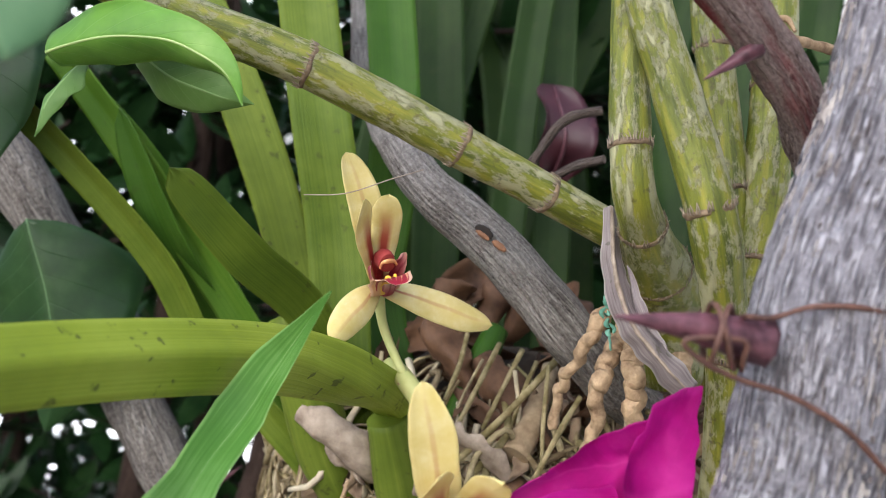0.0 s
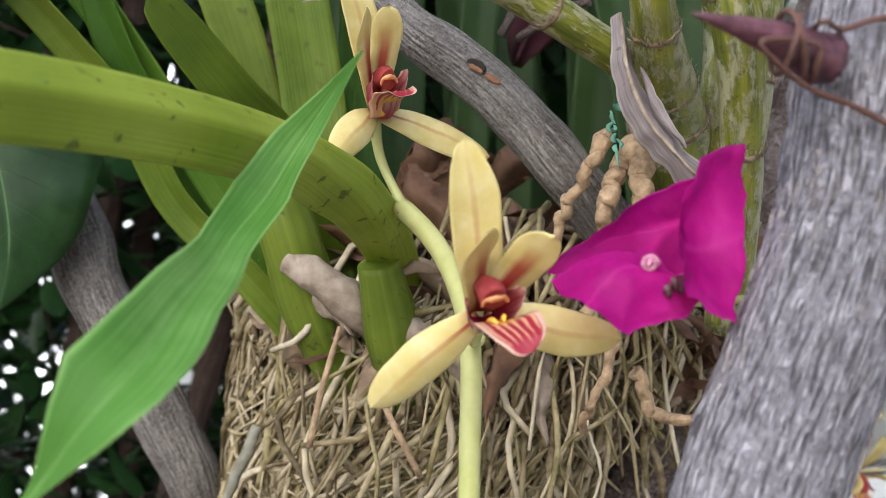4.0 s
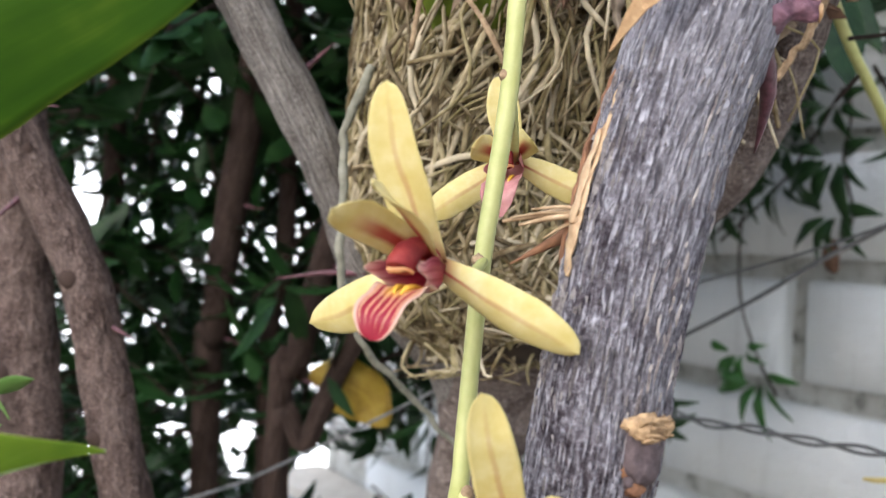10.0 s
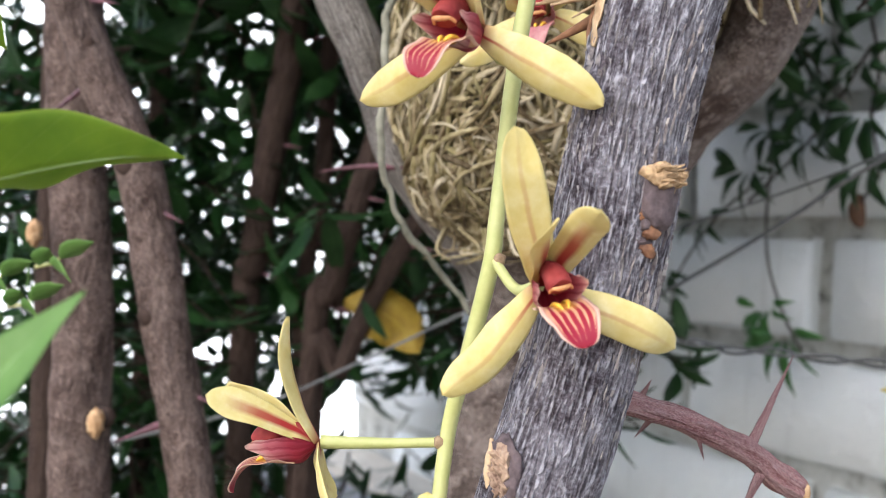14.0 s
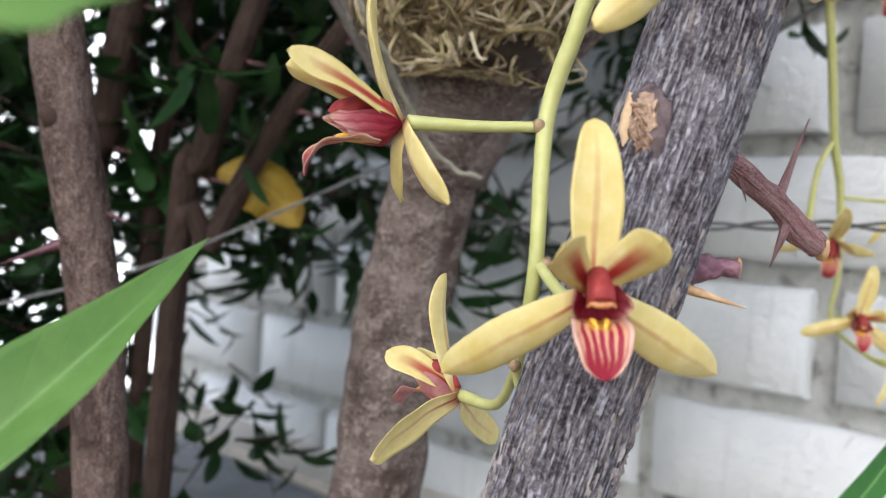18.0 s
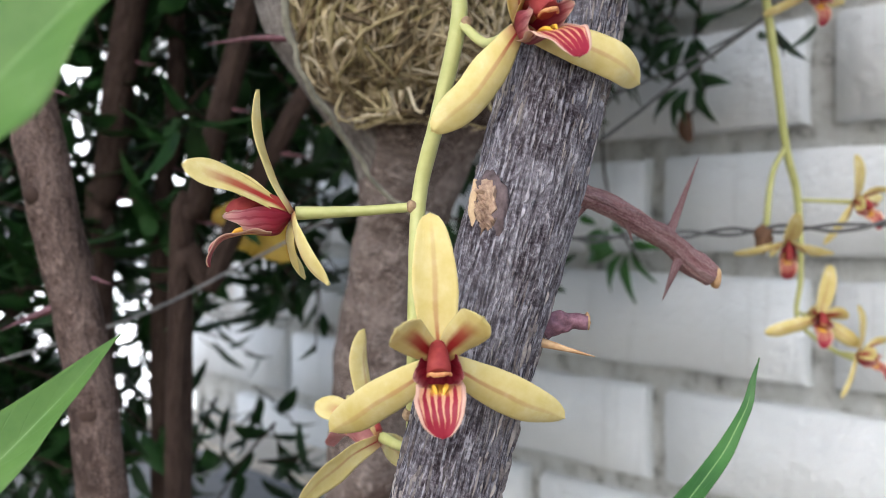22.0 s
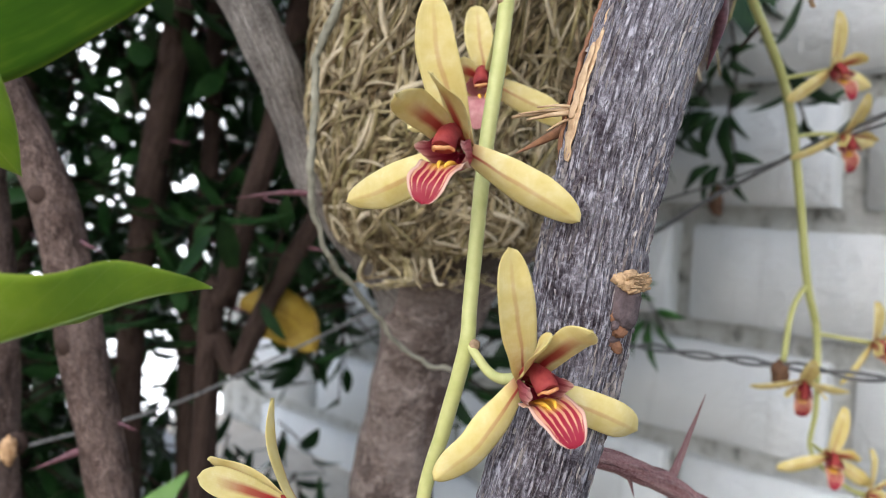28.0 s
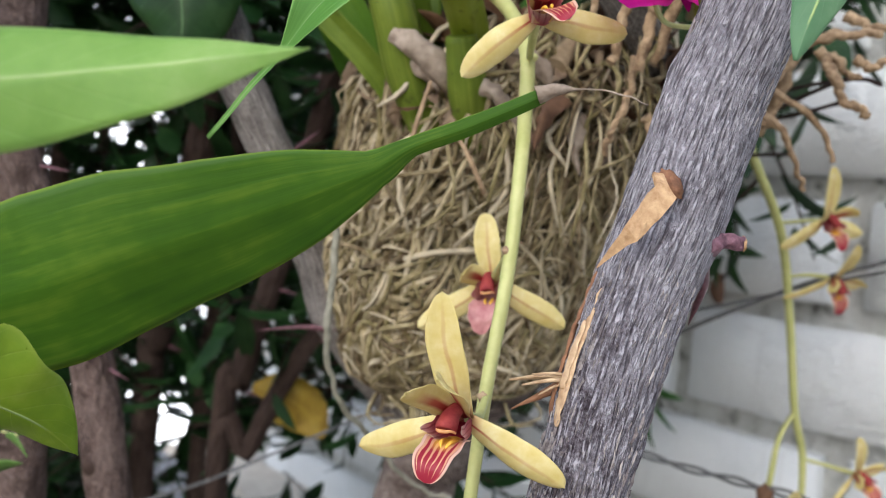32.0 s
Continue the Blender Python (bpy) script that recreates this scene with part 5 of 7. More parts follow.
for p, z, lead, length, mt in ((0.047, 1.497, 0.2, 0.030, LEAF_DARK), (0.05, 1.459, 0.0, 0.036, LEAF_DARK), (0.05, 1.421, -0.3, 0.034, LEAF_DARK), (0.005, 1.47, 0.6, 0.032, LEAF_DARK), (-0.02, 1.49, 1.0, 0.034, LEAF_DARK), (-0.03, 1.455, 0.3, 0.034, LEAF_DARK), (-0.05, 1.515, 0.8, 0.032, LEAF_DARK),
                               (-0.055, 1.425, -0.4, 0.032, LEAF_DARK), (0.0, 1.443, 0.2, 0.032, LEAF_DARK), (0.02, 1.52, 0.5, 0.034, LEAF_DARK), (0.03, 1.56, 0.2, 0.034, LEAF_DARK), (-0.03, 1.316, 0.4, 0.030, LEAF_CREEPER), (-0.012, 1.296, -0.5, 0.032, LEAF_CREEPER), (-0.10, 1.385, 0.3, 0.03, LEAF_DARK), (-0.15, 1.335, 0.1, 0.03, LEAF_DARK), (-0.143, 1.30, -0.2, 0.03, LEAF_DARK)):
    for k, a in enumerate((0.35, -0.45, -1.25, -1.95, -2.75, 2.6)):
        a += lead * 0.4 + crnd.gauss(0, 0.22)
        L = length * crnd.uniform(0.7, 1.1)
        droop = crnd.uniform(0.1, 0.35)
        line = [wall_point(p + L * f * math.cos(a), 0.030 + 0.012 * math.sin(3 * f) + 0.004 * k, z + L * (f * math.sin(a) - droop * f * f)) for f in (0.08, 0.4, 0.75, 1.0)]
        part("leaflet", blade(line, L * crnd.uniform(0.28, 0.36), tuple(WALL_ALONG * -math.sin(a) + WALL_OUT * crnd.gauss(0.2, 0.3) + v3(0, 0, math.cos(a))), 4, 4, 0.0005, 0.2, lambda q: taper(q, 0.0), 0.08, 2.0), mt, creeper)

shrub("low dark sprays before the foot of the wall", [(-0.09, 0.90, 1.15, 0.03, 0.03, 0.02), (-0.055, 0.80, 1.135, 0.025, 0.03, 0.02), (-0.115, 0.74, 1.20, 0.02, 0.03, 0.03)], 8, 0.034, LEAF_DARK, 17, False)

# Single leaves hanging in the foliage
solo("yellow_leaf", crumple(blade([(-0.075, 0.575, 1.325), (-0.06, 0.57, 1.322), (-0.045, 0.57, 1.312), (-0.032, 0.57, 1.296)], 0.030, (0.3, 0.2, 1), 6, 8, 0.0006, 0.25, egg(0.3, 0.5, 0), 0.15, 3), 0.004, 60), YELLOWLEAF, "yellowing leaf hanging among the stems", "leaf")

solo("dead_leaf", blade([wall_point(0.041, 0.03, 1.404), wall_point(0.040, 0.032, 1.392), wall_point(0.043, 0.03, 1.379)], 0.012, (0.9, -0.2, 0.2), 6, 6, 0.0005, 0.7, egg(0.3, 0.5, 0), 0.2), RUST, "curled brown leaf on the wall creeper", "leaf")
for x, y, z in ((-0.125, 0.33, 1.3376), (-0.1420, 0.34, 1.3446), (-0.1150, 0.33, 1.352), (-0.150, 0.33, 1.30), (-0.155, 0.34, 1.365)):
    sprig = thing("leafy_sprig", "small bright green young sprig on the stem", "sprig", "young sprigs")
    part("twig", tube([(x - 0.02, y + 0.02, z - 0.004), (x - 0.008, y + 0.01, z - 0.002), (x, y, z)], [0.0008, 0.0006, 0.0004], 4, 6), STALK, sprig)
    for k in range(4):
        a = v3(x - 0.006 * k, y + 0.004 * k, z - 0.0015 * k)
        d = v3(0.014 - 0.004 * k, -0.004, 0.006 * (-1) ** k)
        part("leaf", blade([a, a + d * 0.5 + v3(0, 0, 0.001), a + d], 0.0075, (0.2, -0.7, 0.7), 5, 6, 0.0004, 0.2, lambda s: taper(s, 0.1)), LEAF_SOFT, sprig)

# Thorny red stub of a branch
stubt = thing("thorny_stub", "cut reddish branch end with long thorns", "branch")
part("bark", tube([(0.0560, 0.240, 1.3305), (0.0640, 0.250, 1.3285), (0.0805, 0.262, 1.3224), (0.0973, 0.272, 1.3140), (0.1040, 0.2745, 1.3085), (0.1105, 0.276, 1.3045)], [0.0027, 0.0028, 0.0029, 0.0031, 0.0035, 0.0030], 10, 14, 0.25, 170), BARK_RED, stubt)
part("cut_face", lump((0.1113, 0.2758, 1.3040), (0.0016, 0.003, 0.0032), 0.15, 3, 2), WOOD, stubt, "pale sawn wood")
for a, b, r in (((0.0975, 0.272, 1.315), (0.1095, 0.284, 1.3368), 0.0014), ((0.1010, 0.273, 1.310), (0.0945, 0.267, 1.2985), 0.0015), ((0.0835, 0.263, 1.3210), (0.0855, 0.262, 1.3135), 0.0010), ((0.0690, 0.256, 1.3262), (0.0720, 0.252, 1.3330), 0.0012), ((0.0740, 0.259, 1.3245), (0.0690, 0.256, 1.3190), 0.0010)):
    part("thorn", spike(a, b, r), BARK_RED, stubt)

# Second flower stalk in front of the wall
stalk2 = thing("flower_stalk", "thin drooping yellow green flower stalk before the wall", "flower stalk")
part("stalk", tube([(0.140, 0.40, 1.52), (0.155, 0.42, 1.492), (0.1641, 0.43, 1.4776), (0.1879, 0.45, 1.442), (0.2002, 0.46, 1.3968), (0.2101, 0.47, 1.3545), (0.2197, 0.479, 1.3296), (0.2219, 0.48, 1.2931), (0.2207, 0.48, 1.2706), (0.2347, 0.47, 1.2567), (0.25, 0.465, 1.25)], [0.0022, 0.0022, 0.0022, 0.0021, 0.002, 0.0019, 0.0018, 0.0014, 0.0011, 0.001, 0.0007], 8, 10), STALK, stalk2)
part("pedicel", tube([(0.2101, 0.47, 1.3545), (0.2035, 0.47, 1.34), (0.2008, 0.47, 1.3163)], [0.0012, 0.0014, 0.0016], 6, 8), STALK, stalk2)
part("withered_bud", lump((0.1995, 0.47, 1.3110), (0.0042, 0.0042, 0.0065), 0.5, 3, 3), RUST, stalk2, "shrivelled brown flower")
for at, face, twist, node in (((0.2031, 0.438, 1.450), (0.35, -0.9, -0.3), 12, (0.1850, 0.448, 1.447)), ((0.2143, 0.45, 1.4228), (0.3, -0.6, -0.7), 15, (0.1935, 0.455, 1.4215)), ((0.2077, 0.462, 1.3088), (-0.1, -0.5, -0.8), 0, (0.2210, 0.48, 1.3094)),
                              ((0.2217, 0.46, 1.2737), (-0.1, -0.95, -0.2), -8, (0.2208, 0.4795, 1.2745)), ((0.2394, 0.462, 1.3274), (0.5, -0.7, -0.3), 30, (0.2197, 0.479, 1.3290)), ((0.2400, 0.46, 1.2560), (0.7, -0.6, -0.1), 20, (0.2330, 0.471, 1.2575))):
    m = look(at, tuple(v3(*at) - v3(*face)), twist) @ Matrix.Diagonal((0.8, 0.8, 0.8, 1))
    flower = thing("orchid_flower", "yellow orchid flower with maroon centre before the white wall", "flower", "flowers on the far stalk")
    flower.matrix_world = m
    made = {}
    for name, bm, material in flower_meshes({}, 0.2):
        on = {"callus": made.get("midlobe"), "anther_cap": made.get("column")}.get(name) or flower
        made[name] = part(name, bm, material, on)
    n = m.inverted() @ Vector(node)
    part("pedicel", tube([tuple(n), tuple(n * 0.5 + Vector((0, -0.001, -0.003))), (0, 0, -0.0008)], [0.0011, 0.0012, 0.0015], 6, 8), STALK, flower)

# Wires across the wall
def wire(name, pts, r, material, label):
    solo(name, tube(pts, r, 8, 7), material, label, "wire", "wires by the wall")


def strand(a, b, sag, r, turns, label):
    a, b = v3(*a), v3(*b)
    for ph in (0, 3.14):
        pts = []
        for k in range(41):
            t = k / 40
            w = 0.0016 * (1 + 0.6 * math.sin(t * 7 + ph))
            pts.append(tuple(a + (b - a) * t + v3(0, w * math.sin(turns * t * 6.28 + ph), w * math.cos(turns * t * 6.28 + ph) - sag * 4 * t * (1 - t))))
        wire("fence_wire", pts, r, STEEL, label)


strand((0.050, 0.665, 1.306), (0.36, 0.26, 1.330), 0.003, 0.0009, 9, "twisted dull fence wire in front of the wall")
wire("fence_wire", [(0.09, 0.615, 1.325), (0.148, 0.537, 1.371), (0.180, 0.494, 1.399), (0.227, 0.433, 1.432), (0.33, 0.30, 1.485)], 0.0012, STEEL, "slack grey fence wire")
wire("fence_wire", [(0.09, 0.60, 1.365), (0.17, 0.51, 1.398), (0.227, 0.43, 1.428), (0.33, 0.29, 1.470)], 0.0007, STEEL, "thin grey fence wire")
wire("fence_wire", [(-0.24, 0.53, 1.232), (-0.12, 0.53, 1.267), (-0.055, 0.53, 1.297), (0.02, 0.53, 1.336), (0.08, 0.55, 1.36)], 0.0008, STEEL, "thin grey wire behind the trunk")

# Canes and leaves of the orchid clump
def cane(pts, radii, joints, label):
    t = thing("cane", label, "cane", "jointed green canes")
    part("cane", tube(pts, radii, 8, 18, 0.07, 120), CANE, t)
    c = smooth_path([(*p, r) for p, r in zip(pts, radii)], 8)
    for j in joints:
        i = min(len(c) - 2, int(j * (len(c) - 1)))
        d = c[i + 1, :3] - c[i - 1, :3]
        d /= np.linalg.norm(d)
        p, r = c[i, :3], c[i, 3]
        tilt = v3(0.12, 0.05, 0.1) * r
        part("joint", crumple(tube([p - d * 0.0006, p - d * 0.0002, p + d * 0.0002, p + d * 0.0006], [r * 1.0, r * 1.045, r * 1.045, r * 1.0], 2, 30, 0.05, 900), 0.0005, 380, j), CANE_RING, t)
        fringe = bmesh.new()
        frnd = random.Random(int(j * 1000))
        u = np.cross(d, v3(0.2, 0.9, 0.1)); u /= np.linalg.norm(u)
        w = np.cross(d, u)
        for k in range(34):
            a = k * 0.1848 + frnd.uniform(-0.2, 0.2)
            q = p + (u * math.cos(a) + w * math.sin(a)) * r * 1.05
            tube([q, q - d * frnd.uniform(0.0003, 0.0012), q - d * frnd.uniform(0.0012, 0.0022) + u * frnd.gauss(0, 0.0003)], [0.00017, 0.00014, 0.00007], 1, 4, bm=fringe)
        part("fringe", fringe, DRY, t, "ragged papery fringe")["kind"] = "stuff"
    return t


cane([(-0.075, 0.235, 1.612), (-0.0222, 0.262, 1.5898), (0.0122, 0.272, 1.5786), (0.0443, 0.28, 1.5645), (0.0667, 0.287, 1.5544), (0.0870, 0.295, 1.5445), (0.094, 0.30, 1.534)], [0.0042, 0.0045, 0.0048, 0.0047, 0.0043, 0.0046, 0.005], (0.335, 0.51, 0.665), "slanting mottled green cane with papery rings")
cane([(0.080, 0.285, 1.66), (0.0778, 0.272, 1.60), (0.0782, 0.26, 1.5604), (0.0822, 0.267, 1.5487), (0.0892, 0.285, 1.5395), (0.0936, 0.295, 1.5315), (0.096, 0.30, 1.515)], [0.0036, 0.0038, 0.0042, 0.0048, 0.0074, 0.0088, 0.007], (0.32, 0.5, 0.65, 0.8), "upright green cane with swollen base")
cane([(0.073, 0.27, 1.63), (0.0791, 0.262, 1.5956), (0.0848, 0.257, 1.5759), (0.0915, 0.25, 1.5518), (0.0977, 0.26, 1.5315), (0.1012, 0.27, 1.5148), (0.105, 0.285, 1.49)], [0.0042, 0.0044, 0.0046, 0.0047, 0.0043, 0.0042, 0.005], (0.15, 0.5, 0.74), "upright yellow green cane with papery sheath")
cane([(0.120, 0.32, 1.66), (0.118, 0.31, 1.6129), (0.1156, 0.3, 1.5753), (0.1132, 0.3, 1.5405), (0.110, 0.305, 1.50)], [0.0048, 0.005, 0.0053, 0.0053, 0.005], (0.45, 0.72), "thick green cane at the back")
cane([(0.098, 0.31, 1.65), (0.1005, 0.305, 1.6041), (0.1034, 0.302, 1.5841), (0.107, 0.30, 1.551), (0.106, 0.31, 1.51)], [0.0042, 0.0042, 0.0044, 0.0045, 0.005], (0.4, 0.7), "yellowish cane at the back")
grey_branch = thing("grey_branch", "smooth grey branch slanting under the canes", "branch")
part("bark", tube([(-0.03, 0.46, 1.72), (0.0006, 0.42, 1.6404), (0.0120, 0.375, 1.5965), (0.0315, 0.328, 1.5628), (0.0544, 0.312, 1.5430), (0.076, 0.309, 1.5202), (0.0945, 0.33, 1.503), (0.11, 0.36, 1.485)], [0.0050, 0.0052, 0.0055, 0.0060, 0.0066, 0.0068, 0.007, 0.007], 14, 26, 0.12, 90), BARK_GREY, grey_branch)
# The first patch is flat: its dark colour paints the knot's shaded hollow
for c, size, mt in (((0.0505, 0.3062, 1.5472), (0.0014, 0.0027, 0.0005), HOLLOW), ((0.0502, 0.3058, 1.5464), (0.0007, 0.0022, 0.0005), WOOD_DARK), ((0.0543, 0.3052, 1.5440), (0.0009, 0.0022, 0.0006), WOOD_DARK)):
    part("knot", patch(c, (-0.2, -0.9, 0.4), (0.7, 0, -0.6), size, 0.15, 3), mt, grey_branch, "healed brown hollow knot")


orchid = thing("orchid_plant", "clump of thick olive and lime orchid leaves on the root mass", "orchid")


def strap_leaf(pts, width, across, material, label, shape=None, keel=0.35, cup=0.0, thick=0.0012, wave=0.0):
    return part("strap_leaf", blade(pts, width, across, 9, 10, thick, cup, shape or (lambda s: (0.75 + 0.25 * math.sin(s * 3.14)) * (1 if s < 0.8 else math.sqrt(max(0.0, 1 - ((s - 0.8) / 0.2) ** 2)))), wave, 2.0, keel), material, orchid, label)


strap_leaf([(0.036, 0.330, 1.480), (0.0332, 0.315, 1.4986), (0.028, 0.2805, 1.5103), (0.0219, 0.2652, 1.5161), (0.0155, 0.2515, 1.5200), (0.0040, 0.2310, 1.5220), (-0.0110, 0.206, 1.5222), (-0.029, 0.178, 1.5205)], 0.0140, [(0.9, -0.2, 0.3), (0.9, -0.1, 0.35), (0.6, 0.0, 0.75), (0.2, 0.0, 0.95), (-0.15, 0.0, 0.97), (-0.25, 0.0, 0.97), (-0.25, 0.0, 0.97), (-0.25, 0.0, 0.97)], STRAP_ARCH, "thick arching lime strap leaf with black specks", lambda s: 0.85 + 0.12 * math.sin(s * 3.14), -0.55)
strap_leaf([(0.022, 0.340, 1.485), (0.0083, 0.32, 1.522), (-0.0066, 0.302, 1.5389), (-0.0226, 0.292, 1.5575)], 0.0115, (0.75, 0.1, 0.65), STRAP_PALE, "blunt thick olive leaf with a notched tip", lambda s: 0.8 + 0.2 * math.sin(s * 3.14) if s < 0.88 else math.sqrt(max(0, 1 - ((s - 0.88) / 0.12) ** 2)) * 0.85, 0.2)
strap_leaf([(0.027, 0.342, 1.470), (0.0169, 0.335, 1.4958), (0.0092, 0.345, 1.5438), (0.0010, 0.348, 1.5838), (-0.012, 0.36, 1.65)], 0.0170, (1, 0.1, 0.15), STRAP_PALE, "broad upright pale green strap leaf", lambda s: 0.55 + 0.45 * min(1, s * 2.2), 0.25)
strap_leaf([(0.034, 0.350, 1.49), (0.021, 0.358, 1.53), (0.022, 0.362, 1.58), (0.012, 0.37, 1.66)], 0.0150, (1, 0.1, 0.05), STRAP_DEEP, "upright dark green strap leaf behind the flower", lambda s: 0.6 + 0.4 * min(1, s * 2), 0.25)
strap_leaf([(-0.010, 0.362, 1.49), (-0.0243, 0.345, 1.5206), (-0.036, 0.332, 1.545), (-0.0478, 0.325, 1.575)], 0.0105, (0.8, -0.3, 0.5), STRAP_DEEP, "narrow glossy green leaf", None, 0.5)
strap_leaf([(0.0, 0.365, 1.48), (-0.03, 0.365, 1.535), (-0.055, 0.36, 1.57), (-0.085, 0.35, 1.60)], 0.0095, (0.7, -0.3, 0.6), STRAP_DEEP, "narrow leaning green leaf", None, 0.5)
strap_leaf([(0.016, 0.355, 1.47), (0.002, 0.352, 1.515), (-0.012, 0.35, 1.56), (-0.03, 0.35, 1.60), (-0.06, 0.35, 1.65)], 0.0140, (0.85, 0.1, 0.4), STRAP, "broad olive leaf leaning back", lambda s: 0.7 + 0.3 * min(1, s * 2), 0.25)
# Back row of leaves, coloured near black to stand for shade there
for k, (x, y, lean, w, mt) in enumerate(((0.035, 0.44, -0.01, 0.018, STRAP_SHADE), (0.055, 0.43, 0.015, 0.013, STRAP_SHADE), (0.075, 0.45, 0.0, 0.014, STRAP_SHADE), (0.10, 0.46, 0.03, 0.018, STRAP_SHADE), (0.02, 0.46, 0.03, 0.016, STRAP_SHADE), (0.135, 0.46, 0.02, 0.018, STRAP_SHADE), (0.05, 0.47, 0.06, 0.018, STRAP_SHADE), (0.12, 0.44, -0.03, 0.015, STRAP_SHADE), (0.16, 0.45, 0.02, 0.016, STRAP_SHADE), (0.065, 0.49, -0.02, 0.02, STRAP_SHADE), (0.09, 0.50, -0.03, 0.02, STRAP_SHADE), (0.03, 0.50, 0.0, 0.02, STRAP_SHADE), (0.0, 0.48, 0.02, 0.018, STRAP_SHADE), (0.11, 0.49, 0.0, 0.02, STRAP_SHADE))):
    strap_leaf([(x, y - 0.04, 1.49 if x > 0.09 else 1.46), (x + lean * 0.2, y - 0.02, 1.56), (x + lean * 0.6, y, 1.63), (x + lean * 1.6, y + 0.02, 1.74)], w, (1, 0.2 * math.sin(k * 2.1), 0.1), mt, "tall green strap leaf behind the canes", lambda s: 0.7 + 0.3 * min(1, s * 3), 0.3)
strap_leaf([(0.0190, 0.340, 1.4640), (0.0124, 0.338, 1.4754), (-0.0036, 0.335, 1.4940), (-0.0235, 0.335, 1.5131), (-0.0359, 0.330, 1.5355), (-0.0586, 0.320, 1.5619), (-0.085, 0.31, 1.588)], 0.0092, (0.75, -0.2, 0.6), STRAP_PALE, "narrow folded green strap leaf", lambda s: 0.8 + 0.2 * math.sin(s * 3.14), 0.6)
strap_leaf([(0.0200, 0.346, 1.4700), (0.0090, 0.345, 1.4855), (-0.0098, 0.342, 1.5118), (-0.0248, 0.338, 1.5337), (-0.0472, 0.330, 1.5668), (-0.065, 0.325, 1.59)], 0.0098, (0.75, -0.1, 0.6), LEAF_STRAP, "glossy green strap leaf", lambda s: 0.8 + 0.2 * math.sin(s * 3.14), 0.5)
# swollen leaf bases
for pts, w in (([(0.022, 0.335, 1.466), (0.0125, 0.326, 1.488), (0.006, 0.322, 1.508), (0.0, 0.325, 1.522)], 0.0075), ([(0.036, 0.328, 1.465), (0.033, 0.318, 1.483), (0.029, 0.312, 1.500)], 0.0068)):
    part("leaf_base", tube(pts, [w * 0.8] + [w] * (len(pts) - 2) + [w * 0.75], 9, 16, 0.08, 80), STRAP, orchid, "swollen olive green leaf base")

# Litter of dead leaves on top of the mass
bm = bmesh.new()
for k in range(330):
    p = v3(random.uniform(0.018, 0.130), random.uniform(0.325, 0.40), random.uniform(1.470, 1.512))
    d = v3(random.gauss(0, 1), random.gauss(-0.2, 0.6), random.gauss(0.1, 0.5))
    d *= random.uniform(0.008, 0.018) / np.linalg.norm(d)
    blade([p - d, p + v3(0, 0, random.uniform(-0.003, 0.004)), p + d], random.uniform(0.003, 0.008), (random.gauss(0, 1), random.gauss(0, 1), random.gauss(0, 1)), 3, 3, 0.0004, random.uniform(-0.6, 0.6), bm=bm)
crumple(bm, 0.0012, 300)
solo("leaf_litter", bm, RUST, "rust brown dead leaf litter on the root mass", "dead leaves", kind="stuff")

bm = bmesh.new()
for k in range(110):
    a = random.uniform(-2.7, -0.4)
    r0 = random.uniform(0.05, 0.078)
    p = v3(0.058 + math.cos(a) * r0, 0.392 + math.sin(a) * r0, random.uniform(1.468, 1.506))
    d = v3(random.gauss(0, 1), random.gauss(-0.2, 0.5), random.gauss(-0.4, 0.6))
    d *= random.uniform(0.006, 0.015) / np.linalg.norm(d)
    blade([p - d, p + v3(0, -0.002, random.uniform(-0.003, 0.004)), p + d], random.uniform(0.003, 0.007), (random.gauss(0, 1), random.gauss(0, 1), random.gauss(0, 1)), 3, 3, 0.0004, random.uniform(-0.8, 0.8), bm=bm)
crumple(bm, 0.0012, 300)
solo("sheath_litter", bm, plain_mat("brown dry scrap", (0.1, 0.06, 0.035), (0.36, 0.27, 0.18), 150, 0.8, 0.0008), "broken brown grey sheath scraps among the roots", "dead leaves", kind="stuff")

# Dry sheaths, brown roots, dead leaves
for pts, w, mt, label in (([(0.0056, 0.3237, 1.4992), (0.012, 0.318, 1.492), (0.024, 0.318, 1.482)], 0.008, DRY, "papery grey brown sheath"), ([(0.030, 0.316, 1.487), (0.042, 0.31, 1.482), (0.052, 0.312, 1.470)], 0.008, DRY, "papery grey sheath at the leaf bases"),
                          ([(0.060, 0.315, 1.487), (0.058, 0.305, 1.477), (0.055, 0.305, 1.463)], 0.010, RUST, "curled brown dead sheath"), ([(0.068, 0.325, 1.483), (0.068, 0.312, 1.472), (0.071, 0.312, 1.458)], 0.009, DRY, "curled dry grey brown sheath"),
                          ([(0.050, 0.332, 1.515), (0.060, 0.322, 1.503), (0.072, 0.322, 1.492)], 0.013, RUST, "rusty brown dead leaf"), ([(0.035, 0.335, 1.523), (0.045, 0.33, 1.512), (0.052, 0.328, 1.498)], 0.012, RUST, "rusty brown dead leaf")):
    solo("dry_sheath", crumple(blade(pts, w, (0.7, -0.1, 0.6), 9, 8, 0.0006, 1.1, lambda s: taper(0.12 + 0.85 * s, 0.0) * (0.85 + 0.15 * math.sin(31 * s)), 0.35, 3), 0.0018, 190), mt, label, "dead leaf", "dry sheaths")
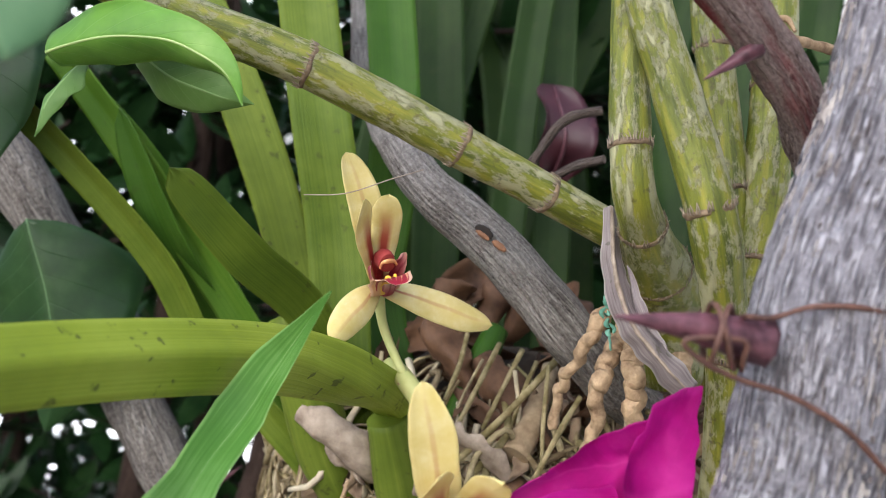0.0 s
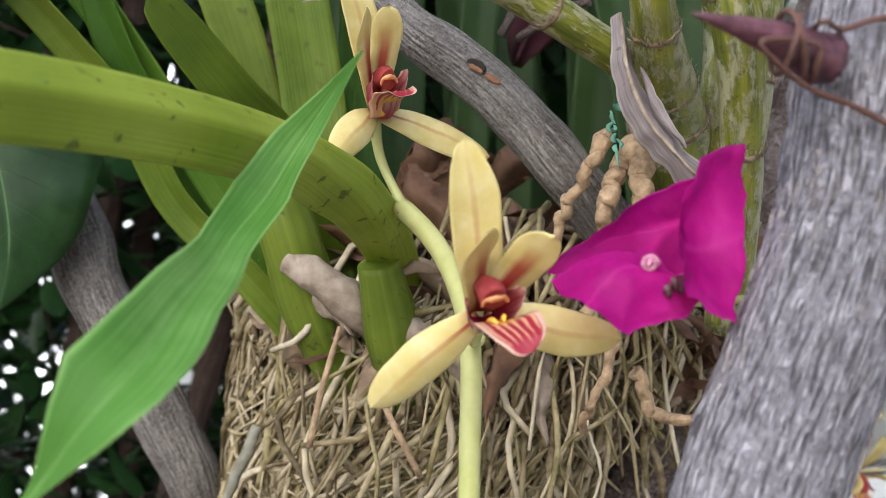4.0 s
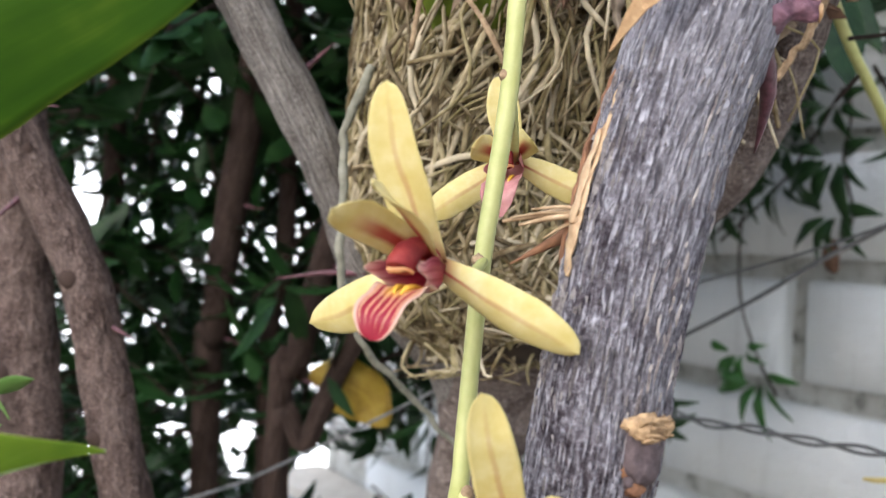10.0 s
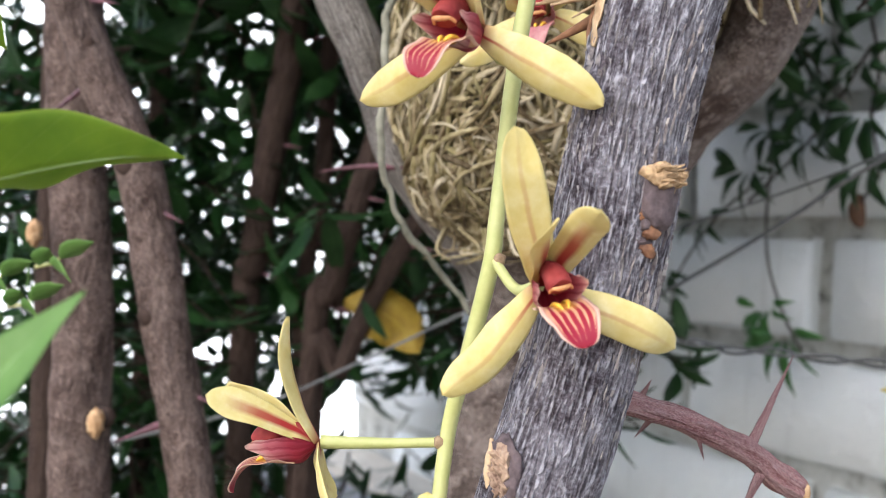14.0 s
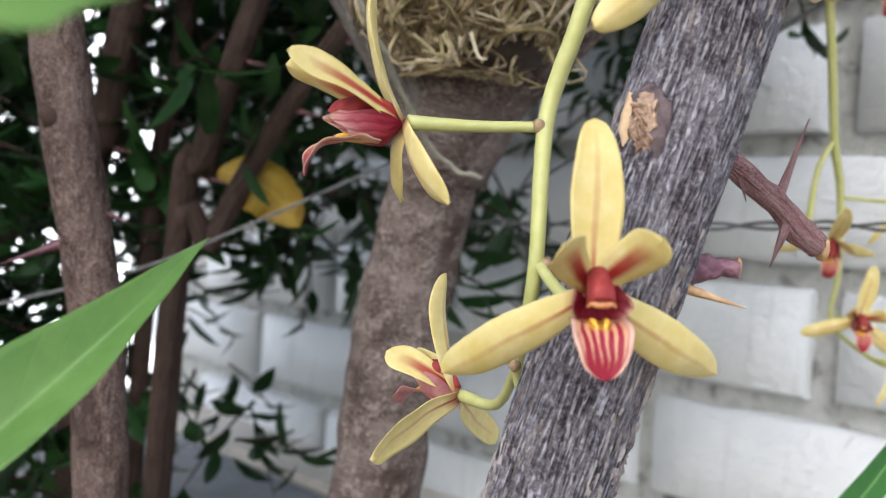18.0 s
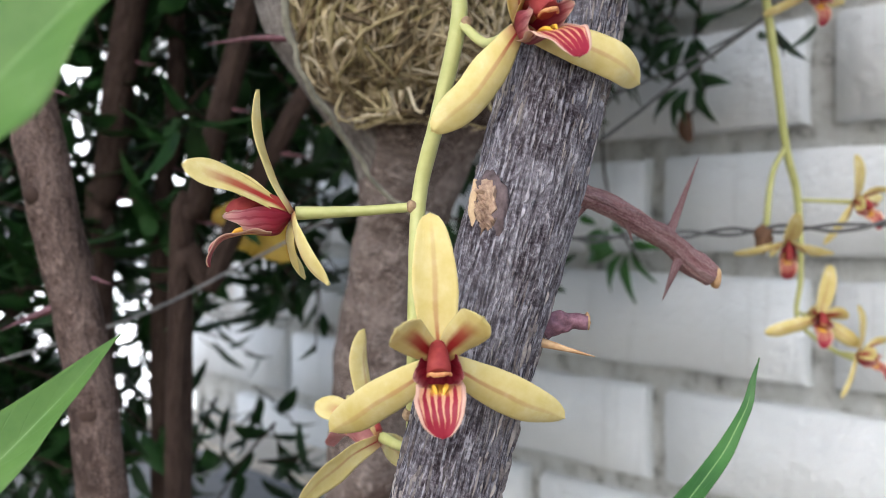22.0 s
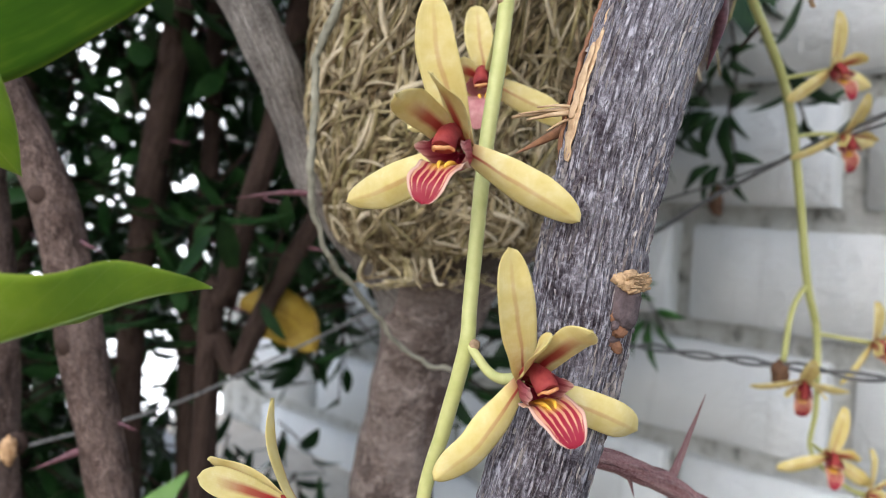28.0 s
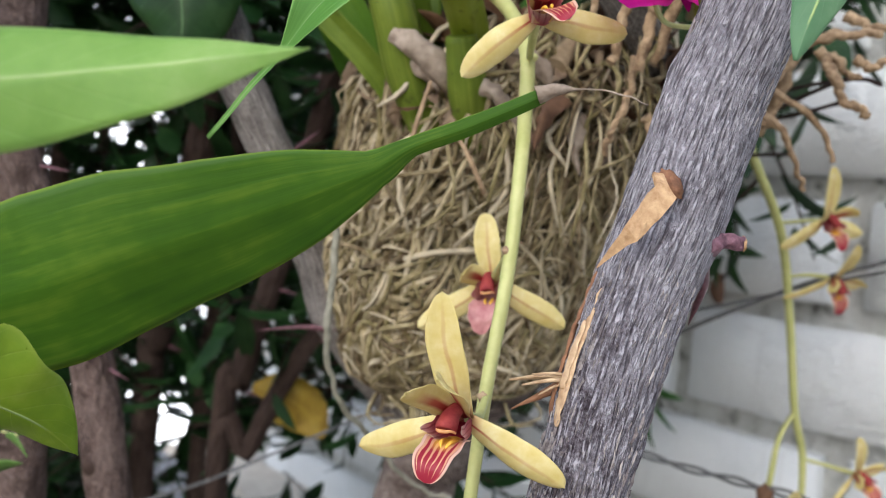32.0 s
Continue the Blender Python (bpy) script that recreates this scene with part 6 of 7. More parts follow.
for pts, r in (([(0.0785, 0.291, 1.5300), (0.0760, 0.288, 1.5266), (0.0735, 0.290, 1.5208), (0.0705, 0.294, 1.5134), (0.069, 0.298, 1.503)], 0.0024), ([(0.084, 0.287, 1.5285), (0.0813, 0.285, 1.5238), (0.0782, 0.282, 1.5189), (0.0764, 0.280, 1.5136), (0.0765, 0.284, 1.502), (0.0745, 0.285, 1.491)], 0.0031), ([(0.086, 0.284, 1.5260), (0.0835, 0.280, 1.5212), (0.0848, 0.280, 1.5144), (0.0845, 0.283, 1.502), (0.082, 0.285, 1.489)], 0.0033), ([(0.0955, 0.285, 1.522), (0.0935, 0.280, 1.5135), (0.090, 0.283, 1.503), (0.088, 0.287, 1.492)], 0.0030),
               ([(0.084, 0.298, 1.495), (0.0815, 0.291, 1.482), (0.0775, 0.290, 1.472), (0.0763, 0.296, 1.4641)], 0.0017), ([(0.098, 0.29, 1.500), (0.1045, 0.282, 1.508), (0.110, 0.283, 1.512)], 0.0025), ([(0.089, 0.30, 1.477), (0.094, 0.30, 1.468), (0.104, 0.30, 1.4665), (0.113, 0.30, 1.468)], 0.0022),
               ([(0.12, 0.33, 1.49), (0.128, 0.325, 1.478), (0.124, 0.33, 1.462), (0.116, 0.33, 1.45)], 0.0022), ([(0.13, 0.34, 1.49), (0.143, 0.335, 1.481), (0.152, 0.34, 1.468), (0.16, 0.35, 1.46)], 0.0018), ([(0.115, 0.35, 1.50), (0.14, 0.345, 1.495), (0.16, 0.345, 1.484), (0.168, 0.345, 1.470)], 0.0019)):
    solo("brown_root", gnarled(pts, r * 0.8, r * 1e5 + pts[0][0] * 1000, 0.0004), ROOT, "thick tan gnarled root", "root", "gnarled roots")
for pts in ([(0.0205, 0.311, 1.4845), (0.0165, 0.312, 1.468), (0.014, 0.315, 1.455)], [(0.0255, 0.325, 1.475), (0.034, 0.31, 1.462), (0.041, 0.312, 1.449)]):
    solo("twig", tube(pts, [0.0006, 0.0009, 0.0009], 5, 6, 0.2, 300), ROOT, "thin dry brown stick among the roots", "twig", "dry sticks")
trnd = random.Random(8)
for k in range(9):
    p = v3(0.0772 + 0.00018 * k + trnd.gauss(0, 0.0005), 0.2805, 1.5355 - 0.0012 * k)
    d = v3(trnd.gauss(0.0002, 0.0009), trnd.gauss(0, 0.0004), trnd.gauss(-0.0018, 0.0006))
    solo("net_thread", crumple(blade([p, p + d * 0.5 + v3(trnd.gauss(0, 0.0004), 0, 0), p + d], trnd.uniform(0.0006, 0.0015), (trnd.gauss(0.7, 0.3), trnd.gauss(0, 0.4), trnd.gauss(0, 0.4)), 4, 4, 0.0002, 0.5, lambda q: 0.35 + 0.65 * math.sin(3.1 * q)), 0.0003, 700, k), THREAD, "frayed sea green plastic netting scrap", "thread", "frayed threads")
FOLD = [(0.0764, 0.2740, 1.5530), (0.0768, 0.2680, 1.5408), (0.0795, 0.2630, 1.5308), (0.0846, 0.2610, 1.5242), (0.0915, 0.2600, 1.5170)]
strip = thing("dry_strip", "withered grey folded leaf hanging from the canes", "dead leaf", "withered strips")
part("blade", crumple(blade(FOLD, 0.0062, [(0.9, 0.1, 0.1), (0.9, -0.1, 0.2), (0.8, -0.1, 0.5), (0.7, -0.1, 0.6), (0.7, -0.1, 0.6)], 12, 12, 0.0003, 0.25, lambda q: (0.45 + 0.55 * min(1, q * 3)) * (0.92 + 0.08 * math.sin(37 * q)), 0.12, 5, 0.9), 0.0004, 300), STRIP, strip)
part("midrib", crumple(tube([tuple(v3(*p) + v3(0.0002, -0.0007, 0)) for p in FOLD], [0.0004, 0.0005, 0.0005, 0.0004, 0.0002], 8, 7, 0.3, 500), 0.0003, 400), DRY, strip, "pale dry midrib along the fold")
part("curled_edge", crumple(blade([tuple(v3(*p) + v3(0.0026, -0.0012, 0.0006)) for p in FOLD[1:4]], 0.0022, (0.7, -0.5, 0.5), 8, 5, 0.0003, 0.8), 0.0004, 400), STRIP, strip, "curled torn edge")
solo("dry_strip", crumple(blade([(0.0770, 0.2700, 1.5400), (0.0775, 0.2690, 1.5330), (0.0805, 0.2670, 1.5265), (0.0850, 0.2660, 1.5215)], 0.0016, (0.7, 0.3, 0.4), 8, 4, 0.0004, 0.6), 0.0004, 300), DRY, "narrow dry tan leaf strip", "dead leaf", "withered strips")
for k in range(9):
    p = v3(trnd.uniform(0.040, 0.080), trnd.uniform(0.352, 0.37), trnd.uniform(1.512, 1.534))
    d = v3(trnd.gauss(0, 1), trnd.gauss(-0.2, 0.3), trnd.gauss(0, 0.6))
    d *= 0.013 / np.linalg.norm(d)
    solo("dead_leaf", crumple(blade([p - d, p + v3(0, -0.004, 0.003), p + d], trnd.uniform(0.010, 0.016), (trnd.gauss(0, 0.5), trnd.gauss(0, 0.5), 1), 7, 8, 0.0005, 0.8, egg(0.3, 0.5, 0), 0.2), 0.002, 130, k), RUST, "curled dark brown dead leaf under the canes", "leaf", "dead leaves under the canes")
purple = thing("dark_leaf", "dark purple withered leaf behind the canes", "leaf")
part("blade", crumple(blade([(0.0711, 0.4, 1.5665), (0.0751, 0.39, 1.5818), (0.0709, 0.4, 1.6002)], 0.020, (0.9, 0.1, -0.3), 8, 10, 0.0006, 0.5, egg(0.2, 0.5, 0), 0.2, 2), 0.003, 60), plain_mat("dark purple leaf", (0.018, 0.004, 0.008), (0.065, 0.018, 0.026), 90, 0.5, 0.0006, 0.1), purple)
part("midrib", tube([(0.071, 0.398, 1.5664), (0.0749, 0.388, 1.5816), (0.0708, 0.398, 1.5999)], [0.0006, 0.0006, 0.0002], 8, 6), THORN, purple)


# Old sheaths, cut cane and straws under the flowers
solo("sheath_stump", crumple(tube([(0.007, 0.318, 1.4995), (0.0144, 0.316, 1.4957), (0.0223, 0.318, 1.4899), (0.03, 0.324, 1.4823)], [0.0030, 0.0042, 0.0046, 0.0040], 9, 18, 0.25, 160), 0.0008, 260), DRY, "withered brown leaf base stump", "dead leaf", "dry sheaths")
solo("cut_cane", crumple(tube([(0.0703, 0.335, 1.5124), (0.0656, 0.322, 1.5012), (0.0611, 0.314, 1.4923)], [0.0022, 0.0032, 0.0036], 9, 18, 0.15, 200), 0.0005, 260), SCRAP, "dry tan hollow cane stub", "cane")
solo("sheath_strip", crumple(blade([(0.0448, 0.312, 1.4977), (0.0528, 0.31, 1.4935), (0.0608, 0.312, 1.4864)], 0.0065, (0.3, -0.4, 0.9), 8, 8, 0.0006, 0.5, lambda s: 0.8 + 0.2 * math.sin(19 * s), 0.2, 3), 0.0012, 200), DRY, "grey fibrous sheath strip over the roots", "dead leaf", "dry sheaths")
solo("green_shoot", tube([(0.0554, 0.345, 1.5211), (0.0503, 0.338, 1.5097), (0.045, 0.332, 1.4972)], [0.0036, 0.0040, 0.0036], 9, 14, 0.06, 100), STRAP_DEEP, "short smooth green shoot behind the straws", "shoot")
for pts, r in (([(0.0477, 0.33, 1.5212), (0.046, 0.322, 1.5129), (0.0429, 0.318, 1.5045)], 0.0007), ([(0.0562, 0.328, 1.5187), (0.0514, 0.318, 1.5092), (0.0465, 0.316, 1.4985)], 0.0008), ([(0.0719, 0.326, 1.5165), (0.0595, 0.314, 1.5037), (0.0472, 0.312, 1.4907)], 0.0010), ([(0.0623, 0.33, 1.5172), (0.058, 0.322, 1.509), (0.0528, 0.318, 1.4977)], 0.0007), ([(0.0661, 0.328, 1.5145), (0.0624, 0.32, 1.5065), (0.0585, 0.318, 1.4936)], 0.0006), ([(0.0299, 0.318, 1.4997), (0.0296, 0.314, 1.4917), (0.0308, 0.316, 1.4813)], 0.0006), ([(0.0351, 0.318, 1.497), (0.0348, 0.314, 1.4891), (0.0374, 0.316, 1.4802)], 0.0007), ([(0.0761, 0.31, 1.5085), (0.0705, 0.305, 1.4993), (0.0654, 0.305, 1.4882)], 0.0008)):
    solo("straw", tube(pts, [r, r * 0.95, r * 0.8], 7, 7, 0.25, 260), STRAW, "single pale dry root straw", "root", "pale straws")

# Brown roots and thin dead stems beside the branch
for n, (pts, r) in enumerate((([(0.1557, 0.335, 1.5083), (0.1585, 0.33, 1.5), (0.1623, 0.33, 1.4915), (0.1685, 0.33, 1.4881), (0.1721, 0.33, 1.4861)], 0.0021), ([(0.1471, 0.345, 1.5111), (0.1582, 0.34, 1.5136), (0.1758, 0.335, 1.5161)], 0.0024), ([(0.1501, 0.35, 1.509), (0.1432, 0.35, 1.4992), (0.1392, 0.355, 1.488)], 0.0036), ([(0.1585, 0.335, 1.5069), (0.1633, 0.33, 1.5013), (0.1675, 0.33, 1.4987)], 0.0016), ([(0.1689, 0.335, 1.5057), (0.172, 0.33, 1.5026), (0.1775, 0.33, 1.5063)], 0.0018), ([(0.1674, 0.345, 1.5227), (0.1737, 0.34, 1.5194), (0.1818, 0.335, 1.5162)], 0.0020), ([(0.139, 0.36, 1.4842), (0.1422, 0.35, 1.4831), (0.1465, 0.345, 1.481)], 0.0016), ([(0.1521, 0.36, 1.5032), (0.15, 0.36, 1.4925), (0.1453, 0.365, 1.4797)], 0.0030))):
    solo("brown_root", gnarled(pts, r, 40 + n, 0.0006), ROOT, "rust tan gnarled root in front of the wall", "root", "gnarled roots")
for pts in ([(0.1484, 0.37, 1.4872), (0.1611, 0.365, 1.4956), (0.1705, 0.36, 1.5009)], [(0.1507, 0.37, 1.4863), (0.1657, 0.37, 1.4908), (0.1774, 0.365, 1.4951)], [(0.1477, 0.37, 1.4954), (0.165, 0.365, 1.5006), (0.1799, 0.36, 1.5033), (0.1886, 0.36, 1.5018)], [(0.1548, 0.4, 1.4744), (0.1713, 0.4, 1.4761)], [(0.1568, 0.42, 1.4555), (0.1646, 0.42, 1.4648)]):
    solo("twig", tube(pts, 0.0008, 6, 6, 0.3, 300), BARK_DARK, "thin dark dead stem before the wall", "twig", "thin dead stems")

# Fine dry bits in the clump
solo("fibre", tube([(0.0128, 0.272, 1.5518), (0.022, 0.268, 1.5523), (0.0312, 0.268, 1.5557), (0.0373, 0.272, 1.5583)], 0.00013, 6, 5), DRY, "single pale fibre stretched across a flower", "fibre")
solo("twig", tube([(0.1302, 0.29, 1.5901), (0.121, 0.285, 1.5907), (0.1133, 0.28, 1.591), (0.1096, 0.28, 1.5942), (0.112, 0.28, 1.5951), (0.1133, 0.278, 1.592)], [0.0012, 0.0011, 0.001, 0.0008, 0.0006, 0.0004], 7, 8, 0.3, 300), ROOT, "dry curled twig end beside the branch", "twig", "dry sticks")
solo("twig", tube([(0.0594, 0.34, 1.5619), (0.0644, 0.335, 1.571), (0.0707, 0.33, 1.579), (0.0797, 0.33, 1.5816)], 0.0013, 7, 8, 0.25, 300), BARK_TREE, "bent brown stem behind the cane", "twig", "dry sticks")
solo("twig", tube([(0.0642, 0.34, 1.5612), (0.0727, 0.33, 1.5662), (0.0804, 0.325, 1.5682)], 0.0012, 7, 8, 0.25, 300), BARK_TREE, "bent brown stem behind the cane", "twig", "dry sticks")

# Reddish thorny branch at the top
tb = thing("thorny_branch", "brown and crimson thorny branch crossing behind the grey one", "branch")
part("bark", tube([(0.052, 0.205, 1.622), (0.0670, 0.2155, 1.6020), (0.0840, 0.226, 1.5880), (0.1020, 0.240, 1.5730), (0.1130, 0.256, 1.5600), (0.135, 0.28, 1.535)], [0.0040, 0.0041, 0.0042, 0.0045, 0.0047, 0.005], 10, 20, 0.16, 190), BARK_CRIMSON, tb)
part("thorn", spike((0.0935, 0.2310, 1.5775), (0.0843, 0.228, 1.5712), 0.0017), THORN, tb)

# Magenta bract flower
boug = thing("bougainvillea_flower", "magenta papery bracts round small dried flowers", "flower")
def bract(corners, bulge, bow, seed):
    """A papery bract between four corners, its edges bowed outwards and its middle hollow or raised."""
    a, b, c, d = [v3(*p) for p in corners]
    mid = (a + b + c + d) / 4
    nor = np.cross(c - a, d - b)
    nor /= np.linalg.norm(nor)
    bm = bmesh.new()
    uv = bm.loops.layers.uv.verify()
    n = 22
    grid = []
    for i in range(n + 1):
        row = []
        for k in range(n + 1):
            u, w = i / n, k / n
            p = a * (1 - u) * (1 - w) + b * u * (1 - w) + c * u * w + d * (1 - u) * w
            eu, ew = 4 * u * (1 - u), 4 * w * (1 - w)
            p = p + (p - mid) * bow * max(eu * (1 - ew), ew * (1 - eu)) + nor * bulge * eu * ew
            row.append((bm.verts.new(p), (2 * w - 1, u)))
        grid.append(row)
    for i in range(n):
        for k in range(n):
            four = (grid[i][k], grid[i + 1][k], grid[i + 1][k + 1], grid[i][k + 1])
            f = bm.faces.new([q[0] for q in four])
            f.smooth = True
            for loop, q in zip(f.loops, four):
                loop[uv].uv = q[1]
    crumple(crumple(crumple(bm, 0.0022, 95, seed), 0.0010, 210, seed + 4), 0.0004, 480, seed)
    bmesh.ops.solidify(bm, geom=bm.faces[:], thickness=0.0003)
    return bm


part("bract", bract([(0.0800, 0.2330, 1.5010), (0.0548, 0.2297, 1.5007), (0.0609, 0.2290, 1.5053), (0.0790, 0.2275, 1.5172)], 0.002, 0.05, 1.0), MAGENTA, boug)
part("bract", bract([(0.0748, 0.2205, 1.5143), (0.0862, 0.2290, 1.5215), (0.0815, 0.2160, 1.4945), (0.0728, 0.2105, 1.5005)], 0.003, 0.14, 5.0), MAGENTA, boug)
part("bract", bract([(0.0560, 0.2245, 1.4992), (0.0722, 0.2300, 1.5050), (0.0785, 0.2215, 1.4965), (0.0655, 0.2125, 1.4932)], -0.004, 0.08, 9.0), MAGENTA, boug)
part("bract", bract([(0.0815, 0.2290, 1.5070), (0.0858, 0.2285, 1.5040), (0.0834, 0.2265, 1.4958), (0.0790, 0.2250, 1.4985)], 0.001, 0.1, 3.0), MAGENTA, boug)
PINK = plain_mat("pale pink floret", (0.30, 0.04, 0.13), (0.66, 0.36, 0.46), 900, 0.6)
curl = [(0.0700 + 0.0013 * (1 - k / 17) * math.cos(k * 0.75), 0.2195 - 0.0001 * k, 1.5030 + 0.0012 * (1 - k / 17) * math.sin(k * 0.75)) for k in range(15)]
part("flower_tube", tube([(0.0735, 0.229, 1.5005), (0.0715, 0.2245, 1.5025)] + curl, [0.0003, 0.0004] + [0.00042] * 15, 4, 7, 0.4, 900), PINK, boug, "pale curled floret")
for k in range(4):
    part("flower_tube", lump((0.0722 + 0.0009 * k, 0.2170 - 0.0004 * (k % 2), 1.4993 + 0.0008 * (k % 2) + 0.0003 * k), (0.0007, 0.0007, 0.0010), 0.5, 5, 2), THORN, boug, "dried dark floret")
part("stalk", tube([(0.0740, 0.2285, 1.498), (0.082, 0.245, 1.496), (0.096, 0.250, 1.497)], 0.0007, 6, 6), STALK, boug)

# Leaves close to the camera
def crumple_mesh(me, amount, freq):
    for v in me.vertices:
        v.co += noise.noise_vector(v.co * freq) * amount


def near_leaf(pts, width, across, material, label, shape=taper, cup=0.15, keel=0.1, wave=0.05, cells=12, name="leaf"):
    t = thing(name, label, "leaf", "foreground leaves")
    b = part("blade", blade(pts, width, across, 10, cells, 0.0005, cup, shape, wave, 3.0, keel), material, t)
    crumple_mesh(b.data, width * 0.045, 1.1 / width)
    ribs = {LEAF_SOFT: RIB_SOFT, LEAF_PALE: RIB_PALE, LEAF_CURL: RIB_SOFT, LEAF_CREEPER: RIB_SOFT, LEAF_LIME: RIB_PALE, LEAF_GREYGREEN: RIB_PALE, LEAF_FRESH: RIB_PALE, LEAF_DARK: RIB_DARK}
    if material in ribs:
        rib = part("midrib", tube(pts, [0.0004] + [0.00034] * (len(pts) - 2) + [0.00015], 10, 6), ribs[material], t, "pale midrib")
        crumple_mesh(rib.data, width * 0.045, 1.1 / width)
    return t


BIG_WIDTHS = (0.028, 0.034, 0.0365, 0.036, 0.033, 0.0265, 0.0175, 0.0078, 0.0042, 0.0042, 0.0032)
big = near_leaf([(-0.1061, 0.165, 1.4058), (-0.08, 0.168, 1.4132), (-0.054, 0.172, 1.421), (-0.0437, 0.172, 1.4251), (-0.0283, 0.172, 1.4321), (-0.0128, 0.172, 1.4384), (0.0025, 0.172, 1.4449), (0.0147, 0.172, 1.4507), (0.0212, 0.172, 1.4556), (0.0308, 0.172, 1.4601), (0.0439, 0.172, 1.467)], 0.0365, (-0.33, -0.3, 0.9), LEAF_BIG, "long deep green leaf with a withered brown tip", lambda s: float(np.interp(s * 10, range(11), BIG_WIDTHS)) / 0.0365, 0.08, 0.12, 0.03, 18)
part("withered_tip", crumple(blade([(0.0432, 0.1718, 1.4667), (0.0465, 0.1716, 1.4682), (0.0498, 0.172, 1.4688), (0.0568, 0.172, 1.4688), (0.0635, 0.172, 1.4672)], 0.0040, (0, -0.4, 0.9), 6, 4, 0.0004, 0.5, lambda s: max(0.08, 1 - s * 1.6)), 0.0004, 400), DRY, big, "curled brown leaf tip")
near_leaf([(-0.071, 0.140, 1.3560), (-0.0402, 0.150, 1.3660), (-0.0247, 0.156, 1.3708), (-0.0144, 0.164, 1.3738), (-0.0066, 0.172, 1.3743)], 0.0220, (0.15, -0.85, 0.5), LEAF_LIME, "lime green pointed leaf with a wavy edge", lambda s: taper(s, 0.0), 0.15, 0.3, 0.1)
near_leaf([(-0.060, 0.150, 1.4125), (-0.052, 0.156, 1.4080), (-0.0445, 0.165, 1.4005), (-0.0395, 0.176, 1.3920)], 0.0230, (0.8, -0.1, 0.55), LEAF_LIME, "yellowing lime leaf hanging down", lambda s: taper(s, 0.25), 0.15, 0.2, 0.14)
near_leaf([(0.103, 0.150, 1.532), (0.097, 0.155, 1.519), (0.0930, 0.158, 1.5085), (0.0915, 0.16, 1.5010), (0.0905, 0.16, 1.4930), (0.0886, 0.16, 1.4840), (0.0861, 0.16, 1.4750)], 0.0160, (1, -0.15, 0.1), LEAF_GREYGREEN, "grey green leaf hanging beside the branch", lambda s: float(np.interp(s, (0, 0.2, 0.45, 0.65, 0.8, 0.92, 1), (0.3, 0.75, 1, 0.85, 0.55, 0.28, 0.05))), 0.15, 0.2, 0.12)
near_leaf([(-0.064, 0.171, 1.2540), (-0.0485, 0.181, 1.2727), (-0.0376, 0.191, 1.2852), (-0.0265, 0.201, 1.2990)], 0.0150, (0.75, -0.45, -0.45), LEAF_SOFT, "soft green pointed leaf", lambda s: taper(s, 0.0), 0.15, 0.35, 0.05)
near_leaf([(-0.0293, 0.11, 1.3139), (-0.0255, 0.113, 1.3201), (-0.0218, 0.117, 1.3266), (-0.017, 0.121, 1.3342), (-0.0116, 0.124, 1.3414), (-0.0058, 0.127, 1.349), (0.0004, 0.129, 1.3561)], 0.0185, (0.75, -0.35, -0.5), LEAF_SOFT, "broad soft green leaf close by", lambda s: float(np.interp(s, (0, 0.2, 0.4, 0.6, 0.75, 0.88, 1), (0.9, 1, 0.95, 0.75, 0.5, 0.25, 0.02))), 0.12, 0.25, 0.16)
near_leaf([(0.046, 0.162, 1.240), (0.0630, 0.172, 1.2615), (0.0780, 0.18, 1.2752), (0.0860, 0.1845, 1.2850), (0.0900, 0.1878, 1.2945)], 0.0064, (0.6, -0.5, -0.55), LEAF_CREEPER, "thin grass like blade", lambda s: max(0.02, 1 - s) ** 0.8, 0.1, 0.4)
near_leaf([(-0.024, 0.200, 1.4560), (-0.008, 0.193, 1.4750), (0.0008, 0.193, 1.4865), (0.0040, 0.208, 1.4945), (0.0070, 0.225, 1.5020), (0.0116, 0.236, 1.5107), (0.0167, 0.238, 1.5203), (0.0216, 0.234, 1.5279), (0.0266, 0.228, 1.5340)], 0.0168, (0.72, -0.45, -0.5), LEAF_CURL, "twisted mid green leaf with a pale edge", lambda s: float(np.interp(s, (0, 0.12, 0.19, 0.25, 0.375, 0.5, 0.625, 0.75, 0.88, 1), (0.07, 0.1, 0.55, 0.85, 0.66, 0.5, 0.64, 0.5, 0.2, 0.02))), 0.15, 0.3)
near_leaf([(-0.028, 0.155, 1.587), (-0.009, 0.16, 1.579), (0.000, 0.162, 1.568), (0.0040, 0.163, 1.557)], 0.022, (0.6, -0.2, 0.7), LEAF_GREYGREEN, "broad grey green leaf at the top", lambda s: egg(0.3, 0.5, 0)(s), 0.15, 0.15)
near_leaf([(-0.0389, 0.262, 1.577), (-0.0249, 0.256, 1.5793), (-0.0112, 0.252, 1.5783), (-0.0006, 0.25, 1.5737), (0.0046, 0.25, 1.5664)], 0.0125, (0.12, -0.4, 0.9), LEAF_FRESH, "folded fresh green leaf below the cane", lambda s: taper(0.12 + 0.88 * s, 0.2), 0.55, 0.25, 0.16)
near_leaf([(-0.0242, 0.272, 1.5799), (-0.0149, 0.27, 1.5739), (-0.0058, 0.268, 1.5709), (0.0019, 0.268, 1.5694)], 0.0125, (0.5, -0.3, 0.8), LEAF_SOFT, "dull green leaf under the folded one", lambda s: taper(0.1 + 0.9 * s, 0.1), 0.3, 0.2, 0.1)
near_leaf([(-0.0342, 0.27, 1.5781), (-0.0373, 0.268, 1.5729), (-0.0398, 0.266, 1.5672), (-0.0417, 0.265, 1.5602)], 0.0085, (0.9, -0.3, 0.3), LEAF_SOFT, "small green leaf by the cane", lambda s: taper(s, 0.1), 0.2, 0.2, 0.1)
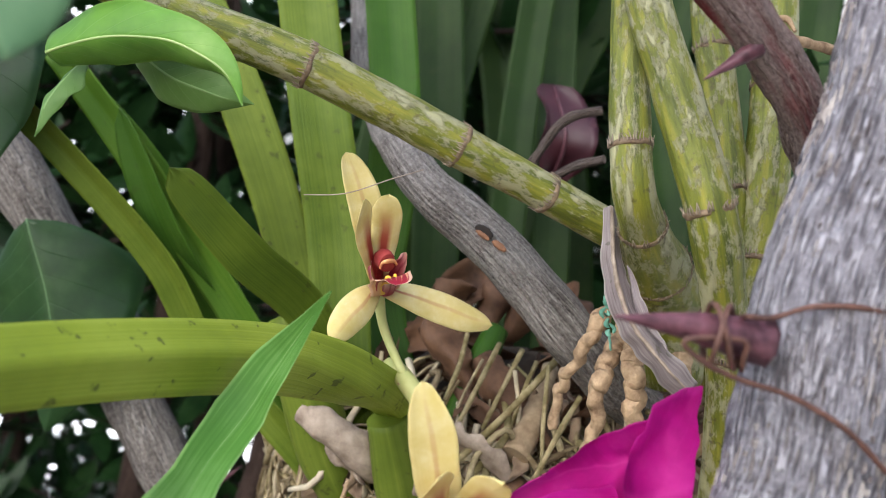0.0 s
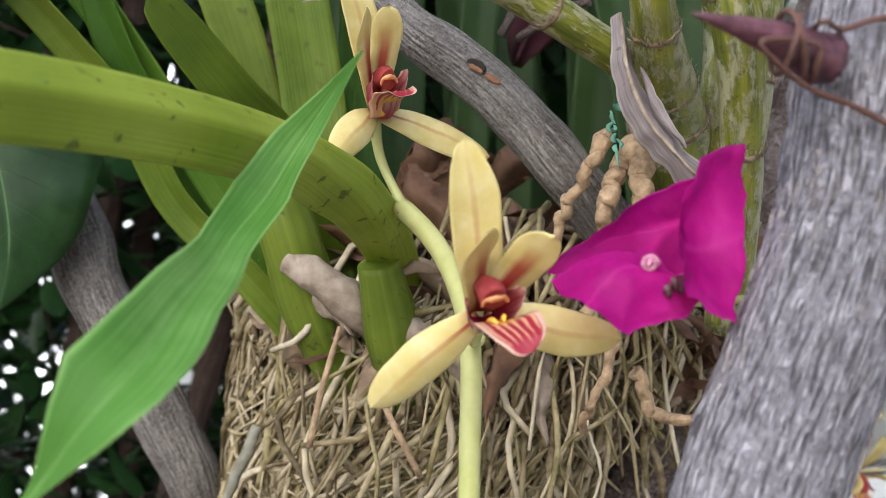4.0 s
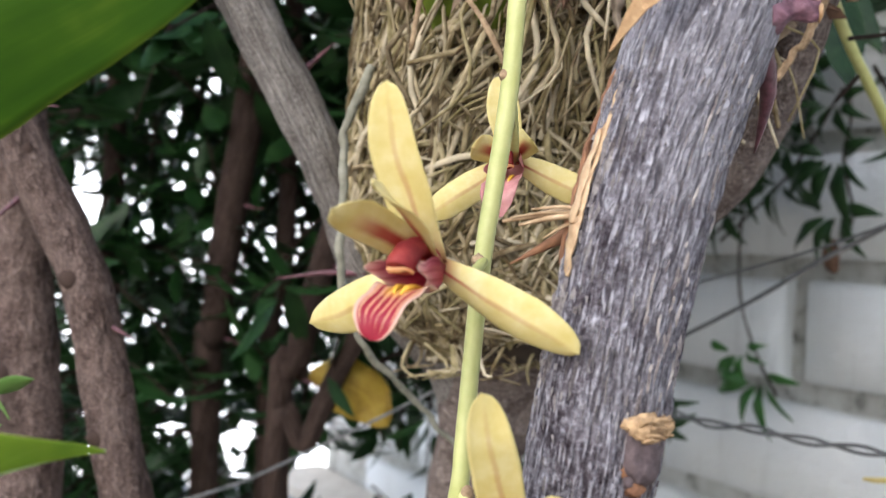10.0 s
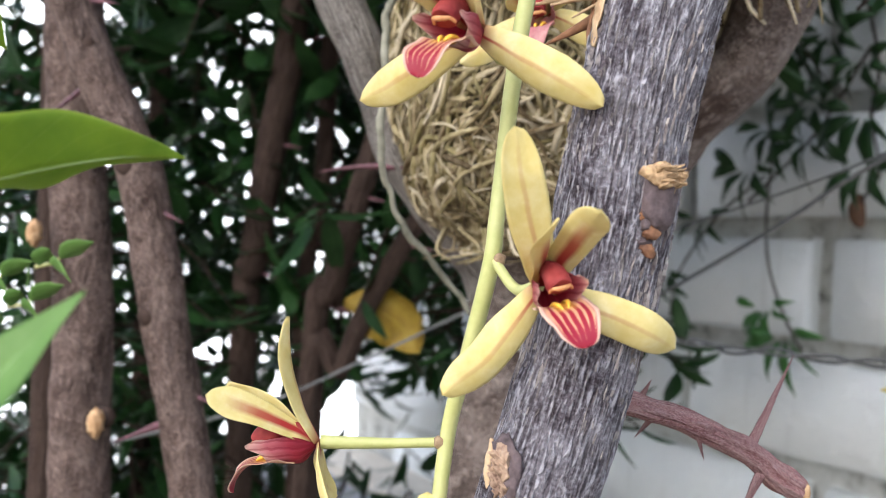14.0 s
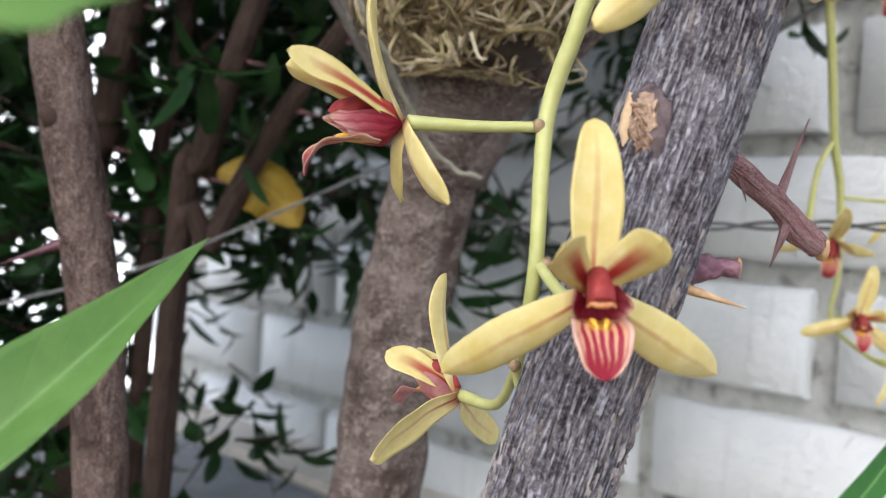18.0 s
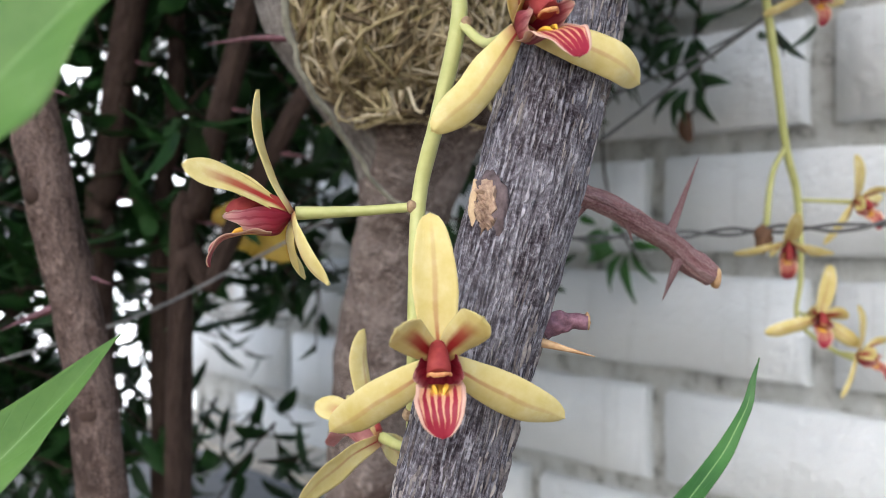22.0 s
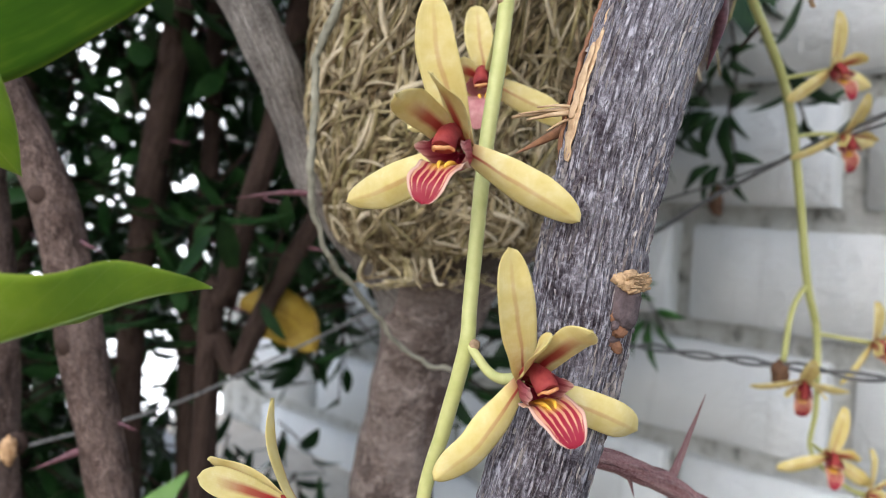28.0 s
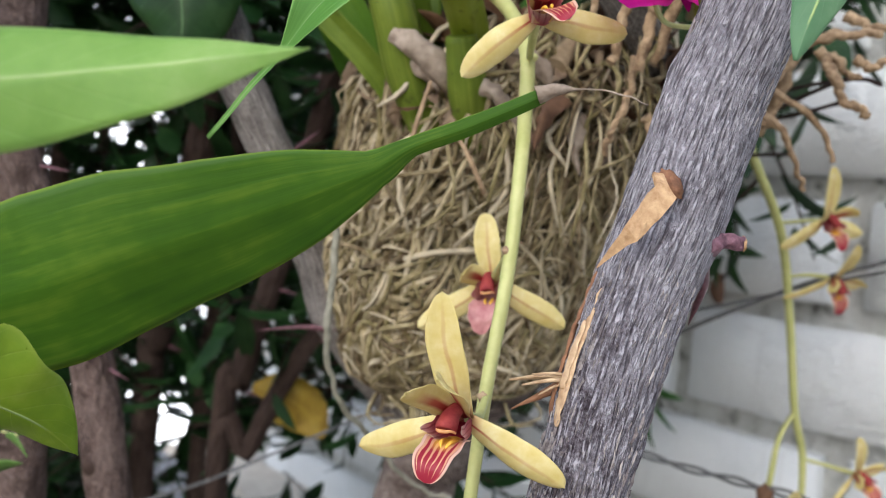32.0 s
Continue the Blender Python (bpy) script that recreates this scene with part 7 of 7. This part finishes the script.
near_leaf([(-0.082, 0.35, 1.545), (-0.076, 0.35, 1.525), (-0.073, 0.35, 1.503), (-0.0745, 0.352, 1.482)], 0.052, (1, -0.1, 0), LEAF_DARK, "large dark glossy leaf hanging", lambda s: taper(s, 0.0), 0.15, 0.25, 0.06)
near_leaf([(-0.085, 0.30, 1.60), (-0.075, 0.30, 1.575), (-0.072, 0.30, 1.55)], 0.036, (1, -0.1, 0), LEAF_DARK, "large dark leaf above", lambda s: taper(s, 0.0), 0.15, 0.25, 0.06)

near_leaf([(-0.0534, 0.105, 1.4521), (-0.0384, 0.11, 1.4558), (-0.0212, 0.115, 1.4591), (-0.0063, 0.118, 1.4621), (0.0082, 0.12, 1.465)], 0.0172, (0.05, 0.35, 0.9), LEAF_PALE, "broad pale green pointed leaf close by", lambda s: taper(s, 0.0), 0.1, 0.2, 0.06)

# Bricks of the wall, each its own piece
def brick_mesh(rnd):
    bm = bmesh.new()
    L, H, D = BRICK_RUN - 0.020, COURSE - 0.018, 0.012
    nx, nz = 9, 4
    top = {}
    for i in range(nx + 1):
        for k in range(nz + 1):
            x, z = L * i / nx, -H + H * k / nz
            edge = min(min(i, nx - i) / 1.0, min(k, nz - k) / 1.0)
            o = (0.0 if edge == 0 else 0.0075) + 0.0008 * rnd.uniform(-1, 1)
            x += rnd.uniform(-1, 1) * 0.0012 if i in (0, nx) else 0
            z += rnd.uniform(-1, 1) * 0.0012 if k in (0, nz) else 0
            if i in (1, nx - 1):
                x = L * (0.012 if i == 1 else 0.988)
            if k in (1, nz - 1):
                z = -H * 0.955 if k == 1 else -H * 0.045
            top[i, k] = bm.verts.new((x, -o, z))
    for i in range(nx):
        for k in range(nz):
            bm.faces.new((top[i, k], top[i + 1, k], top[i + 1, k + 1], top[i, k + 1])).smooth = True
    ring = [(i, 0) for i in range(nx)] + [(nx, k) for k in range(nz)] + [(i, nz) for i in range(nx, 0, -1)] + [(0, k) for k in range(nz, 0, -1)]
    low = [bm.verts.new((top[q].co.x, D, top[q].co.z)) for q in ring]
    for a in range(len(ring)):
        b = (a + 1) % len(ring)
        bm.faces.new((top[ring[b]], top[ring[a]], low[a], low[b]))
    me = bpy.data.meshes.new("brick")
    bm.to_mesh(me)
    bm.free()
    me.materials.append(BRICK)
    return me


rnd = random.Random(4)
meshes = [brick_mesh(rnd) for _ in range(6)]
turn = Matrix(((WALL_ALONG[0], -WALL_OUT[0], 0, 0), (WALL_ALONG[1], -WALL_OUT[1], 0, 0), (0, 0, 1, 0), (0, 0, 0, 1)))
for row in range(-8, 6):
    for col in range(-3, 4):
        s = col * BRICK_RUN + (0 if row % 2 == 0 else BRICK_RUN / 2) + rnd.uniform(-0.002, 0.002)
        ob = new("brick", rnd.choice(meshes))
        ob.matrix_world = Matrix.Translation(wall_point(s, rnd.uniform(-0.0012, 0.0012), TOP_COURSE - row * COURSE)) @ turn @ pose(0, 0, 0, 0, rnd.uniform(-0.3, 0.3), 0)
        ob.parent = wall
